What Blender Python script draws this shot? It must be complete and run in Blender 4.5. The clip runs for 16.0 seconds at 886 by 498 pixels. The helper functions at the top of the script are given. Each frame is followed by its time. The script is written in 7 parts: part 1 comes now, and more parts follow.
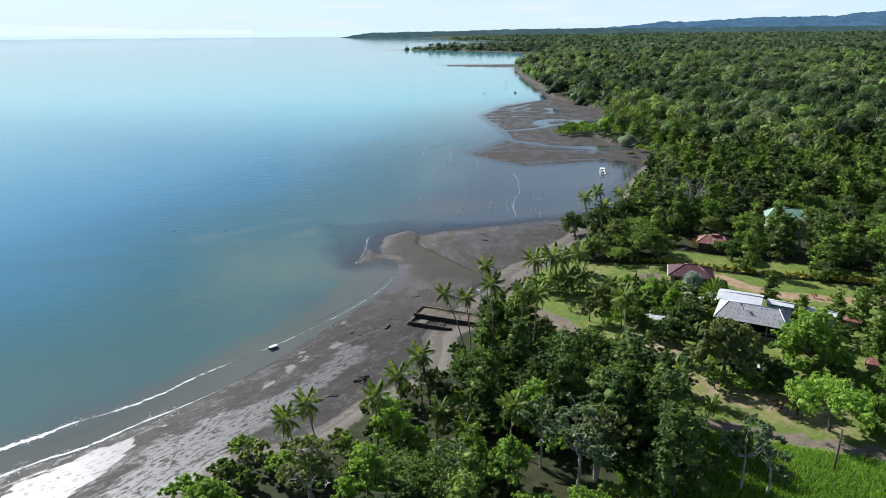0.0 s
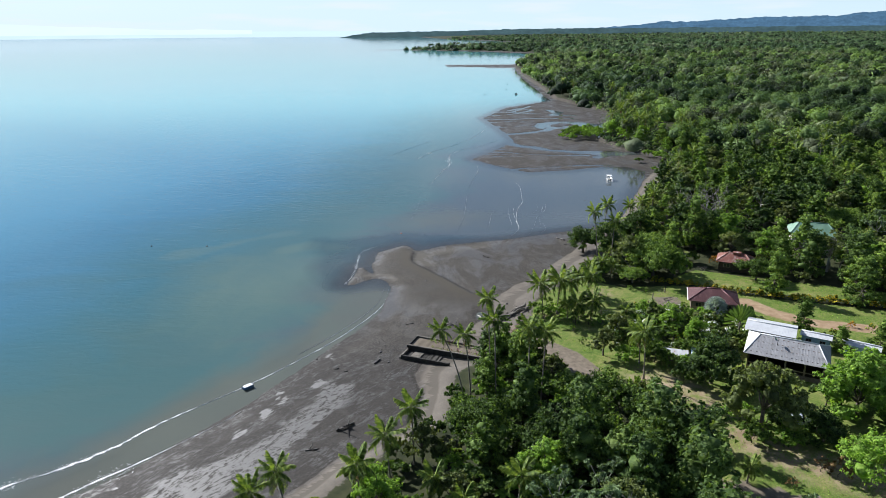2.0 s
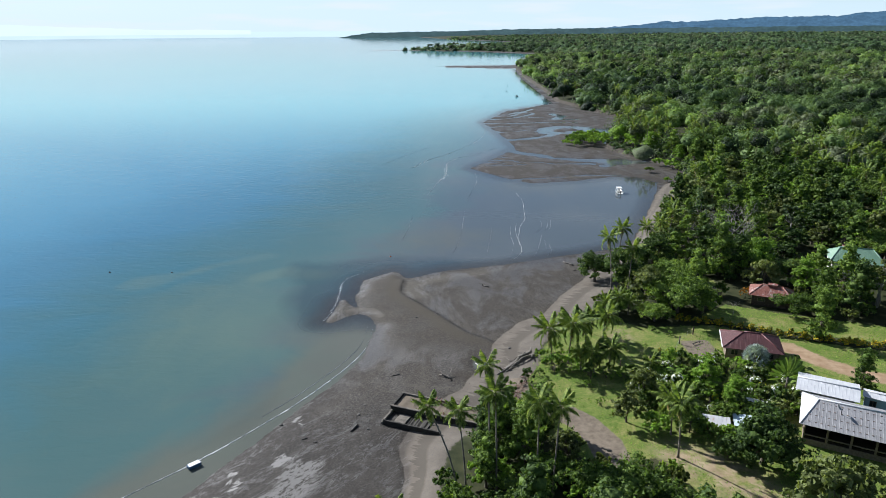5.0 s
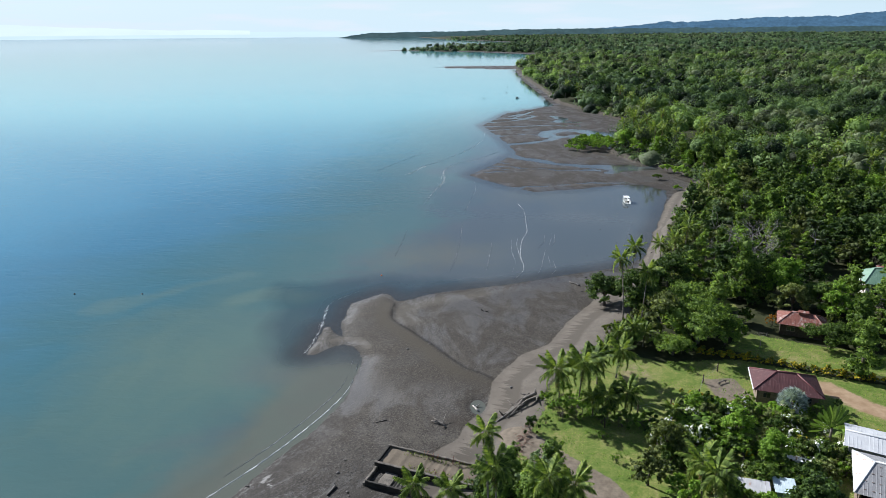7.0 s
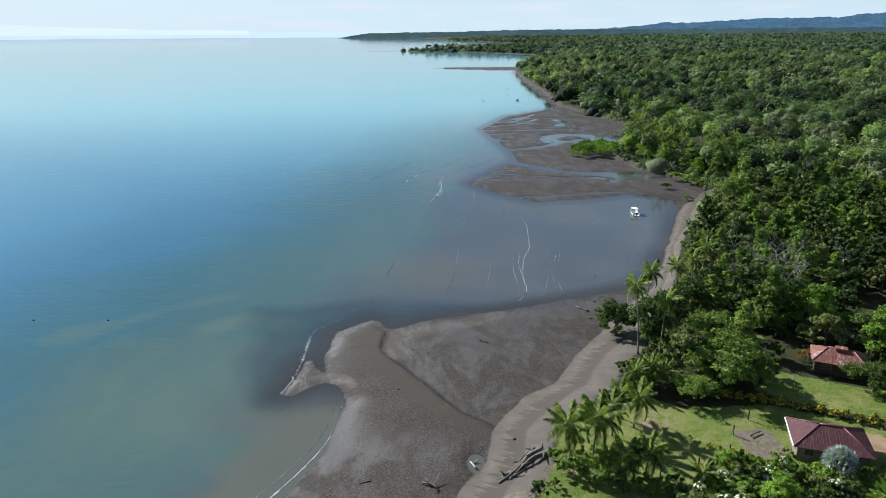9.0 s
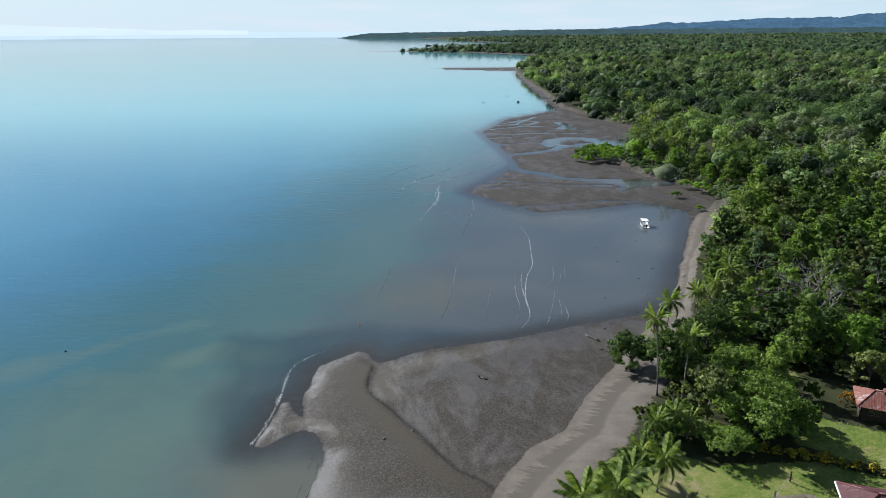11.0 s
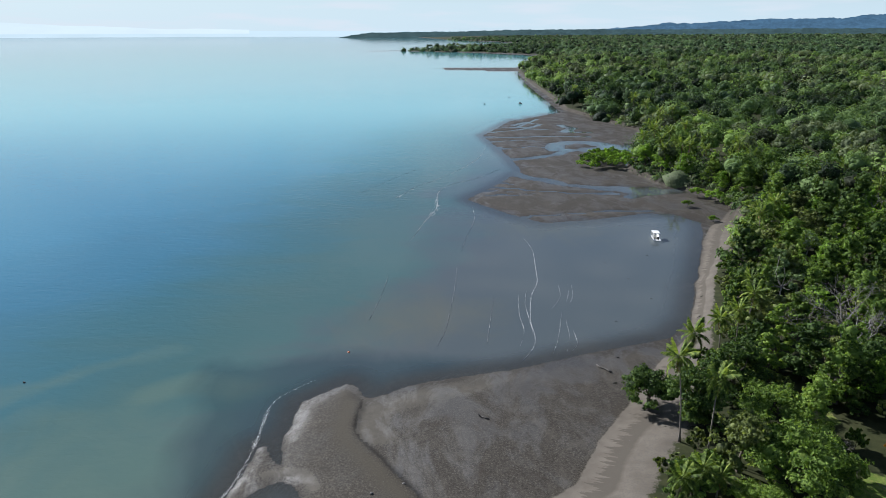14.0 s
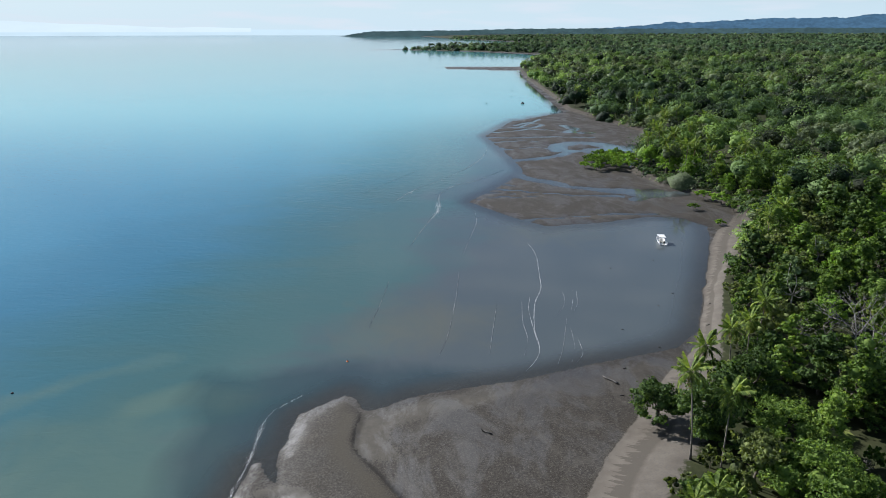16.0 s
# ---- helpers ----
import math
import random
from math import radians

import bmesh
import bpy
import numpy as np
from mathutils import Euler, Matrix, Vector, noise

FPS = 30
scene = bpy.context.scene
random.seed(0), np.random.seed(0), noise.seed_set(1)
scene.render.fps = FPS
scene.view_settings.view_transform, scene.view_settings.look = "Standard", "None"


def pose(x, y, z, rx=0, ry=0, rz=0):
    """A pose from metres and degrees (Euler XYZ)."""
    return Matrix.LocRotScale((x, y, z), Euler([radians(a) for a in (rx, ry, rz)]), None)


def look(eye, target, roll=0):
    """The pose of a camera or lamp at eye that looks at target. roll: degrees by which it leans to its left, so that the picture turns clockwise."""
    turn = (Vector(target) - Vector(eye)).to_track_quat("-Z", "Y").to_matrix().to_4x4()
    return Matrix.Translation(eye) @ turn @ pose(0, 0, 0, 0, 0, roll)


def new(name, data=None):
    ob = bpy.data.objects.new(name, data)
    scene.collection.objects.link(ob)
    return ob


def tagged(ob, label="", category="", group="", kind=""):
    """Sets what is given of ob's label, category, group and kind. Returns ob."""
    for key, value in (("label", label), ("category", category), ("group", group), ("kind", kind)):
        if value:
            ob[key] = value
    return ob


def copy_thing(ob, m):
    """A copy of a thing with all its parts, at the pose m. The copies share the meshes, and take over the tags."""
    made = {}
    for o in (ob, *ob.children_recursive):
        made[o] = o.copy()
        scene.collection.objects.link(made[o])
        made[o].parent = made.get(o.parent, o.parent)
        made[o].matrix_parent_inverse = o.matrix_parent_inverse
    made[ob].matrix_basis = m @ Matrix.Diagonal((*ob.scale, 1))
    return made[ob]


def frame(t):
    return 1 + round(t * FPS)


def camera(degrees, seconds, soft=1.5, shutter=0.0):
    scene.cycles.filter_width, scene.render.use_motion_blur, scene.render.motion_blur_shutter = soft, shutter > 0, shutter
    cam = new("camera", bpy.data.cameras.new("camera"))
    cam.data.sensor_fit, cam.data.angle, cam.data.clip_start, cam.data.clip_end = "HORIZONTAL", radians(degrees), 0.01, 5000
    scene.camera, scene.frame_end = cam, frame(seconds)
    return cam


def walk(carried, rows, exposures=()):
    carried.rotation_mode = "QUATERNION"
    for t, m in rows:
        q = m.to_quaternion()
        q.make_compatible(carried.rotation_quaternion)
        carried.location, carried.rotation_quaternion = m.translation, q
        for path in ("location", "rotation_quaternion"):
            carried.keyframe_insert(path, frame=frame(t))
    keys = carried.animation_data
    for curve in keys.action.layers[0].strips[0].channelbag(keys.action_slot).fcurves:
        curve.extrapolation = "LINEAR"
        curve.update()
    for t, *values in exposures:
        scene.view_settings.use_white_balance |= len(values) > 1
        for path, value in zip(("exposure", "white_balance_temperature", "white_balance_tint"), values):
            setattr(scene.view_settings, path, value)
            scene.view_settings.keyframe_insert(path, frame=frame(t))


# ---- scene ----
cam = camera(66.8, 16.0, 0.5)
PATH = [
    (0, (-9.015, 1.855, 50.129), (-8.912, 3.753, 49.505), -0.3),
    (1, (-8.458, 8.435, 50.049), (-8.355, 10.332, 49.425), -0.3),
    (2, (-7.73, 14.835, 50.046), (-7.627, 16.732, 49.422), -0.3),
    (3, (-6.99, 21.171, 49.955), (-6.887, 23.068, 49.332), -0.2),
    (4, (-6.243, 27.205, 50.021), (-6.14, 29.102, 49.397), -0.3),
    (6.5, (-4.156, 43.026, 49.728), (-4.052, 44.924, 49.105), -0.3),
    (7, (-3.775, 46.14, 49.746), (-3.671, 48.037, 49.123), -0.3),
    (8, (-3.097, 52.399, 49.711), (-2.992, 54.297, 49.09), -0.2),
    (9, (-2.35, 58.555, 49.82), (-2.244, 60.453, 49.198), -0.2),
    (11.5, (-0.427, 74.179, 49.619), (-0.321, 76.077, 48.997), -0.2),
    (12, (-0.163, 76.926, 49.679), (-0.057, 78.824, 49.058), -0.2),
    (12.5, (0.033, 78.917, 49.679), (0.139, 80.815, 49.058), -0.1),
    (13, (0.197, 80.154, 49.642), (0.303, 82.052, 49.02), -0.1),
    (14, (0.339, 81.82, 49.655), (0.443, 83.718, 49.032), -0.0),
    (15, (0.339, 83.392, 49.821), (0.44, 85.29, 49.196), 0.0),
    (16, (0.468, 85.247, 49.814), (0.568, 87.144, 49.188), 0.1),
]
walk(cam, [(t, look(e, g, r)) for t, e, g, r in PATH], exposures=((0, 0.95, 5850, 12), (3, 0.95, 5850, 12), (8.5, 0.82, 5850, 12), (13, 0.75, 5850, 12), (16, 0.74, 5850, 12)))

# ---- world, sun ----
SUN_AZ, SUN_EL = 43.0, 32.5          # degrees left of +y, degrees above the horizon
world = bpy.data.worlds.new("sky")
scene.world = world
world.use_nodes = True
wn, wl = world.node_tree.nodes, world.node_tree.links
sky = wn.new("ShaderNodeTexSky")
sky.sky_type, sky.sun_disc = "NISHITA", False
sky.sun_elevation, sky.sun_rotation = radians(SUN_EL), radians(360 - SUN_AZ)
sky.altitude, sky.air_density, sky.dust_density, sky.ozone_density = 50, 1.0, 0.25, 2.0
wc = wn.new("ShaderNodeTexCoord")
wm = wn.new("ShaderNodeMapping")
wm.inputs["Scale"].default_value = (5, 5, 42)
wl.new(wc.outputs["Generated"], wm.inputs["Vector"])
wz = wn.new("ShaderNodeTexNoise")
wz.inputs["Scale"].default_value, wz.inputs["Detail"].default_value = 1.4, 6
wl.new(wm.outputs["Vector"], wz.inputs["Vector"])
wr = wn.new("ShaderNodeMapRange")
wr.inputs["From Min"].default_value, wr.inputs["From Max"].default_value, wr.inputs["To Max"].default_value = 0.50, 0.66, 0.6
wl.new(wz.outputs["Fac"], wr.inputs["Value"])
wx = wn.new("ShaderNodeMix")
wx.data_type = "RGBA"
wl.new(wr.outputs["Result"], wx.inputs["Factor"])
wx.inputs["B"].default_value = (9.3, 9.6, 9.7, 1)
# pale haze that thickens towards the horizon
ws = wn.new("ShaderNodeSeparateXYZ")
wl.new(wc.outputs["Generated"], ws.inputs["Vector"])
wh = wn.new("ShaderNodeMapRange")
wh.interpolation_type = "SMOOTHSTEP"
for k, v in (("From Min", 0.20), ("From Max", -0.01), ("To Min", 0.0), ("To Max", 0.92)):
    wh.inputs[k].default_value = v
wl.new(ws.outputs["Z"], wh.inputs["Value"])
wg = wn.new("ShaderNodeMix")
wg.data_type = "RGBA"
wl.new(wh.outputs["Result"], wg.inputs["Factor"])
wl.new(sky.outputs["Color"], wg.inputs["A"])
wl.new(wg.outputs["Result"], wx.inputs["A"])
wg.inputs["B"].default_value = (7.9, 9.6, 10.1, 1)
wl.new(wx.outputs["Result"], wn["Background"].inputs["Color"])
wn["Background"].inputs["Strength"].default_value = 0.05

sun = new("sun", bpy.data.lights.new("sun", "SUN"))
sun.data.energy, sun.data.angle, sun.data.color = 5.0, radians(0.55), (1.0, 0.95, 0.86)
sdir = Vector((-math.sin(radians(SUN_AZ)) * math.cos(radians(SUN_EL)), math.cos(radians(SUN_AZ)) * math.cos(radians(SUN_EL)), math.sin(radians(SUN_EL))))
sun.matrix_world = look(sdir * 300, (0, 0, 0))


# ---- materials ----
class Nodes:
    """A small wrapper to write node materials briefly."""

    def __init__(self, name, rough=0.8, spec=0.3, metal=0.0):
        self.m = bpy.data.materials.new(name)
        self.m.use_nodes = True
        self.t = self.m.node_tree
        self.b = self.t.nodes["Principled BSDF"]
        self.b.inputs["Roughness"].default_value = rough
        self.b.inputs["Specular IOR Level"].default_value = spec
        self.b.inputs["Metallic"].default_value = metal
        self.out = self.t.nodes["Material Output"]

    def node(self, kind):
        return self.t.nodes.new("ShaderNode" + kind)

    def link(self, a, b):
        self.t.links.new(a, b)
        return a

    def pos(self, scale=(1, 1, 1), local=False):
        mp = self.node("Mapping")
        if local:
            src = self.node("TexCoord").outputs["Object"]
        else:
            src = self.node("NewGeometry").outputs["Position"]
        self.link(src, mp.inputs["Vector"])
        mp.inputs["Scale"].default_value = scale
        return mp.outputs["Vector"]

    def noise(self, scale, detail=4, vec=None, rough=0.55, warp=0.0):
        n = self.node("TexNoise")
        n.inputs["Scale"].default_value, n.inputs["Detail"].default_value = scale, detail
        n.inputs["Roughness"].default_value, n.inputs["Distortion"].default_value = rough, warp
        self.link(vec if vec else self.pos(), n.inputs["Vector"])
        return n.outputs["Fac"]

    def ramp(self, fac, *stops):
        r = self.node("ValToRGB")
        self.link(fac, r.inputs["Fac"])
        e = r.color_ramp.elements
        while len(e) < len(stops):
            e.new(0.5)
        for k, (p, c) in enumerate(stops):
            e[k].position = p
            e[k].color = (*c, 1) if len(c) == 3 else c
        return r.outputs["Color"]

    def range(self, v, a, b, c=0.0, d=1.0):
        r = self.node("MapRange")
        self.link(v, r.inputs["Value"])
        for k, x in zip(("From Min", "From Max", "To Min", "To Max"), (a, b, c, d)):
            r.inputs[k].default_value = x
        return r.outputs["Result"]

    def mix(self, fac, a, b, how="MIX"):
        x = self.node("Mix")
        x.data_type, x.blend_type = "RGBA", how
        for v, k in ((fac, "Factor"), (a, "A"), (b, "B")):
            if isinstance(v, (int, float)):
                x.inputs[k].default_value = v
            elif isinstance(v, tuple):
                x.inputs[k].default_value = (*v, 1)
            else:
                self.link(v, x.inputs[k])
        return x.outputs["Result"]

    def calc(self, op, a, b=0.0):
        x = self.node("Math")
        x.operation = op
        for v, k in ((a, 0), (b, 1)):
            if isinstance(v, (int, float)):
                x.inputs[k].default_value = v
            else:
                self.link(v, x.inputs[k])
        return x.outputs[0]

    def attr(self, name):
        a = self.node("Attribute")
        a.attribute_name = name
        return a.outputs["Fac"]

    def base(self, c):
        if isinstance(c, tuple):
            self.b.inputs["Base Color"].default_value = (*c, 1)
        else:
            self.link(c, self.b.inputs["Base Color"])
        return self

    def bump(self, h, strength=0.4, dist=0.05):
        n = self.node("Bump")
        n.inputs["Strength"].default_value, n.inputs["Distance"].default_value = strength, dist
        self.link(h, n.inputs["Height"])
        self.link(n.outputs["Normal"], self.b.inputs["Normal"])
        return n.outputs["Normal"]


def simple(name, c1, c2, scale=3.0, rough=0.8, spec=0.25, metal=0.0, bump=0.2, dist=0.03, local=True):
    """Two tones by noise at two scales, with fine relief."""
    n = Nodes(name, rough, spec, metal)
    v = n.pos(local=local)
    a = n.noise(scale, 5, v)
    f = n.noise(scale * 9, 3, v)
    s = n.calc("ADD", n.calc("MULTIPLY", a, 0.65), n.calc("MULTIPLY", f, 0.35))
    n.base(n.ramp(s, (0.32, c1), (0.68, c2)))
    if bump:
        n.bump(s, bump, dist)
    return n.m


def leaf(name, dark, mid, light, glow=0.35, rough=0.45):
    """Foliage: leaf by leaf and plant by plant variation, light coming through."""
    n = Nodes(name, max(rough, 0.55), 0.12)
    isl = n.node("NewGeometry").outputs["Random Per Island"]
    obj = n.node("ObjectInfo").outputs["Random"]
    big = n.noise(0.09, 3)
    s = n.calc("ADD", n.calc("ADD", n.attr("tone"), n.calc("MULTIPLY", isl, 0.42)), n.calc("ADD", n.calc("MULTIPLY", obj, 0.28), n.calc("MULTIPLY", big, 0.4)))
    clump = n.noise(1.7, 4, None, 0.7)
    s = n.calc("ADD", s, n.calc("MULTIPLY", n.calc("SUBTRACT", clump, 0.5), 0.7))
    n.bump(clump, 0.7, 0.3)
    c = n.ramp(s, (0.24, tuple(k * 0.62 for k in dark)), (0.56, tuple(k * 1.16 for k in mid)), (0.88, tuple(min(k * 1.38, 0.8) for k in light)))
    n.base(c)
    tr = n.node("BsdfTranslucent")
    n.link(n.mix(1.0, c, (1.45, 1.5, 0.6), "MULTIPLY"), tr.inputs["Color"])
    mx = n.node("MixShader")
    mx.inputs[0].default_value = glow * 0.84
    n.link(n.b.outputs[0], mx.inputs[1])
    n.link(tr.outputs[0], mx.inputs[2])
    n.link(mx.outputs[0], n.out.inputs["Surface"])
    return n.m


LEAF_DARK = leaf("leaf_dark", (0.024, 0.045, 0.014), (0.054, 0.094, 0.024), (0.125, 0.175, 0.042), 0.39)
LEAF_MID = leaf("leaf_mid", (0.042, 0.075, 0.017), (0.096, 0.156, 0.031), (0.205, 0.275, 0.058), 0.45)
LEAF_BRIGHT = leaf("leaf_bright", (0.064, 0.118, 0.021), (0.132, 0.223, 0.034), (0.230, 0.338, 0.057), 0.48)
LEAF_OLIVE = leaf("leaf_olive", (0.061, 0.081, 0.029), (0.113, 0.140, 0.046), (0.194, 0.223, 0.079), 0.43)
LEAF_PALE = leaf("leaf_pale", (0.065, 0.10, 0.045), (0.115, 0.165, 0.075), (0.20, 0.255, 0.13), 0.28)
LEAF_PALM = leaf("leaf_palm", (0.043, 0.070, 0.016), (0.100, 0.150, 0.030), (0.206, 0.244, 0.053), 0.40, 0.5)
LEAF_DRY = leaf("leaf_dry", (0.10, 0.065, 0.025), (0.17, 0.11, 0.045), (0.25, 0.18, 0.07), 0.2)
LEAF_SILVER = leaf("leaf_silver", (0.16, 0.20, 0.19), (0.27, 0.32, 0.31), (0.38, 0.43, 0.42), 0.15)
LEAF_YELLOW = leaf("leaf_yellow", (0.10, 0.14, 0.015), (0.34, 0.26, 0.014), (0.50, 0.37, 0.018), 0.25)
LEAF_ORANGE = leaf("leaf_orange", (0.20, 0.10, 0.015), (0.36, 0.17, 0.02), (0.44, 0.26, 0.03), 0.25)
PETAL = leaf("petal_white", (0.5, 0.5, 0.45), (0.65, 0.65, 0.6), (0.75, 0.75, 0.7), 0.25)
GRASS_TALL = leaf("grass_tall", (0.045, 0.112, 0.015), (0.112, 0.225, 0.027), (0.225, 0.345, 0.045), 0.35)
BARK = simple("bark", (0.06, 0.05, 0.04), (0.16, 0.14, 0.11), 4, 0.9, 0.1, 0, 0.6, 0.04)
BARK_PALE = simple("bark_pale", (0.22, 0.20, 0.17), (0.42, 0.40, 0.36), 3, 0.85, 0.15, 0, 0.4, 0.03)
BARK_GREY = simple("bark_grey", (0.14, 0.125, 0.115), (0.28, 0.26, 0.24), 3, 0.9, 0.1, 0, 0.3, 0.02)
PALM_BARK = simple("palm_bark", (0.10, 0.085, 0.07), (0.24, 0.215, 0.18), 5, 0.9, 0.1, 0, 0.6, 0.04)
DRIFT = simple("driftwood_grey", (0.075, 0.066, 0.055), (0.22, 0.20, 0.175), 4, 0.85, 0.15, 0, 0.6, 0.03)
DRIFT_DARK = simple("wood_wet_dark", (0.02, 0.017, 0.014), (0.07, 0.06, 0.05), 4, 0.6, 0.4, 0, 0.6, 0.03)
CONCRETE = simple("concrete_old", (0.060, 0.053, 0.044), (0.20, 0.18, 0.15), 1.3, 0.9, 0.2, 0, 0.5, 0.04)
CONCRETE_SHADED = simple("concrete_shaded", (0.012, 0.011, 0.009), (0.042, 0.038, 0.030), 1.6, 0.8, 0.3, 0, 0.5, 0.05)
STONE = simple("stone_wet", (0.03, 0.028, 0.025), (0.11, 0.10, 0.09), 3, 0.55, 0.4, 0, 0.5, 0.03)
ROOF_GREY = simple("roof_zinc", (0.21, 0.205, 0.205), (0.33, 0.33, 0.335), 0.8, 0.5, 0.4, 0.15, 0.1, 0.01)
ROOF_WHITE = simple("roof_white", (0.40, 0.41, 0.42), (0.52, 0.53, 0.54), 0.7, 0.5, 0.4, 0, 0.1, 0.01)
ROOF_BLUE = simple("roof_bluegrey", (0.42, 0.52, 0.56), (0.58, 0.66, 0.68), 0.7, 0.5, 0.4, 0, 0.1, 0.01)
ROOF_RED = simple("roof_red", (0.10, 0.034, 0.033), (0.15, 0.055, 0.052), 0.7, 0.45, 0.4, 0, 0.1, 0.01)
ROOF_GREEN = simple("roof_green", (0.10, 0.19, 0.125), (0.18, 0.28, 0.20), 0.6, 0.5, 0.4, 0, 0.1, 0.01)
RUST_SPOT = simple("rust", (0.12, 0.095, 0.085), (0.19, 0.155, 0.14), 4, 0.85, 0.15, 0, 0.2, 0.01)
WALL_PALE = simple("wall_pale", (0.42, 0.40, 0.34), (0.55, 0.53, 0.46), 1.5, 0.85, 0.2, 0, 0.15, 0.02)
WALL_BLUE = simple("wall_blue", (0.28, 0.42, 0.47), (0.38, 0.52, 0.56), 1.5, 0.85, 0.2, 0, 0.15, 0.02)
WOOD_DARK = simple("wood_dark", (0.035, 0.026, 0.02), (0.09, 0.07, 0.05), 3, 0.8, 0.2, 0, 0.3, 0.02)
WOOD = simple("wood_weathered", (0.13, 0.10, 0.075), (0.26, 0.21, 0.16), 3, 0.85, 0.2, 0, 0.3, 0.02)
INTERIOR_SHADE = simple("interior_shade", (0.012, 0.011, 0.010), (0.03, 0.028, 0.025), 1, 0.9, 0.1, 0, 0)
GEL_WHITE = simple("gelcoat_white", (0.68, 0.68, 0.66), (0.82, 0.82, 0.80), 2, 0.3, 0.5, 0, 0.05, 0.005)
BLUE_PAINT = simple("paint_blue", (0.03, 0.07, 0.13), (0.06, 0.12, 0.20), 2, 0.4, 0.4, 0, 0.05, 0.005)
BLACK_RUBBER = simple("rubber_black", (0.010, 0.010, 0.010), (0.03, 0.03, 0.03), 2, 0.6, 0.3, 0, 0.05, 0.005)
ORANGE_PAINT = simple("paint_orange", (0.5, 0.10, 0.02), (0.62, 0.16, 0.03), 2, 0.5, 0.4, 0, 0.05, 0.005)
CAR_PAINT = simple("paint_silver", (0.5, 0.52, 0.54), (0.62, 0.63, 0.65), 2, 0.25, 0.5, 0.3, 0)


def rusty(name, a, b, r1, r2, amount):
    """Painted sheet metal with rust running down it."""
    n = Nodes(name, 0.6, 0.35)
    v = n.pos((1.6, 0.5, 1.6), local=True)
    w = n.noise(1.1, 6, v, 0.65)
    c0 = n.ramp(n.noise(0.9, 4, n.pos(local=True)), (0.3, a), (0.7, b))
    c1 = n.ramp(n.noise(3, 4, v), (0.3, r1), (0.7, r2))
    n.base(n.mix(n.range(w, amount, amount + 0.12), c0, c1))
    n.bump(w, 0.2, 0.02)
    return n.m


ROOF_RUST = rusty("roof_rusty", (0.26, 0.20, 0.18), (0.36, 0.30, 0.28), (0.13, 0.045, 0.033), (0.22, 0.085, 0.06), 0.36)
ROOF_RUSTWHITE = rusty("roof_white_rusty", (0.38, 0.38, 0.385), (0.48, 0.48, 0.49), (0.24, 0.14, 0.10), (0.40, 0.26, 0.18), 0.56)
ROOF_OLDRED = rusty("roof_oldred", (0.062, 0.024, 0.025), (0.090, 0.034, 0.034), (0.12, 0.06, 0.058), (0.16, 0.095, 0.09), 0.60)
GLASS = Nodes("window_glass", 0.08, 0.5).base((0.02, 0.025, 0.03)).m


# ---- helpers of this scene ----
def sd_poly(x, y, pts):
    """Signed distance to a closed polygon, positive inside."""
    best = np.full(x.shape, 1e18)
    inside = np.zeros(x.shape, bool)
    p = np.array(pts, float)
    for (ax, ay), (bx, by) in zip(p, np.roll(p, -1, 0)):
        ex, ey = bx - ax, by - ay
        t = np.clip(((x - ax) * ex + (y - ay) * ey) / (ex * ex + ey * ey + 1e-12), 0, 1)
        best = np.minimum(best, (x - ax - t * ex) ** 2 + (y - ay - t * ey) ** 2)
        hit = ((ay > y) != (by > y)) & (x < ax + (y - ay) * ex / (ey if abs(ey) > 1e-9 else 1e-9))
        inside ^= hit
    d = np.sqrt(best)
    return np.where(inside, d, -d)


def dist_line(x, y, pts):
    """Distance to an open polyline."""
    best = np.full(x.shape, 1e18)
    for (ax, ay), (bx, by) in zip(pts[:-1], pts[1:]):
        ex, ey = bx - ax, by - ay
        t = np.clip(((x - ax) * ex + (y - ay) * ey) / (ex * ex + ey * ey + 1e-12), 0, 1)
        best = np.minimum(best, (x - ax - t * ex) ** 2 + (y - ay - t * ey) ** 2)
    return np.sqrt(best)


def smooth(a, b, v):
    t = np.clip((v - a) / (b - a), 0, 1)
    return t * t * (3 - 2 * t)


def lattice(i, j, seed):
    h = np.sin(i * 127.1 + j * 311.7 + seed * 74.7) * 43758.5453
    return h - np.floor(h)


def vnoise(x, y, scale, seed=0, octaves=3):
    """Value noise in -1..1."""
    out, amp, tot = 0.0, 1.0, 0.0
    for k in range(octaves):
        u, v = x / scale + 17.3 * k, y / scale - 9.1 * k
        i, j = np.floor(u), np.floor(v)
        fx, fy = u - i, v - j
        fx, fy = fx * fx * (3 - 2 * fx), fy * fy * (3 - 2 * fy)
        s = seed + 13 * k
        n = (lattice(i, j, s) * (1 - fx) + lattice(i + 1, j, s) * fx) * (1 - fy) + (lattice(i, j + 1, s) * (1 - fx) + lattice(i + 1, j + 1, s) * fx) * fy
        out, tot, amp, scale = out + amp * (2 * n - 1), tot + amp, amp * 0.5, scale * 0.5
    return out / tot


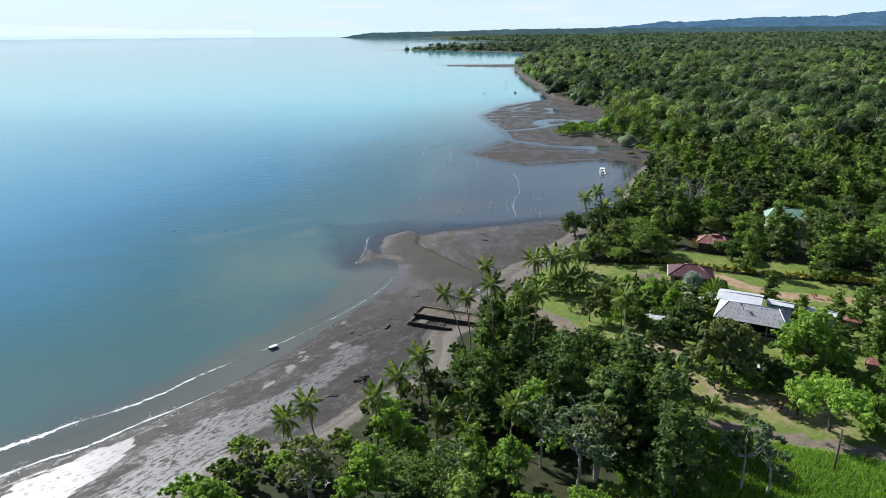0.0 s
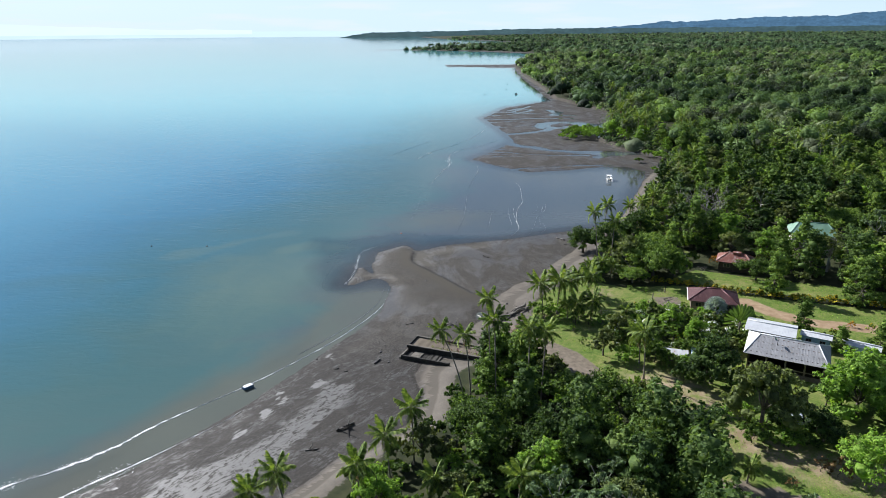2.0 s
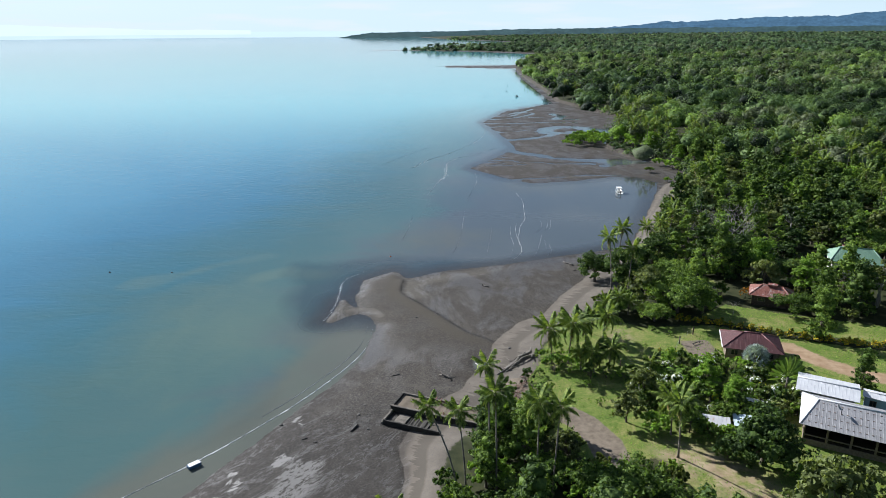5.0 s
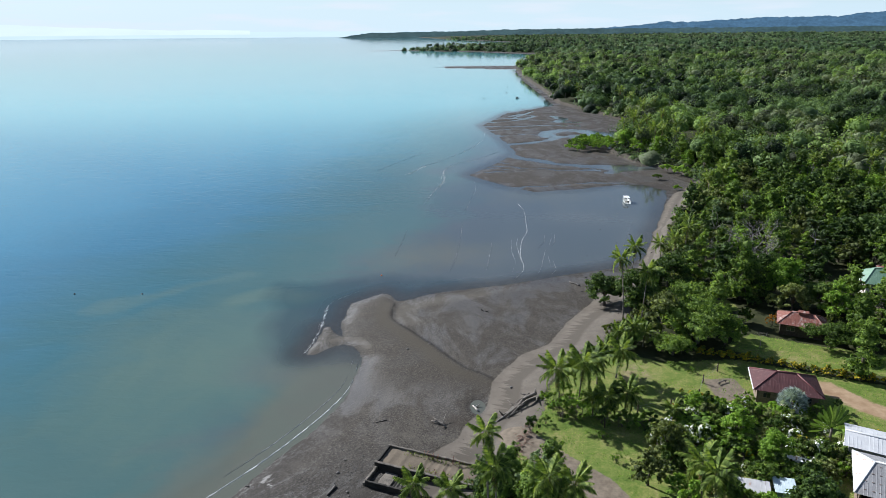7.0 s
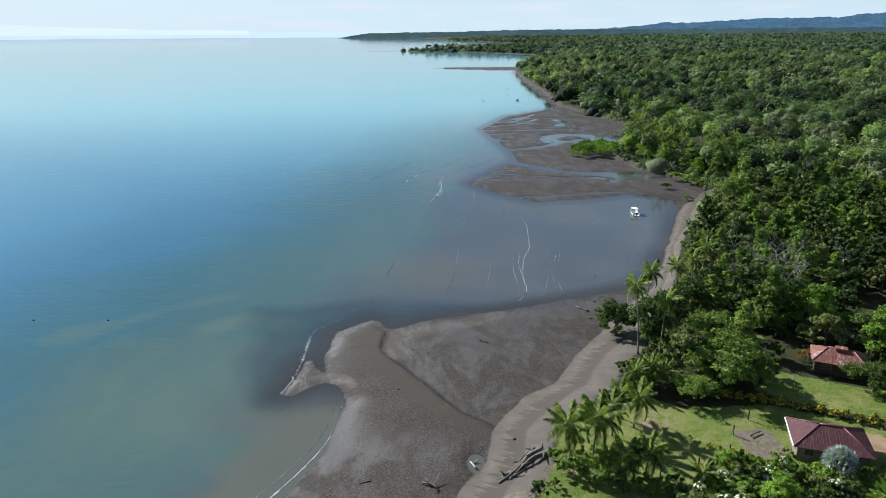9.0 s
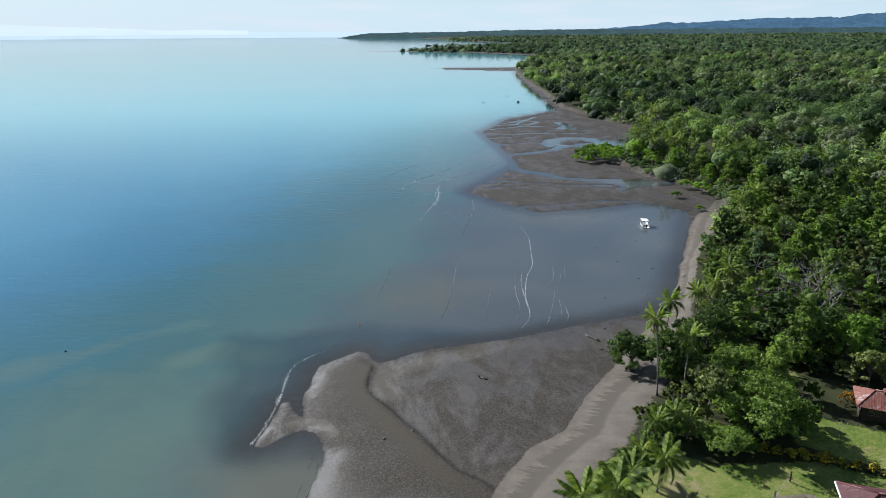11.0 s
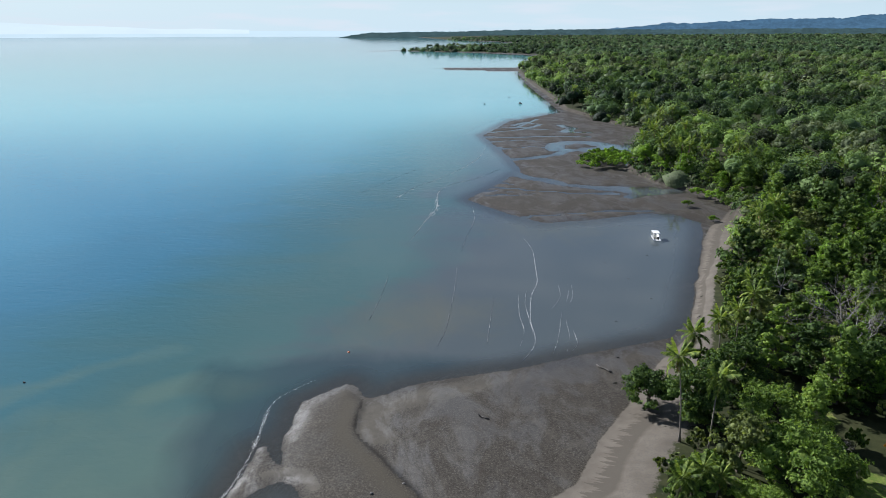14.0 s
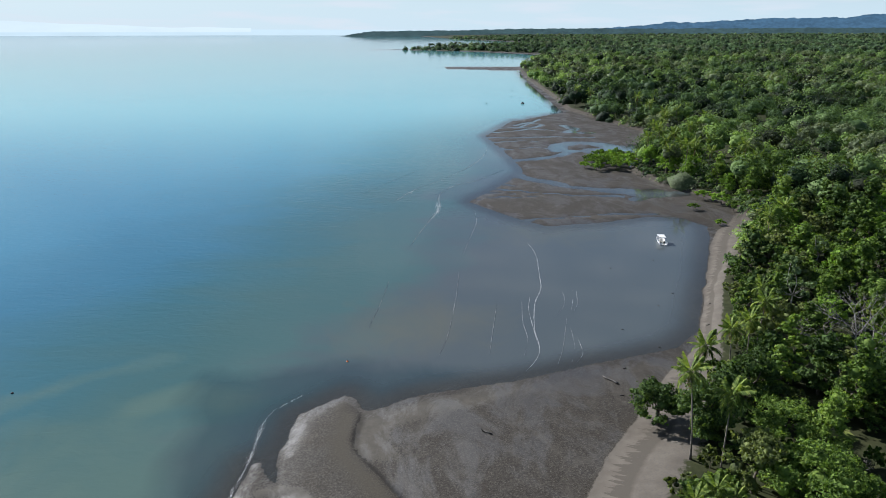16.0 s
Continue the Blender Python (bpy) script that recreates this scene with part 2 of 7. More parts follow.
def np_mesh(name, verts, quads=None, tris=None, mat=None, flat=True):
    """A mesh from arrays of corners and of quads and triangles."""
    me = bpy.data.meshes.new(name)
    quads = np.zeros((0, 4), int) if quads is None else np.asarray(quads, int).reshape(-1, 4)
    tris = np.zeros((0, 3), int) if tris is None else np.asarray(tris, int).reshape(-1, 3)
    verts = np.asarray(verts, float).reshape(-1, 3)
    me.vertices.add(len(verts))
    me.vertices.foreach_set("co", verts.ravel())
    loops = np.concatenate([quads.ravel(), tris.ravel()])
    me.loops.add(len(loops))
    me.loops.foreach_set("vertex_index", loops.astype(np.int32))
    starts = np.concatenate([np.arange(len(quads)) * 4, len(quads) * 4 + np.arange(len(tris)) * 3])
    me.polygons.add(len(starts))
    me.polygons.foreach_set("loop_start", starts.astype(np.int32))
    me.update(calc_edges=True)
    me.validate()
    if not flat:
        me.polygons.foreach_set("use_smooth", np.ones(len(me.polygons), bool))
    if mat:
        me.materials.append(mat)
    return me


def under(ob, parent):
    ob.parent = parent
    return ob


def part(name, bm, material, parent, label=""):
    """Links a bmesh as one mesh under a thing or a part."""
    me = bpy.data.meshes.new(name)
    bm.to_mesh(me)
    bm.free()
    me.materials.append(material)
    ob = new(name, me)
    ob.parent = parent
    return tagged(ob, label)


def thing(name, m, label, category, group="", kind=""):
    """An empty at the base of a thing."""
    ob = new(name)
    ob.empty_display_size = 0.3
    ob.matrix_world = m
    return tagged(ob, label, category, group, kind)


def box(bm, x0, x1, y0, y1, z0, z1, bevel=0.0):
    """Adds a box, with bevelled edges where asked."""
    r = bmesh.ops.create_cube(bm, size=1)
    for v in r["verts"]:
        v.co = Vector(((x0 + x1) / 2 + v.co.x * (x1 - x0), (y0 + y1) / 2 + v.co.y * (y1 - y0), (z0 + z1) / 2 + v.co.z * (z1 - z0)))
    if bevel:
        es = list({e for v in r["verts"] for e in v.link_edges})
        bmesh.ops.bevel(bm, geom=es, offset=bevel, segments=2, affect="EDGES")
    return bm


def boxed(*a, **k):
    return box(bmesh.new(), *a, **k)


def tube(path, radii, sides=7, seed=0, knobs=0.0):
    """Corners and quads of a tapered tube along a path, closed at its ends."""
    path, rng = np.asarray(path, float), np.random.RandomState(seed)
    n, vs, qs = len(path), [], []
    for k in range(n):
        d = path[min(k + 1, n - 1)] - path[max(k - 1, 0)]
        d = d / (np.linalg.norm(d) + 1e-9)
        a = np.cross(d, [0.31, 0.9, 0.2])
        a /= np.linalg.norm(a) + 1e-9
        b = np.cross(d, a)
        for s in range(sides):
            w = 2 * math.pi * s / sides
            vs.append(path[k] + radii[k] * (1 + knobs * rng.uniform(-1, 1)) * (a * math.cos(w) + b * math.sin(w)))
    for k in range(n - 1):
        for s in range(sides):
            qs.append((k * sides + s, k * sides + (s + 1) % sides, (k + 1) * sides + (s + 1) % sides, (k + 1) * sides + s))
    ts = [(0, s + 1, s) for s in range(1, sides - 1)] + [((n - 1) * sides, (n - 1) * sides + s, (n - 1) * sides + s + 1) for s in range(1, sides - 1)]
    return np.array(vs), np.array(qs), np.array(ts)


def join(pieces):
    """Joins (corners, quads, tris) triples into one."""
    vs, qs, ts, k = [], [], [], 0
    for v, q, t in pieces:
        vs.append(v)
        if q is not None and len(q):
            qs.append(np.asarray(q) + k)
        if t is not None and len(t):
            ts.append(np.asarray(t) + k)
        k += len(v)
    return np.concatenate(vs), (np.concatenate(qs) if qs else None), (np.concatenate(ts) if ts else None)


def leaf_sprays(c, nrm, length, width, rng):
    """Pointed leaf sprays at centres c, facing nrm, tips drooping."""
    n = len(c)
    nrm = nrm / (np.linalg.norm(nrm, axis=1, keepdims=True) + 1e-9)
    r = rng.normal(size=(n, 3))
    t = r - nrm * (r * nrm).sum(1, keepdims=True)
    t /= np.linalg.norm(t, axis=1, keepdims=True) + 1e-9
    b = np.cross(nrm, t)
    s = rng.uniform(0.6, 1.35, (n, 1))
    L, W = length * s, width * s
    v = np.stack([c + t * L - nrm * L * 0.3, c - t * L * 0.6 + b * W, c - t * L * 0.6 - b * W], 1).reshape(-1, 3)
    return v, np.arange(3 * n).reshape(-1, 3)


def lobes_of(kind, R, H, rng):
    """Lobes (centre, radii) of a crown of radius R whose middle lies at 0."""
    out = []
    if kind == "round":
        k = 15
        for i in range(k):
            w = 2.4 * i + rng.uniform(-0.4, 0.4)
            q = math.sqrt((i + 0.4) / k)
            out.append((np.array([math.cos(w) * q * R * 0.66, math.sin(w) * q * R * 0.66, H * (0.42 - 0.75 * q * q) + rng.uniform(-0.12, 0.12) * H]), R * rng.uniform(0.18, 0.46)))
    elif kind == "wide":
        k = 18
        for i in range(k):
            w = 2.4 * i + rng.uniform(-0.5, 0.5)
            q = math.sqrt((i + 0.3) / k)
            out.append((np.array([math.cos(w) * q * R * 0.78, math.sin(w) * q * R * 0.78, H * (0.3 - 0.42 * q) + rng.uniform(-0.1, 0.1) * H]), R * rng.uniform(0.17, 0.33)))
    elif kind == "tall":
        k = 14
        for i in range(k):
            w = 2.4 * i + rng.uniform(-0.4, 0.4)
            f = i / (k - 1)
            q = 0.75 * (1 - f) ** 0.7 * rng.uniform(0.5, 1)
            out.append((np.array([math.cos(w) * q * R, math.sin(w) * q * R, H * (f * 1.2 - 0.65)]), R * rng.uniform(0.22, 0.50)))
    else:
        k = 10
        for i in range(k):
            w = 2.4 * i + rng.uniform(-0.5, 0.5)
            q = math.sqrt((i + 0.3) / k)
            out.append((np.array([math.cos(w) * q * R * 0.85, math.sin(w) * q * R * 0.85, rng.uniform(-0.45, 0.45) * H]), R * rng.uniform(0.2, 0.3)))
    return out


def crown_points(lobes, n, rng, flat=0.72):
    """Points and outward directions of leaves in tufts over the lobes' shells, with gaps between the tufts."""
    w = np.array([r * r for _, r in lobes])
    m = max(n // 22, 12)
    pick = rng.choice(len(lobes), m, p=w / w.sum())
    C, R = np.array([c for c, _ in lobes])[pick], np.array([r for _, r in lobes])[pick]
    d = rng.normal(size=(m, 3))
    d[:, 2] = np.where(rng.uniform(size=m) < 0.7, np.abs(d[:, 2]), d[:, 2])
    d /= np.linalg.norm(d, axis=1, keepdims=True)
    t = C + d * (R * rng.uniform(0.55, 1.18, m))[:, None] * np.array([1, 1, flat])
    size = R.mean() * rng.uniform(0.16, 0.40, m)
    k = rng.randint(0, m, n)
    o = rng.normal(size=(n, 3))
    o /= np.linalg.norm(o, axis=1, keepdims=True)
    o[:, 2] = o[:, 2] * 0.6 + 0.12
    p = t[k] + o * (size[k] * rng.uniform(0.45, 1.15, n))[:, None]
    out = d[k] * 0.75 + o * 0.75
    return p, out / (np.linalg.norm(out, axis=1, keepdims=True) + 1e-9)


def ball(level):
    """Corners and triangles of a round ball of unit radius."""
    bm = bmesh.new()
    bmesh.ops.create_icosphere(bm, subdivisions=level, radius=1)
    v = np.array([q.co for q in bm.verts])
    t = np.array([[q.index for q in f.verts] for f in bm.faces])
    bm.free()
    return v, t


BALL = {1: ball(1), 2: ball(2)}


def clump_masses(centres, radii, flat, level, rng, rough_=0.16):
    """Lumpy masses of packed foliage, one for each centre."""
    v, t = BALL[level]
    m = len(centres)
    lump = 1 + rough_ * rng.normal(size=(m, len(v), 1)).clip(-1.6, 1.6)
    V = np.asarray(centres)[:, None] + v[None] * lump * np.asarray(radii).reshape(-1, 1, 1) * np.array([1, 1, flat])
    T = t[None] + (np.arange(m) * len(v))[:, None, None]
    return V.reshape(-1, 3), T.reshape(-1, 3)


def limb_set(lobes, base, rng, r0, count, sides=5):
    """A trunk and limbs that reach into the lobes."""
    fork = np.array([rng.uniform(-0.2, 0.2), rng.uniform(-0.2, 0.2), base * 0.62])
    mid = np.array([rng.uniform(-0.15, 0.15), rng.uniform(-0.15, 0.15), base * 0.3])
    pcs = [tube([(0, 0, -0.4), (0, 0, 0.15), mid, fork], [r0 * 1.5, r0 * 1.15, r0 * 0.9, r0 * 0.75], 8, 1, 0.1)]
    for i in range(count):
        c, r = lobes[i % len(lobes)]
        end = c + np.array([0, 0, base]) + rng.normal(size=3) * r * 0.25
        m = fork * 0.5 + end * 0.5 + rng.normal(size=3) * 0.35
        m[2] -= 0.3
        pcs.append(tube([fork, m, end], [r0 * 0.55, r0 * 0.33, r0 * 0.1], sides, i, 0.08))
    return join(pcs)


# ---- the land: plan and heights ----
SHORE_TREES = [(-62, -300), (-52, 20), (-45, 45), (-37, 62), (-30, 71), (-22, 73), (-18, 77), (-14, 82), (-10, 85), (-4, 90), (-1.5, 103), (5, 112), (8, 115),
               (10.5, 120), (13.5, 124), (15, 131), (19, 136), (25, 140.5), (31, 150), (36.5, 157), (49, 179), (61.5, 205), (70, 219), (77.5, 231),
               (89.5, 250), (97, 268), (95, 284), (86, 300), (83, 322), (99, 362), (121, 420), (112, 466), (104, 515), (110, 569), (124, 762), (144, 950)]
FAR_TREES = [(230, 1290), (290, 1440), (180, 1600), (20, 1715), (-8, 1735), (160, 1850), (520, 2250), (330, 3050), (230, 3200), (120, 4250), (60, 4600), (200, 5200)]
LAND = SHORE_TREES + FAR_TREES + [(7000, 7000), (7000, -300)]
WATERLINE = [(-110, -300), (-88, 20), (-70, 55), (-59, 71), (-50, 77), (-42, 84), (-31, 99), (-21, 116), (-16.6, 123.3), (-14.2, 128.4), (-12.7, 132.5), (-11.6, 139), (-11.3, 142.5), (-11.9, 145.3),
             (-12.9, 147.3), (-14.4, 148.2), (-16, 147.8), (-17.1, 146.8), (-18.4, 145.3), (-19.5, 144.4), (-20.4, 145), (-20.2, 146.2), (-19.7, 148.3), (-19.2, 150.5), (-18.9, 152.6), (-18.6, 154.6), (-18, 155), (-17.5, 153.7), (-16.5, 151.8),
             (-15.6, 150.8), (-14.9, 151.7), (-15.5, 154.2), (-15.8, 157.2), (-15, 159.5), (-15, 162.4), (-14.6, 165.3), (-12.4, 167.3), (-10.5, 169), (-8.8, 170.3), (-7.2, 168.8), (-6.3, 166.4), (-5.4, 166), (-2.9, 167.2),
             (-0.4, 169.1), (3, 170.3), (6.5, 171), (15.6, 173.2), (25, 176.5), (36, 180),
             (44, 183), (50.5, 189), (57, 203), (63, 214), (70, 230), (76, 243), (79, 252), (75, 261), (66, 262), (53, 257), (37, 254), (29, 264), (18.6, 281.5),
             (28, 297), (43, 324), (42, 354), (38, 410), (59, 462), (83, 487), (97, 503), (102, 570), (114, 727), (132, 890), (146, 930), (104, 936), (60, 962), (32, 984), (52, 1004), (92, 1014), (150, 1012), (162, 1060)]
FAR_WATER = [(215, 1270), (255, 1420), (110, 1672), (-3, 1726), (-88, 1736), (-60, 1745), (150, 1860), (500, 2260), (300, 3070), (80, 4300), (0, 4600), (100, 5200)]
WET = WATERLINE + FAR_WATER + [(7000, 7000), (7000, -300)]
OFFSHORE = [(-112, -300), (-92, 20), (-62, 74), (-38, 99), (-26, 116), (-20, 132), (-27, 146), (-22, 165), (-12, 182), (2, 215), (12, 262), (14, 290), (30, 330),
            (30, 400), (46, 455), (88, 520), (94, 570), (107, 730), (126, 900)] + FAR_WATER + [(7000, 7000), (7000, -300)]
BAR_CREASE = [(-7.4, 168.5), (-6.5, 165.8), (-6.4, 163.4), (-6.7, 160.9), (-7.0, 158.4), (-6.3, 156), (-4.8, 153.6), (-3.3, 151.3), (-1.5, 148.3), (0.5, 145.2), (2.3, 141.6), (4.6, 138), (7.5, 135.4), (10.1, 132)]
DEEP = [(-31, 177), (-22, 177.4), (-15, 178.6), (-7.8, 179.6), (-0.4, 178.1), (7, 177.3), (13, 173), (6, 171.5), (-0.4, 169), (-9, 169), (-14, 158), (-16, 150), (-19.7, 143.1), (-22.9, 142.4), (-26.2, 147), (-28.6, 156.4), (-27, 163), (-31, 170)]
LAWN = [(7, 111), (14, 126), (19, 135), (27, 140), (34, 135), (46, 135), (62, 126), (84, 116), (84, 100), (63, 92), (56, 78), (48, 62), (38, 66), (22, 76), (25, 88), (24, 99), (15, 99), (10, 107)]
LAWN_BACK = [(45, 139), (52, 144), (60, 139), (72, 133), (88, 125), (84, 119), (62, 129), (50, 134.5)]
GLADE = [(48, 152), (51, 158), (55, 158), (55, 153)]
ROAD = [(14, 79.5), (22.3, 77.6), (27.2, 74.7), (33.8, 71.7), (40, 69), (47, 66), (60, 60)]
DRIVE = [(9, 118), (13, 112), (16.5, 107.5), (18, 103), (18, 98)]
YARD = [(54, 126), (56, 121), (60, 116), (70, 112), (82, 108)]
DIRT_FIELD = [(26, 99), (30, 95), (32, 90), (32, 84), (38, 78), (44, 74)]


def masks(x, y):
    """Signed distances that the ground's height and covering follow."""
    wob = vnoise(x, y, 9, 3) * 0.8
    calm_ = 1 - 0.75 * smooth(142, 146, y) * (1 - smooth(168, 176, y))
    return sd_poly(x, y, LAND) + wob, sd_poly(x, y, WET) + wob * 0.6 * calm_, sd_poly(x, y, OFFSHORE)


def sand_width(y):
    """How far the dry sand reaches down from the trees."""
    return 8.1 - 3.6 * smooth(112, 98, y) - 4.9 * smooth(164, 188, y) + 3.8 * smooth(206, 240, y) - 4.6 * smooth(246, 266, y)


# tidal creeks that wind over the mud beyond the bay: width and line
CREEKS = [(3.0, [(70, 366), (62, 356), (52, 350), (42, 347), (30, 351)]), (3.4, [(28, 327), (36, 320), (43, 312), (54, 300), (66, 294), (80, 293)]), (2.4, [(40, 405), (56, 403.5), (73, 406), (88, 403)]),
          (5.0, [(64, 370), (68, 382), (76, 387), (86, 385), (92, 376)]), (4.2, [(84, 384), (92, 372), (96, 366)]), (1.1, [(22, 299), (34, 294), (43, 291.5), (53, 288), (67, 286)]), (0.9, [(14, 286.5), (29, 285.2), (40, 286.6)]),
          (3.6, [(84, 444), (88, 433), (81, 421), (92, 418)]), (1.8, [(58, 446), (68, 458), (74, 448), (66, 437), (56, 436)]), (1.0, [(26, 259), (42, 262.4), (56, 265), (70, 264)]), (2.2, [(86, 333), (94, 358), (100, 380)]),
          (2.4, [(70, 283), (82, 288.5), (92, 290), (98, 288)]), (1.6, [(44, 420), (54, 425), (63, 432), (74, 426)]), (1.2, [(40, 374), (48, 372), (57, 378), (61, 371)]), (0.9, [(22, 309), (30, 304.5), (37, 300)]),
          (1.4, [(46, 436), (60, 440), (76, 470)]), (0.8, [(18, 292), (28, 291), (36, 289.5)]), (1.3, [(40, 392), (52, 394), (64, 391)])]


def creeks(x, y):
    """How deep the tidal creeks are cut, 0 to 1."""
    out = np.zeros(x.shape)
    on = (y > 245) & (y < 480) & (x > 0) & (x < 110)
    xx, yy = x[on], y[on]
    if len(xx):
        wob = vnoise(xx, yy, 7, 47, 2)
        best = np.zeros(xx.shape)
        for w, line in CREEKS:
            best = np.maximum(best, smooth(1.25, 0.45, dist_line(xx + wob * 1.2, yy + wob * 2.4, line) / w))
        out[on] = best
    return out


def bar_side(x, y):
    """Height step along the crease of the sand bar, higher on its seaward side."""
    d = dist_line(x, y, BAR_CREASE)
    p = np.array(BAR_CREASE)
    order = np.argsort(p[:, 1])
    xc = np.interp(y, p[order, 1], p[order, 0])
    span = smooth(127, 140, y) * (1 - smooth(164, 171, y))
    return 0.36 * span * np.exp(-d / 12.0) * smooth(-0.35, 0.35, xc - x)


def height(x, y):
    x, y = np.asarray(x, float), np.asarray(y, float)
    dv, dw, off = masks(x, y)
    far = smooth(300, 900, y)
    flat = np.clip(dw * 0.035, -0.4, 0.16) + vnoise(x, y * 1.0, 14, 5) * 0.05 * smooth(0, 6, dw)
    # tidal channels in the mud beyond the bay
    mud = smooth(255, 275, y) * (1 - smooth(470, 560, y)) * smooth(-2, 4, dw)
    ch = np.abs(vnoise(x * 0.42 + y * 0.18, y * 1.5 + vnoise(x, y, 30, 8) * 8, 22, 21, 2))
    flat = flat - mud * 0.05 * smooth(0.11, 0.045, ch) + mud * 0.05
    flat = flat - (flat + 0.12) * creeks(x, y)
    bed = np.where(off < 0, np.maximum(off * 0.05, -9), 0) * (1 - far) + np.where(off < 0, np.maximum(off * 0.05, -9), 0) * far
    low = np.where(dw > 0, flat, np.minimum(np.maximum(dw * 0.035, -0.22), bed - 0.02))
    wide = sand_width(y)
    beach = 1.45 * smooth(-1, 0.1, dv / wide) * (1 - 0.88 * np.exp(-(((x + 1.5) / 7.5) ** 4 + ((y - 111.5) / 5.5) ** 4)))
    land = 0.012 * np.clip(dv, 0, 260) + vnoise(x, y, 40, 11) * 0.35 * smooth(0, 15, dv)
    hill = smooth(1300, 4300, y) * np.maximum(0, (x - 250) * 0.004 + 6) * smooth(0, 500, dv)
    hill = hill * (1 + 0.34 * vnoise(x, y, 520, 31))
    pool = -0.28 * np.exp(-(((x - 5.4) / 1.7) ** 2 + ((y - 127.2) / 3.2) ** 2)) - 0.40 * np.exp(-(((x - 80) / 12) ** 2 + ((y - 288) / 3.5) ** 2)) - 0.34 * np.exp(-(((x - 84) / 15) ** 2 + ((y - 366) / 9) ** 2)) 
    return low + beach + land + hill + pool + bar_side(x, y) * smooth(-1, 3, dw)


def ground_at(x, y):
    return float(height(np.array([x]), np.array([y]))[0])


def graded(fine0, fine1, step, lo, hi, grow=1.09):
    """Coordinates with even steps in the middle that widen outwards."""
    mid = list(np.arange(fine0, fine1 + 1e-6, step))
    up, s = [mid[-1]], step
    while up[-1] < hi:
        s *= grow
        up.append(up[-1] + s)
    dn, s = [mid[0]], step
    while dn[-1] > lo:
        s *= grow
        dn.append(dn[-1] - s)
    return np.array(dn[::-1][:-1] + mid + up[1:])


def sheet(name, xs, ys, zfun, mat):
    X, Y = np.meshgrid(xs, ys)
    nx, ny = len(xs), len(ys)
    V = np.stack([X.ravel(), Y.ravel(), zfun(X.ravel(), Y.ravel())], 1)
    i = (np.arange(ny - 1)[:, None] * nx + np.arange(nx - 1)[None]).ravel()
    return np_mesh(name, V, np.stack([i, i + 1, i + nx + 1, i + nx], 1), None, mat, flat=False), X.ravel(), Y.ravel()


def add_attr(me, name, values):
    a = me.attributes.new(name, "FLOAT", "POINT")
    a.data.foreach_set("value", np.asarray(values, np.float32))


# ground covering
n = Nodes("ground_cover", 0.85, 0.3)
P = n.pos()
big, mid_, fine = n.noise(0.12, 5, P), n.noise(0.7, 5, P), n.noise(5.5, 4, P, 0.7)
peb = n.noise(4.2, 6, P, 0.82)
streak = n.noise(0.45, 8, P, 0.62, 0.9)
mud_c = n.ramp(n.calc("ADD", n.calc("MULTIPLY", big, 0.7), n.calc("MULTIPLY", streak, 0.3)), (0.30, (0.048, 0.043, 0.036)), (0.52, (0.058, 0.052, 0.044)), (0.74, (0.068, 0.062, 0.053)))
mud_c = n.mix(n.calc("MULTIPLY", n.range(peb, 0.53, 0.60), n.attr("pebbly")), mud_c, (0.135, 0.128, 0.118))
mud_c = n.mix(n.calc("MULTIPLY", n.range(peb, 0.48, 0.42), n.attr("pebbly")), mud_c, (0.020, 0.018, 0.016))
film = n.noise(0.22, 7, n.pos((1.0, 0.7, 1)), 0.68, 1.0)
mud_c = n.mix(n.calc("MULTIPLY", n.range(film, 0.50, 0.62), 0.5), mud_c, (0.112, 0.106, 0.096))
mud_c = n.mix(n.calc("MULTIPLY", n.range(film, 0.44, 0.36), 0.5), mud_c, (0.046, 0.037, 0.028))
mud_c = n.mix(n.range(fine, 0.40, 0.66, 0.0, 0.35), mud_c, (0.036, 0.032, 0.027))
grit = n.calc("MULTIPLY", n.calc("SUBTRACT", peb, 0.5), 2.4)
bar_c = n.ramp(n.noise(0.35, 6, P, 0.65), (0.3, (0.046, 0.041, 0.033)), (0.7, (0.062, 0.055, 0.044)))
bar_c = n.mix(n.range(peb, 0.52, 0.59, 0, 0.8), bar_c, (0.125, 0.116, 0.104))
bar_c = n.mix(n.range(peb, 0.48, 0.42, 0, 0.85), bar_c, (0.022, 0.020, 0.017))
bar_c = n.mix(n.range(n.noise(0.16, 7, P, 0.68, 0.5), 0.48, 0.60, 0, 0.75), bar_c, n.ramp(peb, (0.42, (0.035, 0.033, 0.030)), (0.60, (0.105, 0.101, 0.093))))
side = n.calc("ADD", n.attr("creaseside"), n.calc("MULTIPLY", n.calc("SUBTRACT", n.noise(0.9, 4, P), 0.5), 0.9))
seaward = n.calc("MULTIPLY", n.range(side, -0.1, 0.1), n.attr("creasespan"))
mud_c = n.mix(seaward, mud_c, bar_c)
# the crest of the step is bare olive sand, its foot a dark line painted for the step's shade
crest = n.calc("MULTIPLY", n.calc("MULTIPLY", n.range(side, 0.2, 1.2), n.range(side, 4.2, 2.0)), n.attr("creasespan"))
mud_c = n.mix(n.calc("MULTIPLY", crest, 0.7), mud_c, (0.066, 0.059, 0.043))
foot = n.calc("MULTIPLY", n.calc("MULTIPLY", n.range(side, -0.75, -0.25), n.range(side, 0.35, 0.0)), n.attr("creasespan"))
mud_c = n.mix(n.calc("MULTIPLY", foot, 0.8), mud_c, (0.022, 0.019, 0.015))
bank = n.calc("MULTIPLY", n.range(n.calc("ADD", n.attr("pale"), n.calc("MULTIPLY", grit, 0.8)), 0.34, 0.62), n.range(n.attr("pale"), 0.05, 0.3))
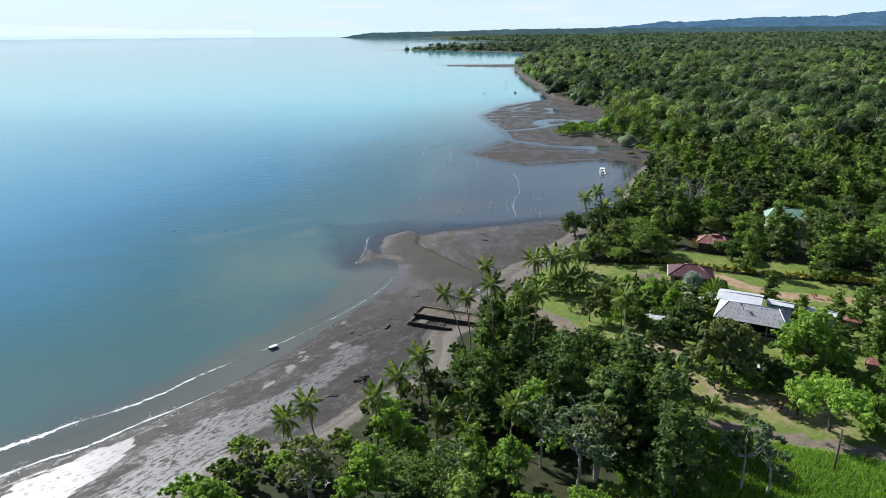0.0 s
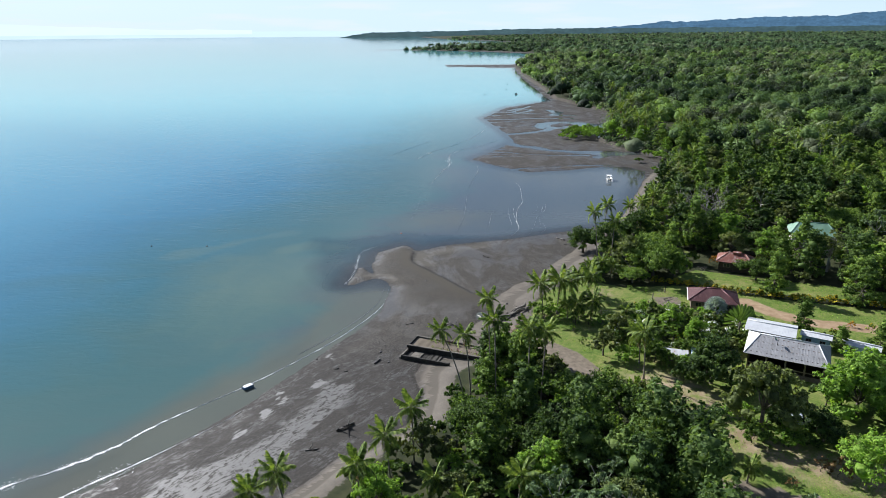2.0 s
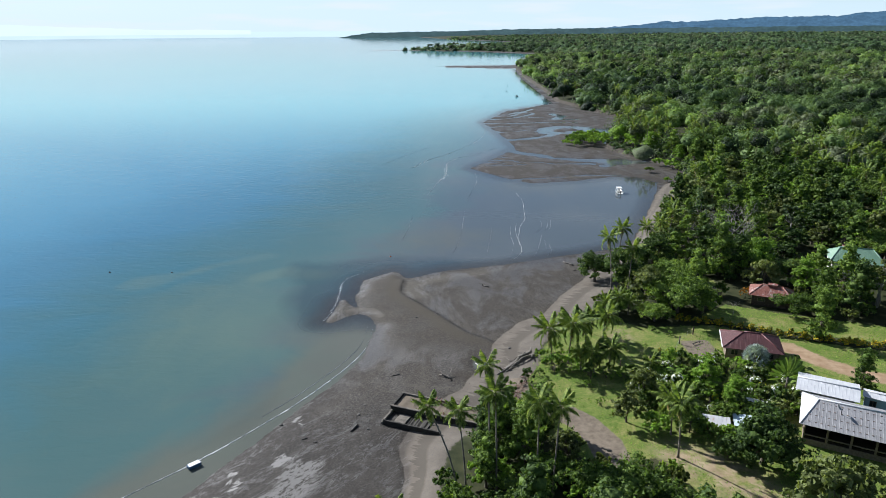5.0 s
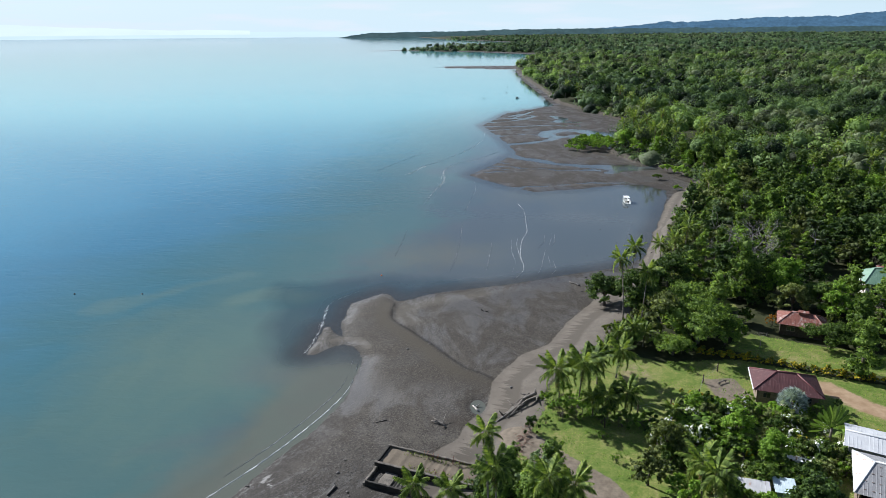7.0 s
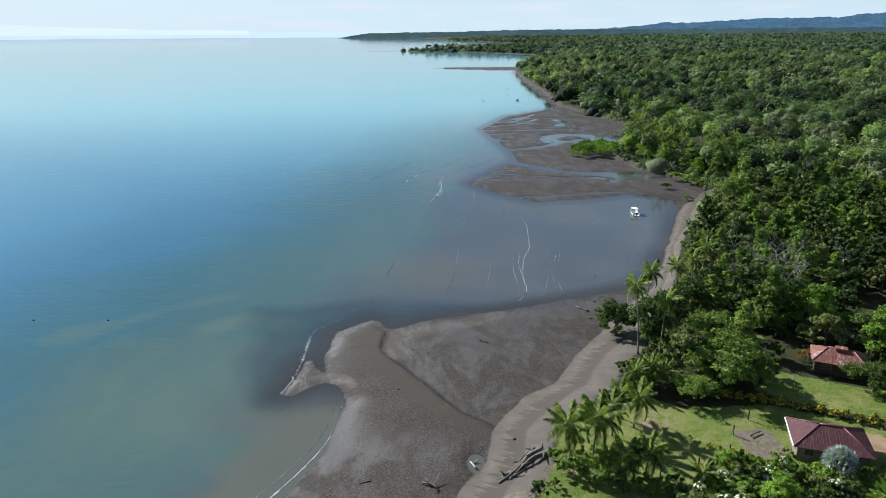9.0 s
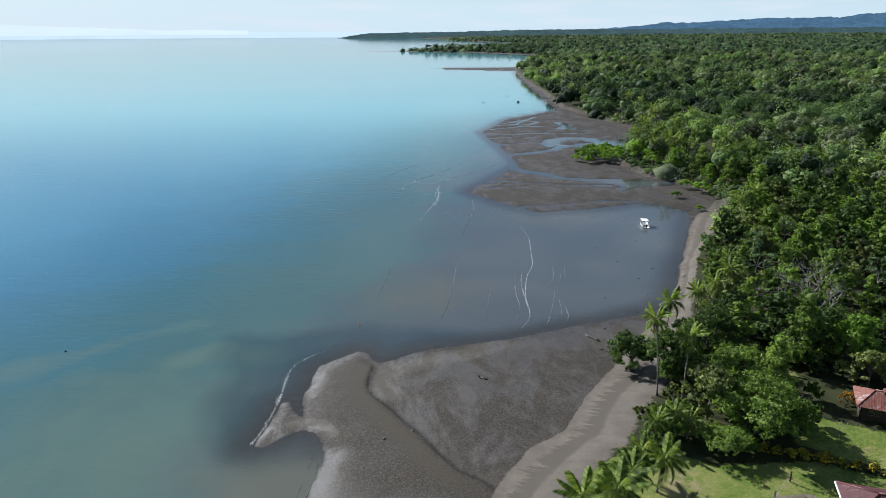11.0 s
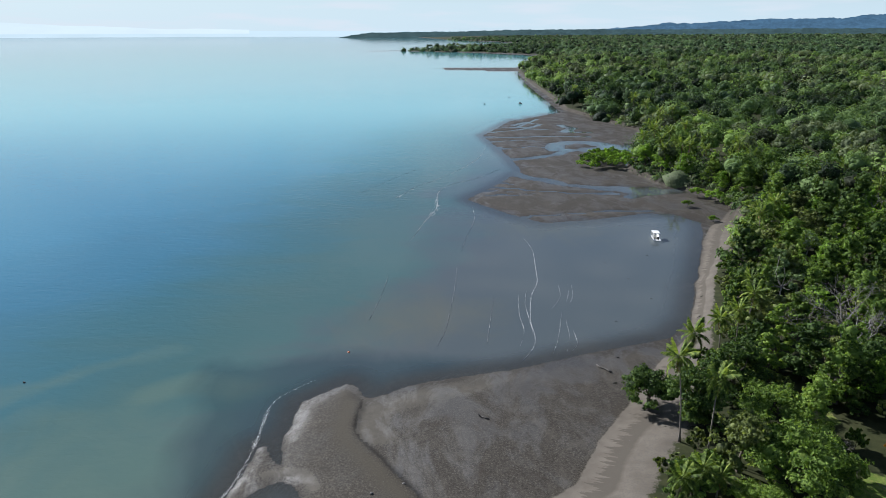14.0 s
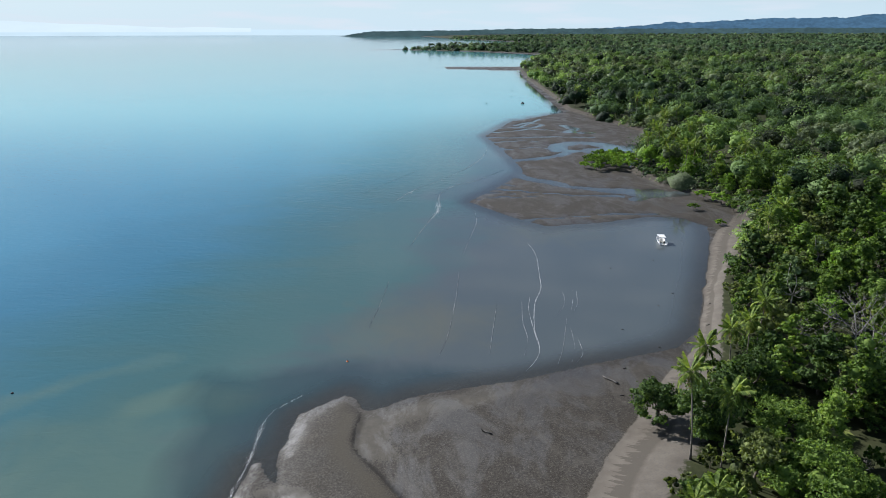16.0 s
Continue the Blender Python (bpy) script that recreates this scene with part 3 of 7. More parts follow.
mud_c = n.mix(bank, mud_c, n.ramp(n.noise(0.7, 6, P, 0.65), (0.3, (0.078, 0.073, 0.064)), (0.7, (0.118, 0.111, 0.098))))
sand_c = n.ramp(n.noise(0.5, 6, P), (0.3, (0.098, 0.085, 0.069)), (0.7, (0.142, 0.125, 0.103)))
sand_c = n.mix(n.range(fine, 0.4, 0.75, 0, 0.4), sand_c, (0.12, 0.10, 0.08))
# damp tongues that run down the sand from the tide mark
sep = n.node("SeparateXYZ")
n.link(P, sep.inputs["Vector"])
along = n.calc("ADD", n.calc("MULTIPLY", sep.outputs["X"], 0.62), n.calc("MULTIPLY", sep.outputs["Y"], 0.78))
cmb = n.node("CombineXYZ")
n.link(along, cmb.inputs["X"])
tongue = n.noise(1.05, 4, cmb.outputs["Vector"], 0.75)
edge = n.calc("SUBTRACT", -4.4, n.calc("MULTIPLY", n.range(tongue, 0.40, 0.64), 3.1))
shore = n.calc("ADD", n.attr("shoredist"), n.calc("MULTIPLY", n.calc("SUBTRACT", n.noise(1.4, 5, P, 0.65), 0.5), 0.7))
damp = n.calc("MULTIPLY", n.range(n.calc("SUBTRACT", shore, edge), -0.12, 0.12), n.range(shore, -2.9, -3.5))
sand_c = n.mix(n.calc("MULTIPLY", n.range(peb, 0.50, 0.58, 0, 0.55), n.range(shore, -3.6, -2.6)), sand_c, (0.085, 0.080, 0.073))
sand_c = n.mix(n.calc("MULTIPLY", damp, 0.85), sand_c, (0.072, 0.063, 0.051))
mud_c = n.mix(1.0, mud_c, (0.72, 0.675, 0.60), "MULTIPLY")
c = n.mix(n.calc("MULTIPLY", n.attr("beach"), n.range(shore, -8.1, -7.85)), mud_c, sand_c)
wetc = n.mix(1.0, c, (0.62, 0.62, 0.64), "MULTIPLY")
c = n.mix(n.attr("wet"), c, wetc)
patchy = n.noise(0.28, 9, P, 0.78, 0.5)
lawn_c = n.ramp(n.calc("ADD", n.calc("MULTIPLY", patchy, 0.7), n.calc("MULTIPLY", n.noise(2.6, 6, P, 0.8), 0.3)), (0.36, (0.048, 0.088, 0.014)), (0.46, (0.112, 0.160, 0.030)), (0.54, (0.185, 0.200, 0.056)), (0.63, (0.290, 0.245, 0.115)))
lawn_c = n.mix(n.range(fine, 0.38, 0.62, 0, 0.55), lawn_c, (0.052, 0.085, 0.014))
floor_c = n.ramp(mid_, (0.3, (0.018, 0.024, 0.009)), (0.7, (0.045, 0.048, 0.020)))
dirt_c = n.ramp(n.noise(0.6, 6, P), (0.3, (0.19, 0.14, 0.085)), (0.7, (0.33, 0.265, 0.17)))
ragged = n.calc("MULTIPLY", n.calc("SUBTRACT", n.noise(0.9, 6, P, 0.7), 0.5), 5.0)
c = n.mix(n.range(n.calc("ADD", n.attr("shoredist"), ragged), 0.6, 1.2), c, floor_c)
rag = n.calc("MULTIPLY", n.calc("SUBTRACT", n.noise(1.3, 6, P, 0.7), 0.5), 1.1)
c = n.mix(n.range(n.calc("ADD", n.attr("lawn"), rag), 0.42, 0.60), c, lawn_c)
dm = n.calc("MULTIPLY", n.attr("dirt"), n.range(n.noise(0.5, 7, P, 0.7), 0.40, 0.55))
c = n.mix(dm, c, dirt_c)
red_c = n.ramp(n.noise(0.8, 5, P), (0.3, (0.22, 0.145, 0.085)), (0.7, (0.32, 0.235, 0.15)))
c = n.mix(n.range(n.calc("ADD", n.attr("redsoil"), rag), 0.35, 0.65), c, red_c)
gravel_c = n.ramp(n.noise(1.5, 6, P), (0.3, (0.115, 0.094, 0.070)), (0.7, (0.190, 0.158, 0.120)))
c = n.mix(n.range(n.calc("ADD", n.attr("gravel"), n.calc("MULTIPLY", rag, 0.6)), 0.4, 0.6), c, gravel_c)
base_c = c
sheen = n.range(n.noise(0.13, 7, n.pos((1.0, 0.55, 1)), 0.7, 0.6), 0.46, 0.58)
lay = n.node("Mapping")
lay.vector_type = "TEXTURE"
n.link(P, lay.inputs["Vector"])
lay.inputs["Rotation"].default_value, lay.inputs["Scale"].default_value = (0, 0, radians(46)), (2.6, 1.0, 1.0)
blot = n.noise(0.5, 7, lay.outputs["Vector"], 0.66, 0.3)
dots = n.noise(2.6, 6, lay.outputs["Vector"], 0.75)
wetp = n.calc("MAXIMUM", n.calc("MULTIPLY", n.range(blot, 0.44, 0.56), n.range(dots, 0.50, 0.55)), n.range(blot, 0.63, 0.65))
wetp = n.calc("MULTIPLY", n.attr("wet"), wetp)
pane = n.range(n.calc("ADD", n.attr("film"), n.calc("MULTIPLY", n.calc("SUBTRACT", blot, 0.5), 2.2)), 0.46, 0.56)
pane = n.calc("MULTIPLY", pane, n.range(dots, 0.36, 0.46, 0.35, 1.0))
spk = n.calc("MULTIPLY", n.range(n.calc("ADD", n.attr("speckled"), n.calc("MULTIPLY", n.calc("SUBTRACT", blot, 0.5), 1.6)), 0.40, 0.60), n.range(dots, 0.44, 0.50))
wetp = n.calc("MAXIMUM", n.calc("MULTIPLY", wetp, 0.8), n.calc("MAXIMUM", pane, n.calc("MULTIPLY", spk, 0.9)))
# Sheen and glints of the wet film are painted pale, blobs too.
n.base(n.mix(n.calc("MULTIPLY", n.calc("MAXIMUM", pane, n.calc("MULTIPLY", spk, 0.55)), 0.6), base_c, (0.205, 0.195, 0.180)))
n.link(n.calc("SUBTRACT", n.calc("SUBTRACT", n.range(n.attr("shoredist"), -9.0, -7.6, 0.74, 0.86), n.calc("MULTIPLY", n.calc("MULTIPLY", sheen, n.attr("moist")), 0.26)), n.calc("MULTIPLY", wetp, 0.26)), n.b.inputs["Roughness"])
n.link(n.calc("ADD", n.calc("ADD", n.range(n.attr("shoredist"), -9.0, -7.6, 0.20, 0.12), n.calc("MULTIPLY", n.calc("MULTIPLY", sheen, n.attr("moist")), 0.5)), n.calc("MULTIPLY", wetp, 0.3)), n.b.inputs["Specular IOR Level"])
n.bump(n.calc("MULTIPLY", n.calc("ADD", n.calc("MULTIPLY", fine, 0.3), n.calc("MULTIPLY", peb, 0.8)), n.range(wetp, 0.0, 1.0, 1.0, 0.12)), 0.45, 0.07)
GROUND = n.m

xs = np.concatenate([graded(-24, 36, 0.5, -5200, 36, 1.06), np.arange(37, 112, 1.0), graded(112, 112.5, 1.0, 112, 5200, 1.07)])
ys = np.concatenate([graded(100, 182, 0.6, -260, 182, 1.033), np.arange(183, 250, 1.2), np.arange(250.5, 480, 1.6), graded(481, 482, 1.8, 481, 5200, 1.03)])
me, X, Y = sheet("ground", xs, ys, height, GROUND)
dv, dw, off = masks(X, Y)
Z = height(X, Y)
lawn = np.maximum(np.maximum(smooth(-1.5, 1.5, sd_poly(X, Y, LAWN)), smooth(-1, 1.5, sd_poly(X, Y, LAWN_BACK))), smooth(-1, 1, sd_poly(X, Y, GLADE))) * smooth(-0.5, 1.5, dv)
wide = sand_width(Y)
add_attr(me, "beach", 1 - 0.75 * smooth(240, 265, Y))
add_attr(me, "shoredist", np.clip(dv, -30, 30) * 8.5 / wide)
add_attr(me, "forest", smooth(-0.6, 2.0, dv))
add_attr(me, "lawn", lawn)
add_attr(me, "wet", np.clip(0.7 * smooth(0.15, 0.02, Z) + smooth(122, 108, Y), 0, 1) * smooth(0.7, 0.35, Z) * smooth(-0.12, 0.0, Z) * (1 - smooth(-7.2, -6.4, dv * 8.5 / wide)))
film_ = 0.5 + 0.5 * np.clip(sd_poly(X, Y, [(-60, 62), (-54, 71), (-49.6, 75.6), (-46.6, 78.2), (-45, 79.1), (-44.4, 77.8), (-44.9, 74.5), (-46.5, 71), (-49, 66), (-54, 58)]) / 1.2, -1, 1)
for a_, b_, r_ in ((-26.3, 100.6, 1.5), (-28.1, 96.5, 1.3), (-21.6, 104.5, 1.5), (-30.4, 92.0, 1.4), (-41.5, 80.6, 1.6), (-20.6, 113.0, 1.2)):
    film_ = np.maximum(film_, 0.62 * smooth(r_ * 1.5, r_ * 0.2, np.hypot(X - a_, (Y - b_) * 0.6)))
add_attr(me, "film", film_)
add_attr(me, "moist", smooth(114, 132, Y) * smooth(0.34, 0.10, Z) * smooth(-0.02, 0.03, Z) * (1 - smooth(-8.4, -7.6, dv * 8.5 / wide)))
add_attr(me, "speckled", 0.8 * smooth(-3, 1.5, sd_poly(X, Y, [(-44, 66), (-42.3, 73.5), (-40.9, 77.5), (-38, 79.5), (-36.7, 82.5), (-31, 86), (-25.5, 90), (-20, 104), (-16, 103), (-22, 90), (-27.5, 81.3), (-31, 78), (-33, 72), (-38, 62)])))
add_attr(me, "pebbly", 0.55 + 0.65 * smooth(130, 150, Y) * (1 - smooth(175, 190, Y)) * smooth(3, 10, dw) * 0.6 + 0.6 * smooth(140, 125, Y) * smooth(100, 115, Y) * smooth(2, 6, dw))
pc = np.array(BAR_CREASE[::-1])
bx = np.interp(Y, pc[:, 1], pc[:, 0])
side_ = dist_line(X, Y, BAR_CREASE) * np.where(bx > X, 1, -1)
add_attr(me, "creaseside", np.clip(side_, -20, 20))
add_attr(me, "creasespan", smooth(130.5, 137, Y) * (1 - smooth(168.0, 169.5, Y)) * smooth(1.0, 3.0, dw + 3 * (Y < 160)))
pale = smooth(-6.5, -2.5, side_) * (side_ < 0) * smooth(152, 157, Y) * (1 - smooth(165.5, 168, Y))
pale = np.maximum(pale, 0.72 * smooth(3.8, 1.2, dist_line(X, Y, [(-4, 163), (3, 166.5), (9, 168.3), (14, 171.5)])))
pale = np.maximum(pale, 0.85 * smooth(1.5, 0.3, dist_line(X, Y, [(-16.6, 149.2), (-14.5, 149.6), (-12.3, 149.2), (-10.8, 146.6)])))
pale = np.maximum(pale, 0.55 * smooth(1.0, 0.2, np.abs(dw - 0.35)) * smooth(143, 145, Y) * (1 - smooth(166, 169, Y)) * (X < -6))
pale = np.maximum(pale, 0.5 * smooth(2.6, 0.3, dist_line(X, Y, [(-3.6, 126.5), (-3, 123), (-4.5, 120), (1.5, 119.5)])))
pale = np.maximum(pale, 0.45 * smooth(4, 1, np.hypot(X + 6.5, (Y - 131) * 0.8)))
add_attr(me, "pale", pale)
add_attr(me, "dirt", np.maximum(smooth(5.0, 1.5, dist_line(X, Y, DIRT_FIELD)), 0.8 * smooth(4, 1, np.hypot(X - 29, Y - 132))) * lawn)
add_attr(me, "redsoil", smooth(2.6, 1.0, dist_line(X, Y, YARD)) + 0.0)
gv = np.maximum(smooth(1.5, 1.0, dist_line(X, Y, ROAD)), smooth(2.6, 1.6, dist_line(X, Y, DRIVE)))
gv = np.maximum(gv, smooth(2.7, 2.0, np.maximum(np.abs(X - 40.3), np.abs(Y - 126.5) * 0.8)))
add_attr(me, "gravel", gv)
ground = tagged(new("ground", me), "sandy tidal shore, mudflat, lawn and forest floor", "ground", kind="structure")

# water: its tint follows the depth and the stirred-up silt
n = Nodes("sea_water")
o = n.attr("offshore")
silt = n.noise(0.035, 5, n.pos((0.8, 1.6, 1)), 0.55, 0.6)
q = n.calc("ADD", o, n.calc("MULTIPLY", n.calc("SUBTRACT", silt, 0.5), 42.0))
q = n.range(q, -10, 110)
wc_ = n.ramp(q, (0.0, (0.072, 0.086, 0.090)), (0.07, (0.066, 0.092, 0.094)), (0.15, (0.056, 0.104, 0.100)), (0.26, (0.048, 0.102, 0.100)), (0.42, (0.036, 0.106, 0.124)), (0.60, (0.034, 0.124, 0.182)), (0.9, (0.036, 0.150, 0.234)))
# Far out the body pales: turquoise water, with sky reflection put into the colour.
wc_ = n.mix(n.calc("MAXIMUM", n.range(o, 70, 420), n.attr("far_pale")), wc_, (0.165, 0.415, 0.445))
veil = n.noise(0.09, 6, n.pos((1.3, 0.8, 1)), 0.6, 1.0)
wisp = n.calc("SUBTRACT", veil, 0.5)
plume = n.range(n.calc("ADD", n.attr("stirred"), n.calc("MULTIPLY", wisp, 0.9)), 0.15, 0.85)
wc_ = n.mix(n.calc("MULTIPLY", plume, 0.74), wc_, (0.104, 0.106, 0.080))
pale_ = n.range(n.calc("ADD", n.attr("milky"), n.calc("MULTIPLY", wisp, 0.8)), 0.2, 0.9)
wc_ = n.mix(n.calc("MULTIPLY", pale_, 0.55), wc_, (0.100, 0.142, 0.108))
gloom = n.range(n.calc("ADD", n.attr("deep"), n.calc("MULTIPLY", wisp, 7.0)), -2.6, 2.0)
wc_ = n.mix(n.calc("MULTIPLY", gloom, 0.52), wc_, (0.016, 0.038, 0.046))
wc_ = n.mix(n.attr("shoal"), wc_, n.ramp(n.noise(2.4, 6, n.pos(), 0.8), (0.40, (0.052, 0.053, 0.047)), (0.60, (0.090, 0.091, 0.081))))
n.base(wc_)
n.b.inputs["Specular IOR Level"].default_value = 0.0
n.b.inputs["Roughness"].default_value = 0.6
turned = n.node("Mapping")
turned.inputs["Rotation"].default_value, turned.inputs["Scale"].default_value = (0, 0, radians(24)), (0.62, 1.25, 1)
n.link(n.pos(), turned.inputs["Vector"])
rip = n.noise(0.62, 3, turned.outputs["Vector"], 0.5, 0.5)
fine_ = n.noise(1.9, 3, turned.outputs["Vector"], 0.6, 0.3)
swell = n.noise(0.16, 3, n.pos((0.7, 1.6, 1)))
hgt = n.calc("ADD", n.calc("ADD", n.calc("MULTIPLY", rip, 0.24), n.calc("MULTIPLY", fine_, 0.030)), n.calc("MULTIPLY", swell, 0.15))
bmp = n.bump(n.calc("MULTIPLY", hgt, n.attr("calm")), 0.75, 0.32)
tp = n.node("BsdfTransparent")
mx = n.node("MixShader")
n.link(n.attr("cover"), mx.inputs[0])
n.link(tp.outputs[0], mx.inputs[1])
n.link(n.b.outputs[0], mx.inputs[2])
gl = n.node("BsdfGlossy")
gl.inputs["Roughness"].default_value = 0.06
n.link(bmp, gl.inputs["Normal"])
fz = n.node("Fresnel")
fz.inputs["IOR"].default_value = 1.333
n.link(bmp, fz.inputs["Normal"])
top_ = n.node("MixShader")
n.link(fz.outputs[0], top_.inputs[0])
n.link(mx.outputs[0], top_.inputs[1])
n.link(gl.outputs[0], top_.inputs[2])
n.link(top_.outputs[0], n.out.inputs["Surface"])
WATER = n.m
wxs, wys = graded(-50, 60, 1.4, -5200, 900, 1.08), graded(66, 200, 1.4, -260, 5200, 1.04)
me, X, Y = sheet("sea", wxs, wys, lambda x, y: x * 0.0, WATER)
dv, dw, off = masks(X, Y)
Z = height(X, Y)
add_attr(me, "offshore", np.clip(-off, -20, 900))
stir = 0.7 * np.exp(-(((X - 2) / 14) ** 2 + ((Y - 195) / 13) ** 2)) + 0.9 * np.exp(-(((X + 17.5 - (Y - 131) * 0.25) / 6) ** 2 + ((Y - 131) / 11) ** 2)) + 0.55 * np.exp(-(((X - 38) / 22) ** 2 + ((Y - 250) / 14) ** 2)) + 0.6 * np.exp(-(((X + 34) / 8) ** 2 + ((Y - 95) / 12) ** 2))
stir = stir + 0.9 * smooth(-15, -1, dw) * smooth(147, 134, Y)
add_attr(me, "stirred", np.clip(stir, 0, 1))
add_attr(me, "deep", np.clip(sd_poly(X, Y, DEEP), -12, 12))
milk = 0.62 * smooth(5.5, 0.2, vnoise(X, Y, 12, 91) * 3 + dist_line(X, Y, [(-62, 166), (-52.5, 172.6), (-46.4, 178), (-38.6, 183.5)]))
milk = np.maximum(milk, 0.5 * smooth(4.4, 0.4, vnoise(X, Y, 9, 92) * 2 + dist_line(X, Y, [(-52, 164), (-43, 162.6), (-36, 162.5)])))
milk = np.maximum(milk, 0.8 * smooth(6, 1, dist_line(X, Y, [(-37, 168.6), (-31.6, 172), (-24.4, 169.6)])))
milk = np.maximum(milk, 0.85 * np.exp(-(((X + 38) / 20) ** 2 + ((Y - 144) / 24) ** 2)))
add_attr(me, "milky", milk)
add_attr(me, "far_pale", np.maximum(smooth(270, 620, Y + 0.9 * np.clip(-off, -10, 60)), 0) * smooth(-0.02, 0.2, -Z))
add_attr(me, "shoal", smooth(0.17, 0.01, -Z) * (1 - np.clip(stir, 0, 1)))
add_attr(me, "cover", 0.50 + 0.50 * np.maximum(smooth(0.0, 0.26, -Z), 0.95 * np.clip(stir, 0, 1)))
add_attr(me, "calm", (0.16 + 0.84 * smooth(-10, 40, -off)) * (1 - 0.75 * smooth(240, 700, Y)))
sea = tagged(new("sea", me), "calm sea, blue offshore, painted paler far out, silty near the shore", "water", kind="structure")


# ---- foam lines of small waves ----
def curve_points(pts, step=0.5):
    """A smooth line through a few points."""
    p = np.array(pts, float)
    p = np.concatenate([[2 * p[0] - p[1]], p, [2 * p[-1] - p[-2]]])
    out = []
    for k in range(1, len(p) - 2):
        m = max(2, int(np.linalg.norm(p[k + 1] - p[k]) / step))
        for t in np.linspace(0, 1, m, endpoint=False):
            a, b, c_, d = p[k - 1], p[k], p[k + 1], p[k + 2]
            out.append(0.5 * (2 * b + (c_ - a) * t + (2 * a - 5 * b + 4 * c_ - d) * t * t + (3 * b - a - 3 * c_ + d) * t ** 3))
    return np.array(out)


FOAM = simple("foam", (0.52, 0.53, 0.53), (0.72, 0.72, 0.72), 3, 0.6, 0.3, 0, 0.5, 0.04, local=False)


FOAM_THIN = simple("foam_thin", (0.17, 0.18, 0.185), (0.33, 0.34, 0.34), 6, 0.5, 0.4, 0, 0.5, 0.03, local=False)


def foam_line(name, pts, width, density, seed, label):
    """Patches of foam strewn along a line; a raised low crest of many small flakes."""
    rng = np.random.RandomState(seed)
    line = curve_points(pts, 0.18)
    d = np.gradient(line, axis=0)
    d /= np.linalg.norm(d, axis=1, keepdims=True) + 1e-9
    nrm = np.stack([-d[:, 1], d[:, 0]], 1)
    s = np.arange(len(line))
    amount = density * 1.8 * (0.22 + 0.78 * smooth(-0.35, 0.45, vnoise(s * 0.18, s * 0.0 + seed, 6.0, seed, 3)))
    vs, qs = [], []
    for k in s:
        for _ in range(rng.poisson(amount[k] * 3)):
            off_ = rng.normal() * width * 0.5 * (0.4 + amount[k] / max(density, 0.01))
            c0 = line[k] + nrm[k] * off_ + d[k] * rng.uniform(-0.2, 0.2)
            a, b = rng.uniform(0.05, 0.15), rng.uniform(0.008, 0.03) * (0.5 + 2 * width)
            z = 0.03 + rng.uniform(0, 0.03)
            g = max(ground_cache(c0), 0) + z
            i = len(vs)
            vs += [(*(c0 - d[k] * a), g), (*(c0 - nrm[k] * b), g + 0.01), (*(c0 + d[k] * a), g), (*(c0 + nrm[k] * b), g + 0.02)]
            qs.append((i, i + 1, i + 2, i + 3))
    ob = new(name, np_mesh(name, np.array(vs), np.array(qs), None, FOAM))
    return tagged(ob, label, "foam", kind="stuff")


def foam_band(name, pts, widths, seed, label, raise_=0.045, mat=FOAM):
    """A ragged unbroken strip of foam whose width changes along its line."""
    line = curve_points(pts, 0.16)
    d = np.gradient(line, axis=0)
    d /= np.linalg.norm(d, axis=1, keepdims=True) + 1e-9
    nrm = np.stack([-d[:, 1], d[:, 0]], 1)
    s = np.arange(len(line))
    w = np.interp(s / (len(line) - 1), np.linspace(0, 1, len(widths)), widths)
    gap = smooth(-0.75, 0.15, vnoise(s * 0.16, s * 0.0, 4.5, seed, 3))
    a = w * (0.55 + 0.75 * vnoise(s * 0.16, s * 0.0, 0.7, seed + 3, 3)) * gap
    b = w * (0.55 + 0.9 * vnoise(s * 0.16, s * 0.0, 0.5, seed + 5, 3)) * gap
    rows = [line + nrm * np.maximum(a, 0.012)[:, None], line + nrm * (a * 0.3)[:, None], line - nrm * (b * 0.3)[:, None], line - nrm * np.maximum(b, 0.012)[:, None]]
    z = np.array([max(ZI(x, y), 0.0) for x, y in line])
    lift = (0.012, 1.0, 0.8, 0.012)
    V = np.concatenate([np.column_stack([r_, z + 0.012 + raise_ * l_ * (0.7 + 0.3 * gap)]) for r_, l_ in zip(rows, lift)])
    n_ = len(line)
    i = np.flatnonzero(w[:-1] * gap[:-1] > 0.008)
    Q = np.concatenate([np.stack([k * n_ + i, k * n_ + i + 1, (k + 1) * n_ + i + 1, (k + 1) * n_ + i], 1) for k in range(3)])
    ob = new(name, np_mesh(name, V, Q, None, mat, flat=False))
    return tagged(ob, label, "foam", kind="stuff")


def ground_cache(c0):
    return 0.0 if len(c0) == 0 else ZI(c0[0], c0[1])


_zx, _zy = np.arange(-80, 100, 1.0), np.arange(40, 340, 1.0)
_ZX, _ZY = np.meshgrid(_zx, _zy)
_ZZ = height(_ZX.ravel(), _ZY.ravel()).reshape(_ZX.shape)


def ZI(x, y):
    """Ground height near the shore, looked up on a metre grid."""
    u, v = np.clip(x + 80, 0, 178.9), np.clip(y - 40, 0, 298.9)
    i, j = int(u), int(v)
    a, b = u - i, v - j
    return float((_ZZ[j, i] * (1 - a) + _ZZ[j, i + 1] * a) * (1 - b) + (_ZZ[j + 1, i] * (1 - a) + _ZZ[j + 1, i + 1] * a) * b)


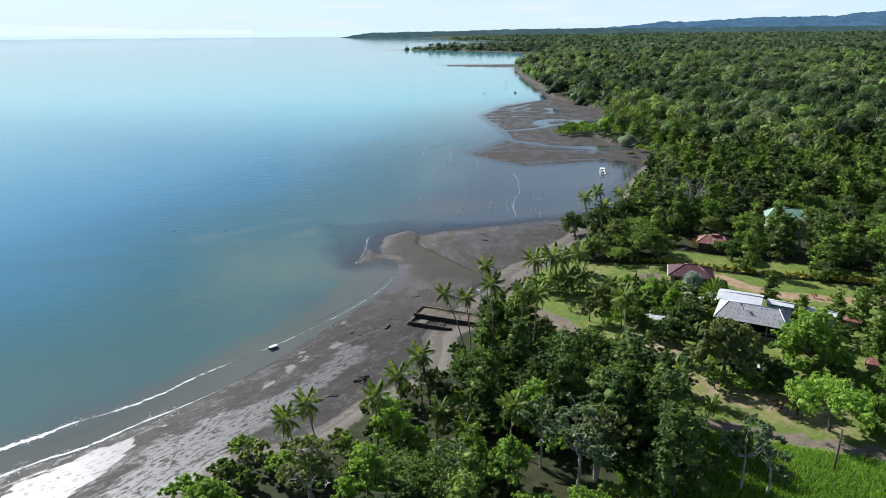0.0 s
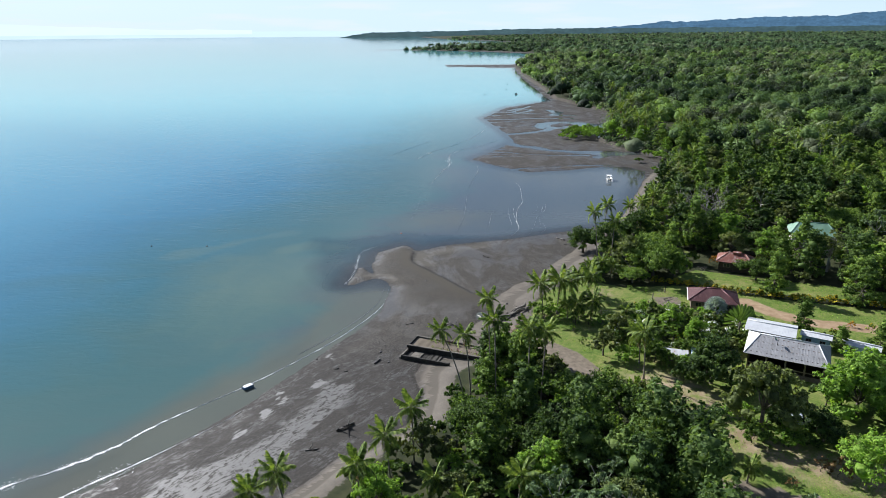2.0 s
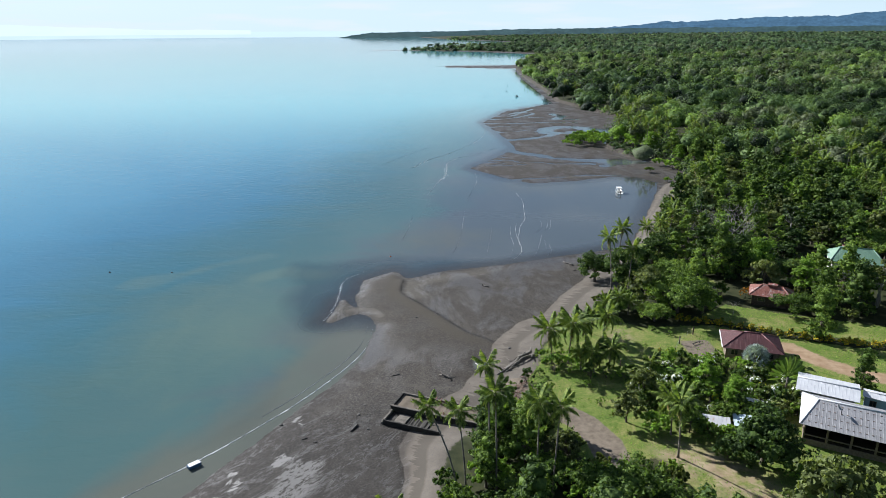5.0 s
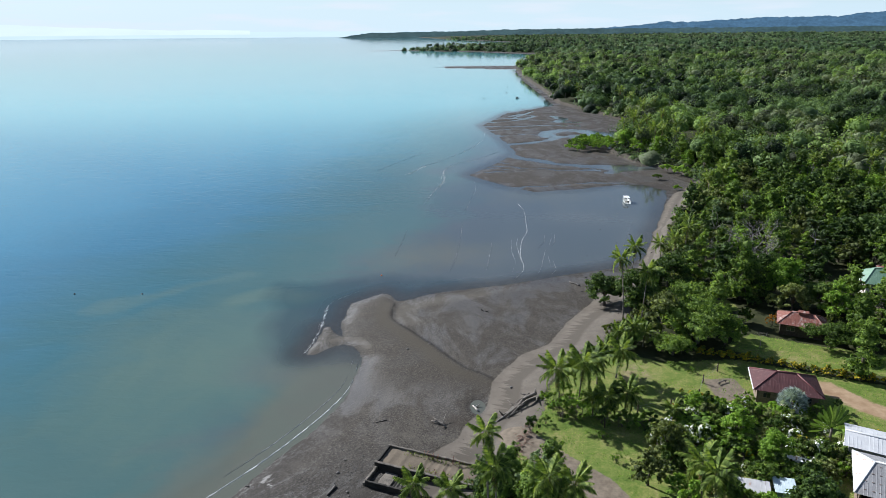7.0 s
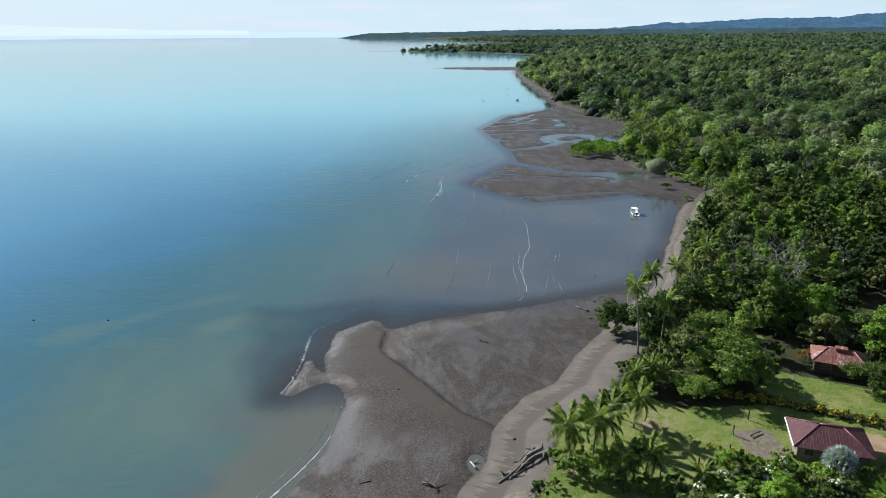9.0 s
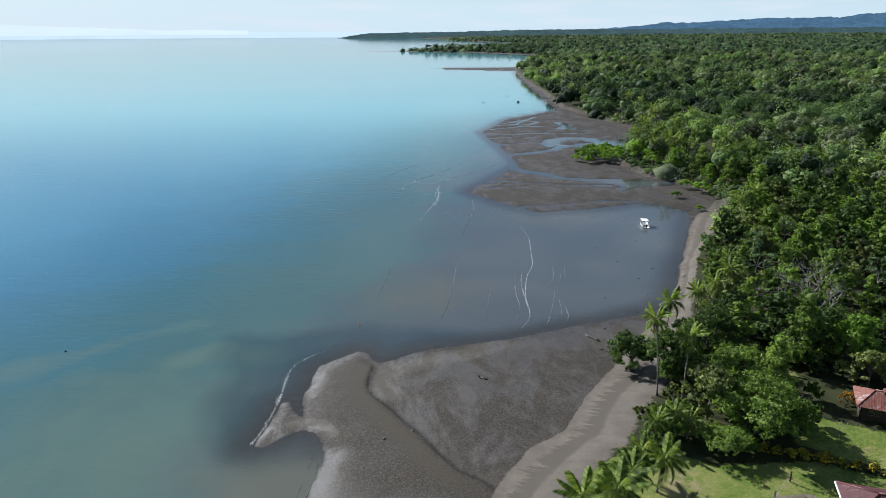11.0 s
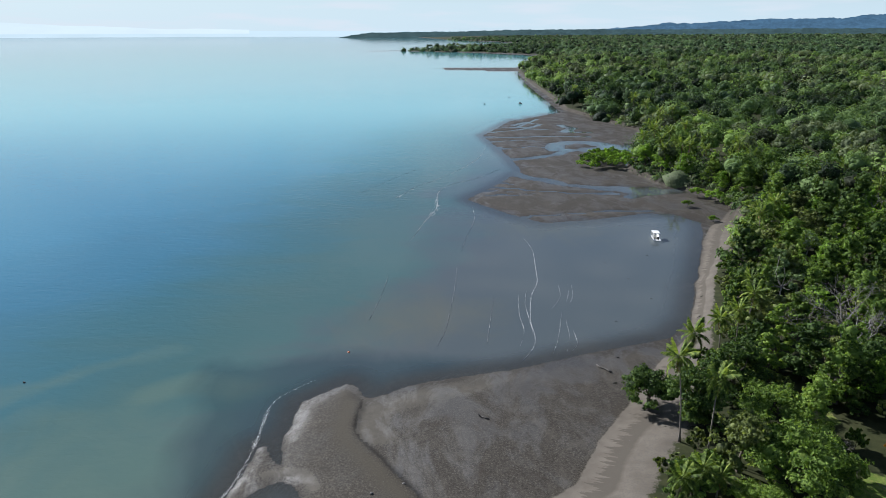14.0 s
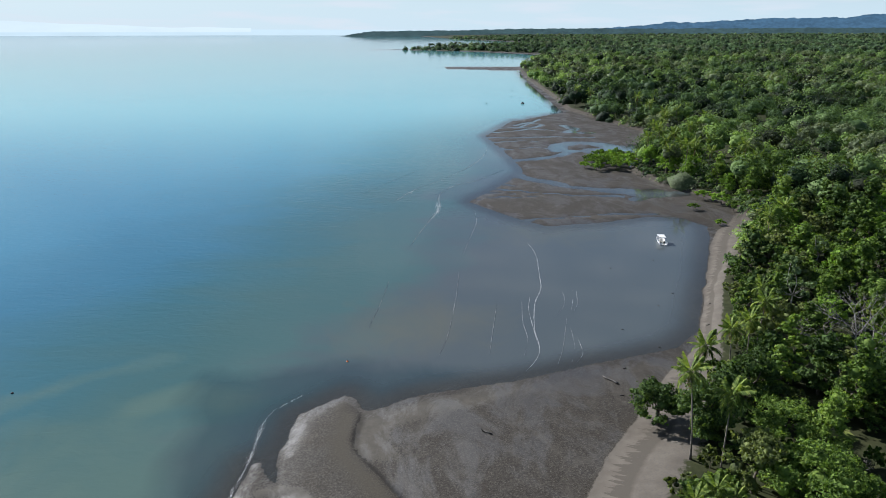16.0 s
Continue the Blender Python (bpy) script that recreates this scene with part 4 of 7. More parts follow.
CREST = [(-70, 70), (-63, 76), (-57.9, 79.6), (-54.3, 83), (-50.4, 85.4), (-45.5, 89.6), (-40.8, 95.6), (-32, 104.3), (-25.0, 112.6), (-20.6, 118.6), (-15.8, 126.6), (-12.9, 133.4), (-11.9, 141.5)]
SWASH = [(-66, 62), (-60, 69.5), (-55, 74.3), (-50.2, 77.4), (-45.7, 82.1), (-41.5, 85.9), (-37.6, 89.9), (-33.3, 94.5), (-30.8, 97.8)]
foam_band("wave_foam", CREST, [0.75, 0.75, 0.62, 0.42, 0.34, 0.20, 0.13, 0.13, 0.13, 0.12, 0.11, 0.10, 0.06], 1, "white foam of a low wave along the flat")
foam_band("wave_foam", [(x - 0.9, y + 1.3) for x, y in CREST[8:]], [0.04, 0.08, 0.08, 0.06, 0.03], 21, "thin foam of the next small wave", 0.03, FOAM_THIN)
foam_band("wave_foam", SWASH, [0.5, 0.5, 0.42, 0.34, 0.30, 0.20, 0.12, 0.07, 0.03], 2, "white foam at the edge of the swash", 0.02)
foam_line("wave_foam", CREST[:6], 0.5, 1.2, 11, "loose white flakes beside a breaking wave")
foam_line("wave_foam", SWASH[:6], 0.6, 0.8, 12, "loose white flakes at the edge of the swash")
foam_line("wave_foam", [(-13.8, 171.5), (-15.6, 169.8), (-17.3, 168), (-18.5, 166.2), (-19.1, 164), (-19.2, 161.5), (-19.2, 158.8), (-19.3, 155.5), (-19.6, 151.5), (-20.1, 148.3), (-20.9, 144.9)], 0.16, 1.3, 3, "white foam round the sand bar's point")
for k, (w_, line) in enumerate((
        (0.16, [(29.2, 240), (29.6, 230.8), (28.1, 218.8), (26.8, 210), (24.2, 202.3), (22.1, 191.4), (21.6, 184.3), (20.4, 180), (17.8, 175.7)]), (0.10, [(24.1, 206.9), (22.5, 199.5), (21.9, 191.4), (21.5, 185.4)]),
        (0.06, [(21.9, 203.9), (20.5, 194.1), (20.1, 186.7), (17.9, 179.1)]), (0.08, [(33.3, 211.3), (32.1, 204.9), (30.4, 199)]), (0.07, [(33.5, 208), (32.2, 201.8), (30.6, 198.1)]), (0.07, [(30.8, 208.1), (29.8, 202), (27.1, 196.4)]),
        (0.05, [(29.3, 197.6), (25.5, 184), (23.2, 177.7)]), (0.06, [(28.4, 191), (27.4, 183.9), (25.7, 178.6)]), (0.06, [(28.7, 187.3), (28.2, 181.7), (26.5, 178.6)]), (0.05, [(11, 219.8), (9.4, 206.2), (6.9, 189.8), (5, 182)]),
        (0.04, [(-3.7, 217.1), (-5.1, 204.1), (-6.8, 193.2)]), (0.04, [(16.9, 202.7), (15.4, 194.4), (13, 181.5)]), (0.13, [(36.3, 384), (32, 359.4), (24.7, 337.4), (17, 321.5), (10.3, 309.3), (3.2, 299.2), (-3.2, 283.8)]),
        (0.14, [(35.5, 327.7), (24.3, 311.2), (15.7, 302.7), (10.3, 290.5), (9, 272.5), (4.8, 256.1), (0.8, 239.3)]), (0.06, [(19.4, 271.8), (18.7, 259.3), (15.9, 245.8), (12.8, 231.8)]), (0.06, [(3.7, 327.6), (-5.4, 310.3), (-14.1, 292.1)]))):
    foam_band("wave_foam", line, [w_ * 0.2, w_ * 0.9, w_ * 0.9, w_ * 0.3], 30 + k, "thin foam of a small breaking wave", 0.03, FOAM_THIN)
foam_line("wave_foam", [(9.6, 285), (8.6, 270), (6, 260)], 0.5, 1.0, 7, "white foam of a small breaking wave")
foam_line("wave_foam", [(3.2, 299), (-0.5, 290), (-3.2, 284)], 0.5, 0.9, 8, "white foam of a small breaking wave")

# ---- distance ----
# Distance strips glow evenly; haze and daylight are put into their emission colour.
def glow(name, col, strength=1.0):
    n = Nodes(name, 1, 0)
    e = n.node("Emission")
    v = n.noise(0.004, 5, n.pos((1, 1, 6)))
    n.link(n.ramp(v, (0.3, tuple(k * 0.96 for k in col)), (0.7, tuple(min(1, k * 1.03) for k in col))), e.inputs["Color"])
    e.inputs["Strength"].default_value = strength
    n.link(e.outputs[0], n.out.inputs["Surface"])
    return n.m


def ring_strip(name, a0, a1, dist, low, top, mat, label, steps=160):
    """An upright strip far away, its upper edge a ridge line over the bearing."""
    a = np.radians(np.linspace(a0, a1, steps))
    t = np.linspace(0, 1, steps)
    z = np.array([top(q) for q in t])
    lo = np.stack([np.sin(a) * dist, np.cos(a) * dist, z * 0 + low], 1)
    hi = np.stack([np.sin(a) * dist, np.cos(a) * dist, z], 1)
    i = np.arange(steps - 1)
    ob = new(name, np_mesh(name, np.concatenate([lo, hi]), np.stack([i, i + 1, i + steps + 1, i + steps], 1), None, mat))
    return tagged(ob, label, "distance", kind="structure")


def ridge(t):
    n1 = float(vnoise(np.array([t * 40]), np.array([0.0]), 3.0, 4, 4)[0])
    return 46 + (1 - smooth(0.0, 0.95, t)) * 78 * (1 + 0.25 * n1) + 6 * n1


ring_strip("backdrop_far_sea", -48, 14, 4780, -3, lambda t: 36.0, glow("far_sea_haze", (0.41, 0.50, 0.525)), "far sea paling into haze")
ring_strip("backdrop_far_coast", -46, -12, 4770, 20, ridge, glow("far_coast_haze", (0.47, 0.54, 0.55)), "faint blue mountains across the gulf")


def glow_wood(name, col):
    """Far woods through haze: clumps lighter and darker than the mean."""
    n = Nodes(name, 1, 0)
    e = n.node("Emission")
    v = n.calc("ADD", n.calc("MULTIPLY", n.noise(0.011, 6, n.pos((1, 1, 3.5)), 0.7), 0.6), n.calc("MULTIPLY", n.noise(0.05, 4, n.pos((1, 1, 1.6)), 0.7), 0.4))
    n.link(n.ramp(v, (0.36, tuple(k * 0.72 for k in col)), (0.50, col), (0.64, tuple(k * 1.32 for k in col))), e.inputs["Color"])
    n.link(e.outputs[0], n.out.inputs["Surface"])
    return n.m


def wooded(a0, a1, pts, rough_, seed):
    """A ridge line through bearings and heights, uneven with tree tops."""
    b_, h_ = zip(*pts)

    def top(q):
        a = a0 + (a1 - a0) * q
        u = float(vnoise(np.array([a * 9.0]), np.array([0.5]), 3.0, seed, 5)[0])
        return float(np.interp(a, b_, h_)) + rough_ * u
    return top


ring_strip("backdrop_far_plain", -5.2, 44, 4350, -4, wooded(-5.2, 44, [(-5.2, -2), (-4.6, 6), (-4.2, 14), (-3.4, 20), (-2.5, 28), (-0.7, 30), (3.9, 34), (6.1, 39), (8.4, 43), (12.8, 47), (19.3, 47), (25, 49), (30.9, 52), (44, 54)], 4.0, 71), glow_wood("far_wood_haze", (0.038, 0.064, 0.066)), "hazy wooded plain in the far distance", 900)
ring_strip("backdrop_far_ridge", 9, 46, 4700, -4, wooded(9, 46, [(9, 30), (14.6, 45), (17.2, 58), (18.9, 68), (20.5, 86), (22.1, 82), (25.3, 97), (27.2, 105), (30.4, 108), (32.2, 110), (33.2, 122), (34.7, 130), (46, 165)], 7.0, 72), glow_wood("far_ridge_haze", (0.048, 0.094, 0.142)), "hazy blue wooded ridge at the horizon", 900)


# ---- trees ----
def branch_tree(seed, H, spread, r0, depth=4):
    """A bare branching tree."""
    rng, pcs = np.random.RandomState(seed), []

    def grow(p, d, L, r, k):
        q = p + d * L * 0.5 + rng.normal(size=3) * L * 0.05
        e = p + d * L + rng.normal(size=3) * L * 0.07
        pcs.append(tube([p, q, e], [r, r * 0.8, r * 0.62], 5 if k < 2 else 3, k, 0.06))
        if k < depth:
            for _ in range(3 if k < 3 else 2):
                nd = d + rng.normal(size=3) * spread
                nd[2] = abs(nd[2]) * 0.8 + 0.12
                grow(e, nd / np.linalg.norm(nd), L * rng.uniform(0.55, 0.78), r * 0.6, k + 1)

    grow(np.array([0, 0, -0.3]), np.array([0.05, 0.02, 1.0]), H * 0.36, r0, 0)
    return join(pcs)


def make_tree(kind, R, H, mid, n_leaf, L, W, leaf_mat, bark, seed, label, name="tree", r0=0.24, limbs=8, flat=0.72, bare=False):
    """One tree at the origin: a tapered trunk with limbs, and a crown of many leaf sprays."""
    rng = np.random.RandomState(seed)
    root = thing(name, Matrix(), label, "tree")
    lobes = lobes_of(kind, R, H, rng)
    v, q, t = limb_set(lobes, mid, rng, r0, limbs)
    if bare:
        v2, q2, t2 = branch_tree(seed, mid * 1.6, 0.55, r0)
        v, q, t = join([(v, q, t), (v2, q2, t2)])
    under(new("trunk", np_mesh("trunk", v, q, t, bark, flat=False)), root)
    p, d = crown_points(lobes, n_leaf, rng, flat)
    nrm = d * 0.8 + np.array([0, 0, 0.4]) + rng.normal(size=d.shape) * 0.55
    v, q = leaf_sprays(p + np.array([0, 0, mid]), nrm, L, W, rng)
    # the dense inner foliage that keeps the light from passing through
    if kind != "open" and not bare:
        v2, q2 = clump_masses([c + np.array([0, 0, mid]) for c, _ in lobes], [r * (0.58 if n_leaf > 3500 else 0.50) for _, r in lobes], flat, 1, rng)
        v, _, q = join([(v, None, q), (v2, None, q2)])
    under(new("crown", np_mesh("crown", v, None, q, leaf_mat, flat=False)), root)
    return root


def make_bare(seed, H, spread, r0, label):
    root = thing("dead_tree", Matrix(), label, "tree")
    v, q, t = branch_tree(seed, H, spread, r0, 6)
    under(new("bare_wood", np_mesh("bare_wood", v, q, t, BARK_GREY, flat=False)), root)
    return root


def make_shrub(R, H, n_leaf, L, W, mat, seed, label, name="shrub", flower=None):
    rng = np.random.RandomState(seed)
    root = thing(name, Matrix(), label, "shrub")
    lobes = lobes_of("round", R, H, rng)
    v, q, t = limb_set(lobes, H * 0.55, rng, 0.05, 6, 4)
    under(new("stem", np_mesh("stem", v, q, t, BARK, flat=False)), root)
    p, d = crown_points(lobes, n_leaf, rng, 0.85)
    p[:, 2] = np.maximum(p[:, 2] + H * 0.55, 0.05)
    v, q = leaf_sprays(p, d * 0.7 + np.array([0, 0, 0.5]) + rng.normal(size=d.shape) * 0.5, L, W, rng)
    under(new("foliage", np_mesh("foliage", v, None, q, mat)), root)
    if flower:
        k = rng.choice(n_leaf, n_leaf * 2 // (5 if name == "hedge_shrub" else 10), replace=False)
        v, q = leaf_sprays(p[k] + d[k] * 0.12, d[k] + np.array([0, 0, 0.4]), L * 0.9, W * 0.9, rng)
        under(new("blossom", np_mesh("blossom", v, None, q, flower)), root)
    return root


def frond_mesh(seed, length, droop, n_leaf=15, width=0.62, mat=None):
    """One feathered palm leaf that grows along +x from the origin, arching down."""
    rng = np.random.RandomState(seed)
    s = np.linspace(0, 1, 9)
    rach = np.stack([length * (s - 0.12 * droop * s ** 3), 0 * s, length * (0.30 * s - droop * s ** 2 * 0.62)], 1)
    v0, q0, t0 = tube(rach, 0.035 * (1 - 0.8 * s), 3, seed)
    vs, qs = [], []
    for side in (-1, 1):
        for k in range(n_leaf):
            u = 0.16 + 0.84 * (k + 0.5) / n_leaf
            p = np.array([np.interp(u, s, rach[:, j]) for j in range(3)])
            ll = width * length * 0.42 * math.sin(math.pi * (0.12 + 0.83 * u)) ** 0.7 * rng.uniform(0.85, 1.1)
            d = np.array([0.62, side * 0.9, -0.12])
            d /= np.linalg.norm(d)
            e = p + d * ll
            e[2] -= ll * rng.uniform(0.35, 0.75)
            m = (p + e) / 2
            m[2] += ll * 0.13
            w = np.array([0.055 * length / 3.2 + 0.03, 0, 0])
            i = len(vs)
            vs += [p - w, p + w, m + w * 1.2, m - w * 1.2, e]
            qs.append((i, i + 1, i + 2, i + 3))
            qs.append((i + 3, i + 2, i + 4, i + 4))
    tr = [(a, b, c_) for a, b, c_, e_ in qs if c_ == e_]
    qd = [z for z in qs if z[2] != z[3]]
    v, q, t = join([(v0, q0, t0), (np.array(vs), np.array(qd), np.array(tr))])
    return np_mesh("frond", v, q, t, mat or LEAF_PALM)


FRONDS = [frond_mesh(k, 3.3, dr) for k, dr in enumerate((0.25, 0.6, 1.0, 1.5))]
DRY_FROND = frond_mesh(9, 2.8, 1.9, 10, 0.4, LEAF_DRY)


def make_palm(H, lean, bearing, seed, label, fronds=19, size=1.0, nuts=True, name="coconut_palm"):
    """A coconut palm at the origin: a leaning ringed trunk, arching fronds, nuts."""
    rng = np.random.RandomState(seed)
    root = thing(name, Matrix(), label, "palm tree")
    s = np.linspace(0, 1, 12)
    b = math.radians(bearing)
    off_ = lean * s ** 1.6
    path = np.stack([off_ * math.cos(b), off_ * math.sin(b), H * s - 0.3 * (1 - s)], 1)
    rad = 0.100 + 0.12 * np.exp(-s * 14) - 0.03 * s + 0.008 * (np.arange(12) % 2)
    v, q, t = tube(path, rad, 8, seed)
    under(new("trunk", np_mesh("trunk", v, q, t, PALM_BARK, flat=False)), root)
    top = Vector(path[-1])
    for k in range(fronds):
        f = k / fronds
        elev = 68 - 92 * f + rng.uniform(-8, 8)
        me_ = FRONDS[min(3, int(f * 4))]
        fr = under(new("frond", me_), root)
        sc = 0.88 * size * rng.uniform(0.85, 1.1)
        fr.matrix_local = Matrix.Translation(top) @ Matrix.Rotation(k * 2.399 + rng.uniform(-0.2, 0.2), 4, "Z") @ Matrix.Rotation(-radians(elev - 15), 4, "Y") @ Matrix.Rotation(rng.uniform(-0.35, 0.35), 4, "X") @ Matrix.Scale(sc, 4)
    for k in range(2):
        fr = under(new("dry_frond", DRY_FROND), root)
        fr.matrix_local = Matrix.Translation(top) @ Matrix.Rotation(k * 2.6 + seed, 4, "Z") @ Matrix.Rotation(radians(50), 4, "Y") @ Matrix.Scale(size * 0.8, 4)
    if nuts:
        bm = bmesh.new()
        for k in range(7):
            a = k * 0.9
            bmesh.ops.create_icosphere(bm, subdivisions=1, radius=0.13, matrix=Matrix.Translation(top + Vector((math.cos(a) * 0.26, math.sin(a) * 0.26, -0.28 - 0.05 * (k % 3)))))
        part("coconut_cluster", bm, LEAF_OLIVE, root, "green-brown coconuts")
    return root


def put(src, x, y, s=1.0, turn=0.0, z=None, sz=None):
    """A copy of a thing on the ground at x, y."""
    z = ground_at(x, y) if z is None else z
    m = Matrix.Translation((x, y, z)) @ Matrix.Rotation(turn, 4, "Z") @ Matrix.Diagonal((s, s, sz or s, 1))
    return copy_thing(src, m)


def drop_source(ob):
    """Takes away a model from which copies were made."""
    for o in [*ob.children_recursive, ob]:
        bpy.data.objects.remove(o)


MODELS = {
    "mango": [make_tree("round", 5.0, 5.8, 4.2, 6200, 0.23, 0.13, LEAF_DARK, BARK, 10 + k, "dense dark green broadleaf tree with a round crown", r0=0.3) for k in (0, 1)],
    "broad": [make_tree("wide", 6.8, 4.6, 4.5, 9500, 0.20, 0.115, LEAF_MID, BARK, 20 + k, "wide spreading green broadleaf tree", r0=0.32, limbs=11) for k in (0, 1)],
    "bright": [make_tree("round", 4.6, 6.4, 4.9, 5200, 0.23, 0.13, LEAF_BRIGHT, BARK, 30 + k, "light green leafy tree with a billowing crown") for k in (0, 1)],
    "flat": [make_tree("wide", 6.0, 2.6, 4.6, 6500, 0.19, 0.11, LEAF_BRIGHT, BARK, 130, "low wide light green tree with a flat crown", r0=0.22, limbs=12)],
    "tall": [make_tree("tall", 4.2, 7.4, 5.8, 4200, 0.26, 0.15, LEAF_MID, BARK, 40 + k, "tall green forest tree with a lumpy crown") for k in (0, 1)],
    "dark": [make_tree("tall", 4.6, 8.0, 6.2, 3900, 0.28, 0.17, LEAF_DARK, BARK, 50 + k, "tall dark green forest tree") for k in (0, 1)],
    "olive": [make_tree("round", 4.5, 5.8, 4.7, 3000, 0.27, 0.16, LEAF_OLIVE, BARK, 60 + k, "olive green forest tree with a thin crown", flat=0.85) for k in (0, 1)],
    "pale": [make_tree("open", 3.4, 5.0, 6.6, 1700, 0.25, 0.17, LEAF_PALE, BARK_PALE, 70 + k, "thin pale-leaved tree with whitish limbs", r0=0.16, limbs=10) for k in (0, 1)],
    "half": [make_tree("round", 4.2, 4.6, 5.6, 2200, 0.26, 0.15, LEAF_OLIVE, BARK_PALE, 80, "half bare tree with grey twigs over green leaves", bare=True)],
    "scrub": [make_tree("wide", 3.4, 2.6, 2.4, 2100, 0.24, 0.15, m_, BARK, 90 + k, "low leafy scrub at the forest edge", "bush", 0.1) for k, m_ in enumerate((LEAF_MID, LEAF_BRIGHT, LEAF_DARK))],
    "mangrove": [make_tree("wide", 3.0, 3.0, 2.1, 1500, 0.27, 0.17, LEAF_BRIGHT, BARK, 95 + k, "small light green mangrove standing on the mudflat", "mangrove", 0.07, 12) for k in (0, 1)],
    "bare": [make_bare(101 + k, 8.5, 0.72, 0.13, "bare grey tree without leaves") for k in (0, 1)],
}
# the same kinds with fewer, larger sprays for the trees that stay far off
GROVE = {
    "mango": [make_tree("round", 5.0, 5.8, 4.2, 2500, 0.33, 0.2, LEAF_DARK, BARK, 140, "dense dark green broadleaf tree with a round crown", r0=0.3)],
    "bright": [make_tree("round", 4.6, 6.4, 4.9, 2300, 0.33, 0.2, LEAF_BRIGHT, BARK, 141, "light green leafy tree with a billowing crown")],
    "tall": [make_tree("tall", 4.2, 7.4, 5.8, 2000, 0.34, 0.21, LEAF_MID, BARK, 142 + k, "tall green forest tree with a lumpy crown") for k in (0, 1)],
    "dark": [make_tree("tall", 4.6, 8.0, 6.2, 2000, 0.35, 0.21, LEAF_DARK, BARK, 145 + k, "tall dark green forest tree") for k in (0, 1)],
    "olive": [make_tree("round", 4.5, 5.8, 4.7, 1700, 0.34, 0.2, LEAF_OLIVE, BARK, 148, "olive green forest tree with a thin crown", flat=0.85)],
}
rng = np.random.RandomState(7)
placed = []


def plant(kind, rows, jitter=0.0):
    """Plants rows of x, y, scale."""
    for k, (x, y, s) in enumerate(rows):
        src = MODELS[kind][k % len(MODELS[kind])]
        # lawn trees have crowns that reach low
        low = 1.7 * s if x > 20 and 68 < y < 112 and s > 0.6 and kind in ("mango", "bright", "broad", "tall") else 0.0
        put(src, x, y, s, rng.uniform(0, 6.28), z=ground_at(x, y) - low, sz=s * rng.uniform(0.94, 1.08))
        placed.append((x, y, 2.6 * s if kind in ("scrub", "mangrove") else 1.6 if kind == "bare" else 3.6 * s))


# the trees that stand out, one by one
plant("mango", [(34.5, 97, 1.02), (8, 79.5, 0.95), (15.5, 75, 1.0), (23, 82.5, 0.75), (41.8, 82, 0.68), (36.5, 156, 0.9), (32.5, 160, 0.85), (45, 162, 1.0)])
plant("broad", [(42, 141, 1.0), (36.5, 137.2, 0.5), (1, 83.5, 0.85), (16, 87.5, 0.95), (61.5, 137, 0.62)])
plant("bright", [(64, 156, 0.95), (-13.9, 62.5, 0.75), (1.4, 63.5, 0.7), (35.2, 114, 0.55), (37.5, 109.5, 0.5), (33, 121, 0.35), (50, 70, 0.9), (56, 79, 0.8), (49.6, 88, 1.3)])
plant("flat", [(42.8, 71.5, 0.95)])
plant("olive", [(35, 84.2, 1.15), (-6.6, 82, 0.6), (26, 112, 0.6), (22, 107, 0.55)])
plant("tall", [(62, 91, 0.8), (66, 101, 0.7), (75, 145, 0.95), (68, 140, 0.7), (-3.2, 60, 0.7), (11, 106.5, 0.62), (6.5, 105.5, 0.62), (57, 112.5, 0.55), (76, 128, 0.7)])
plant("tall", [(4.6, 101, 0.72), (7.5, 98.5, 0.8), (2.6, 95.5, 0.62), (58.3, 104.8, 0.42), (64, 104, 0.5), (70, 99, 0.7), (74, 107, 0.6), (71, 93, 0.8)])
plant("pale", [(8.8, 62.6, 1.15), (5.7, 67, 0.9), (26.7, 61.6, 0.95), (11.5, 70, 0.8), (29, 60.5, 0.8)])
plant("half", [(-19.7, 61, 1.0), (11.4, 64.5, 1.05), (78, 140, 1.0)])
plant("bare", [(62.5, 165, 1.6), (66.5, 173, 1.5), (60.5, 171, 1.25), (80.5, 139.5, 1.0), (108, 295, 0.8), (51, 138.7, 0.33), (50.5, 146, 0.4)])
plant("tall", [(100, 272, 0.95), (104, 281, 1.0), (99, 291, 0.95), (109, 271, 1.0), (113, 284, 1.0), (104, 261, 0.9), (117, 292, 1.0), (123, 276, 1.0)])
plant("bright", [(94, 301, 0.9), (90, 311, 0.95), (88, 322, 0.9), (97, 309, 1.0), (110, 297, 1.0), (98, 282, 0.7)])
plant("dark", [(19.4, 77.4, 1.0), (21.3, 73.6, 0.98), (20, 67.5, 1.0), (15, 69.5, 0.9), (19, 61, 0.95), (6, 86, 0.8), (12, 82, 0.85), (10, 75.5, 0.8), (28, 81.5, 0.5)])
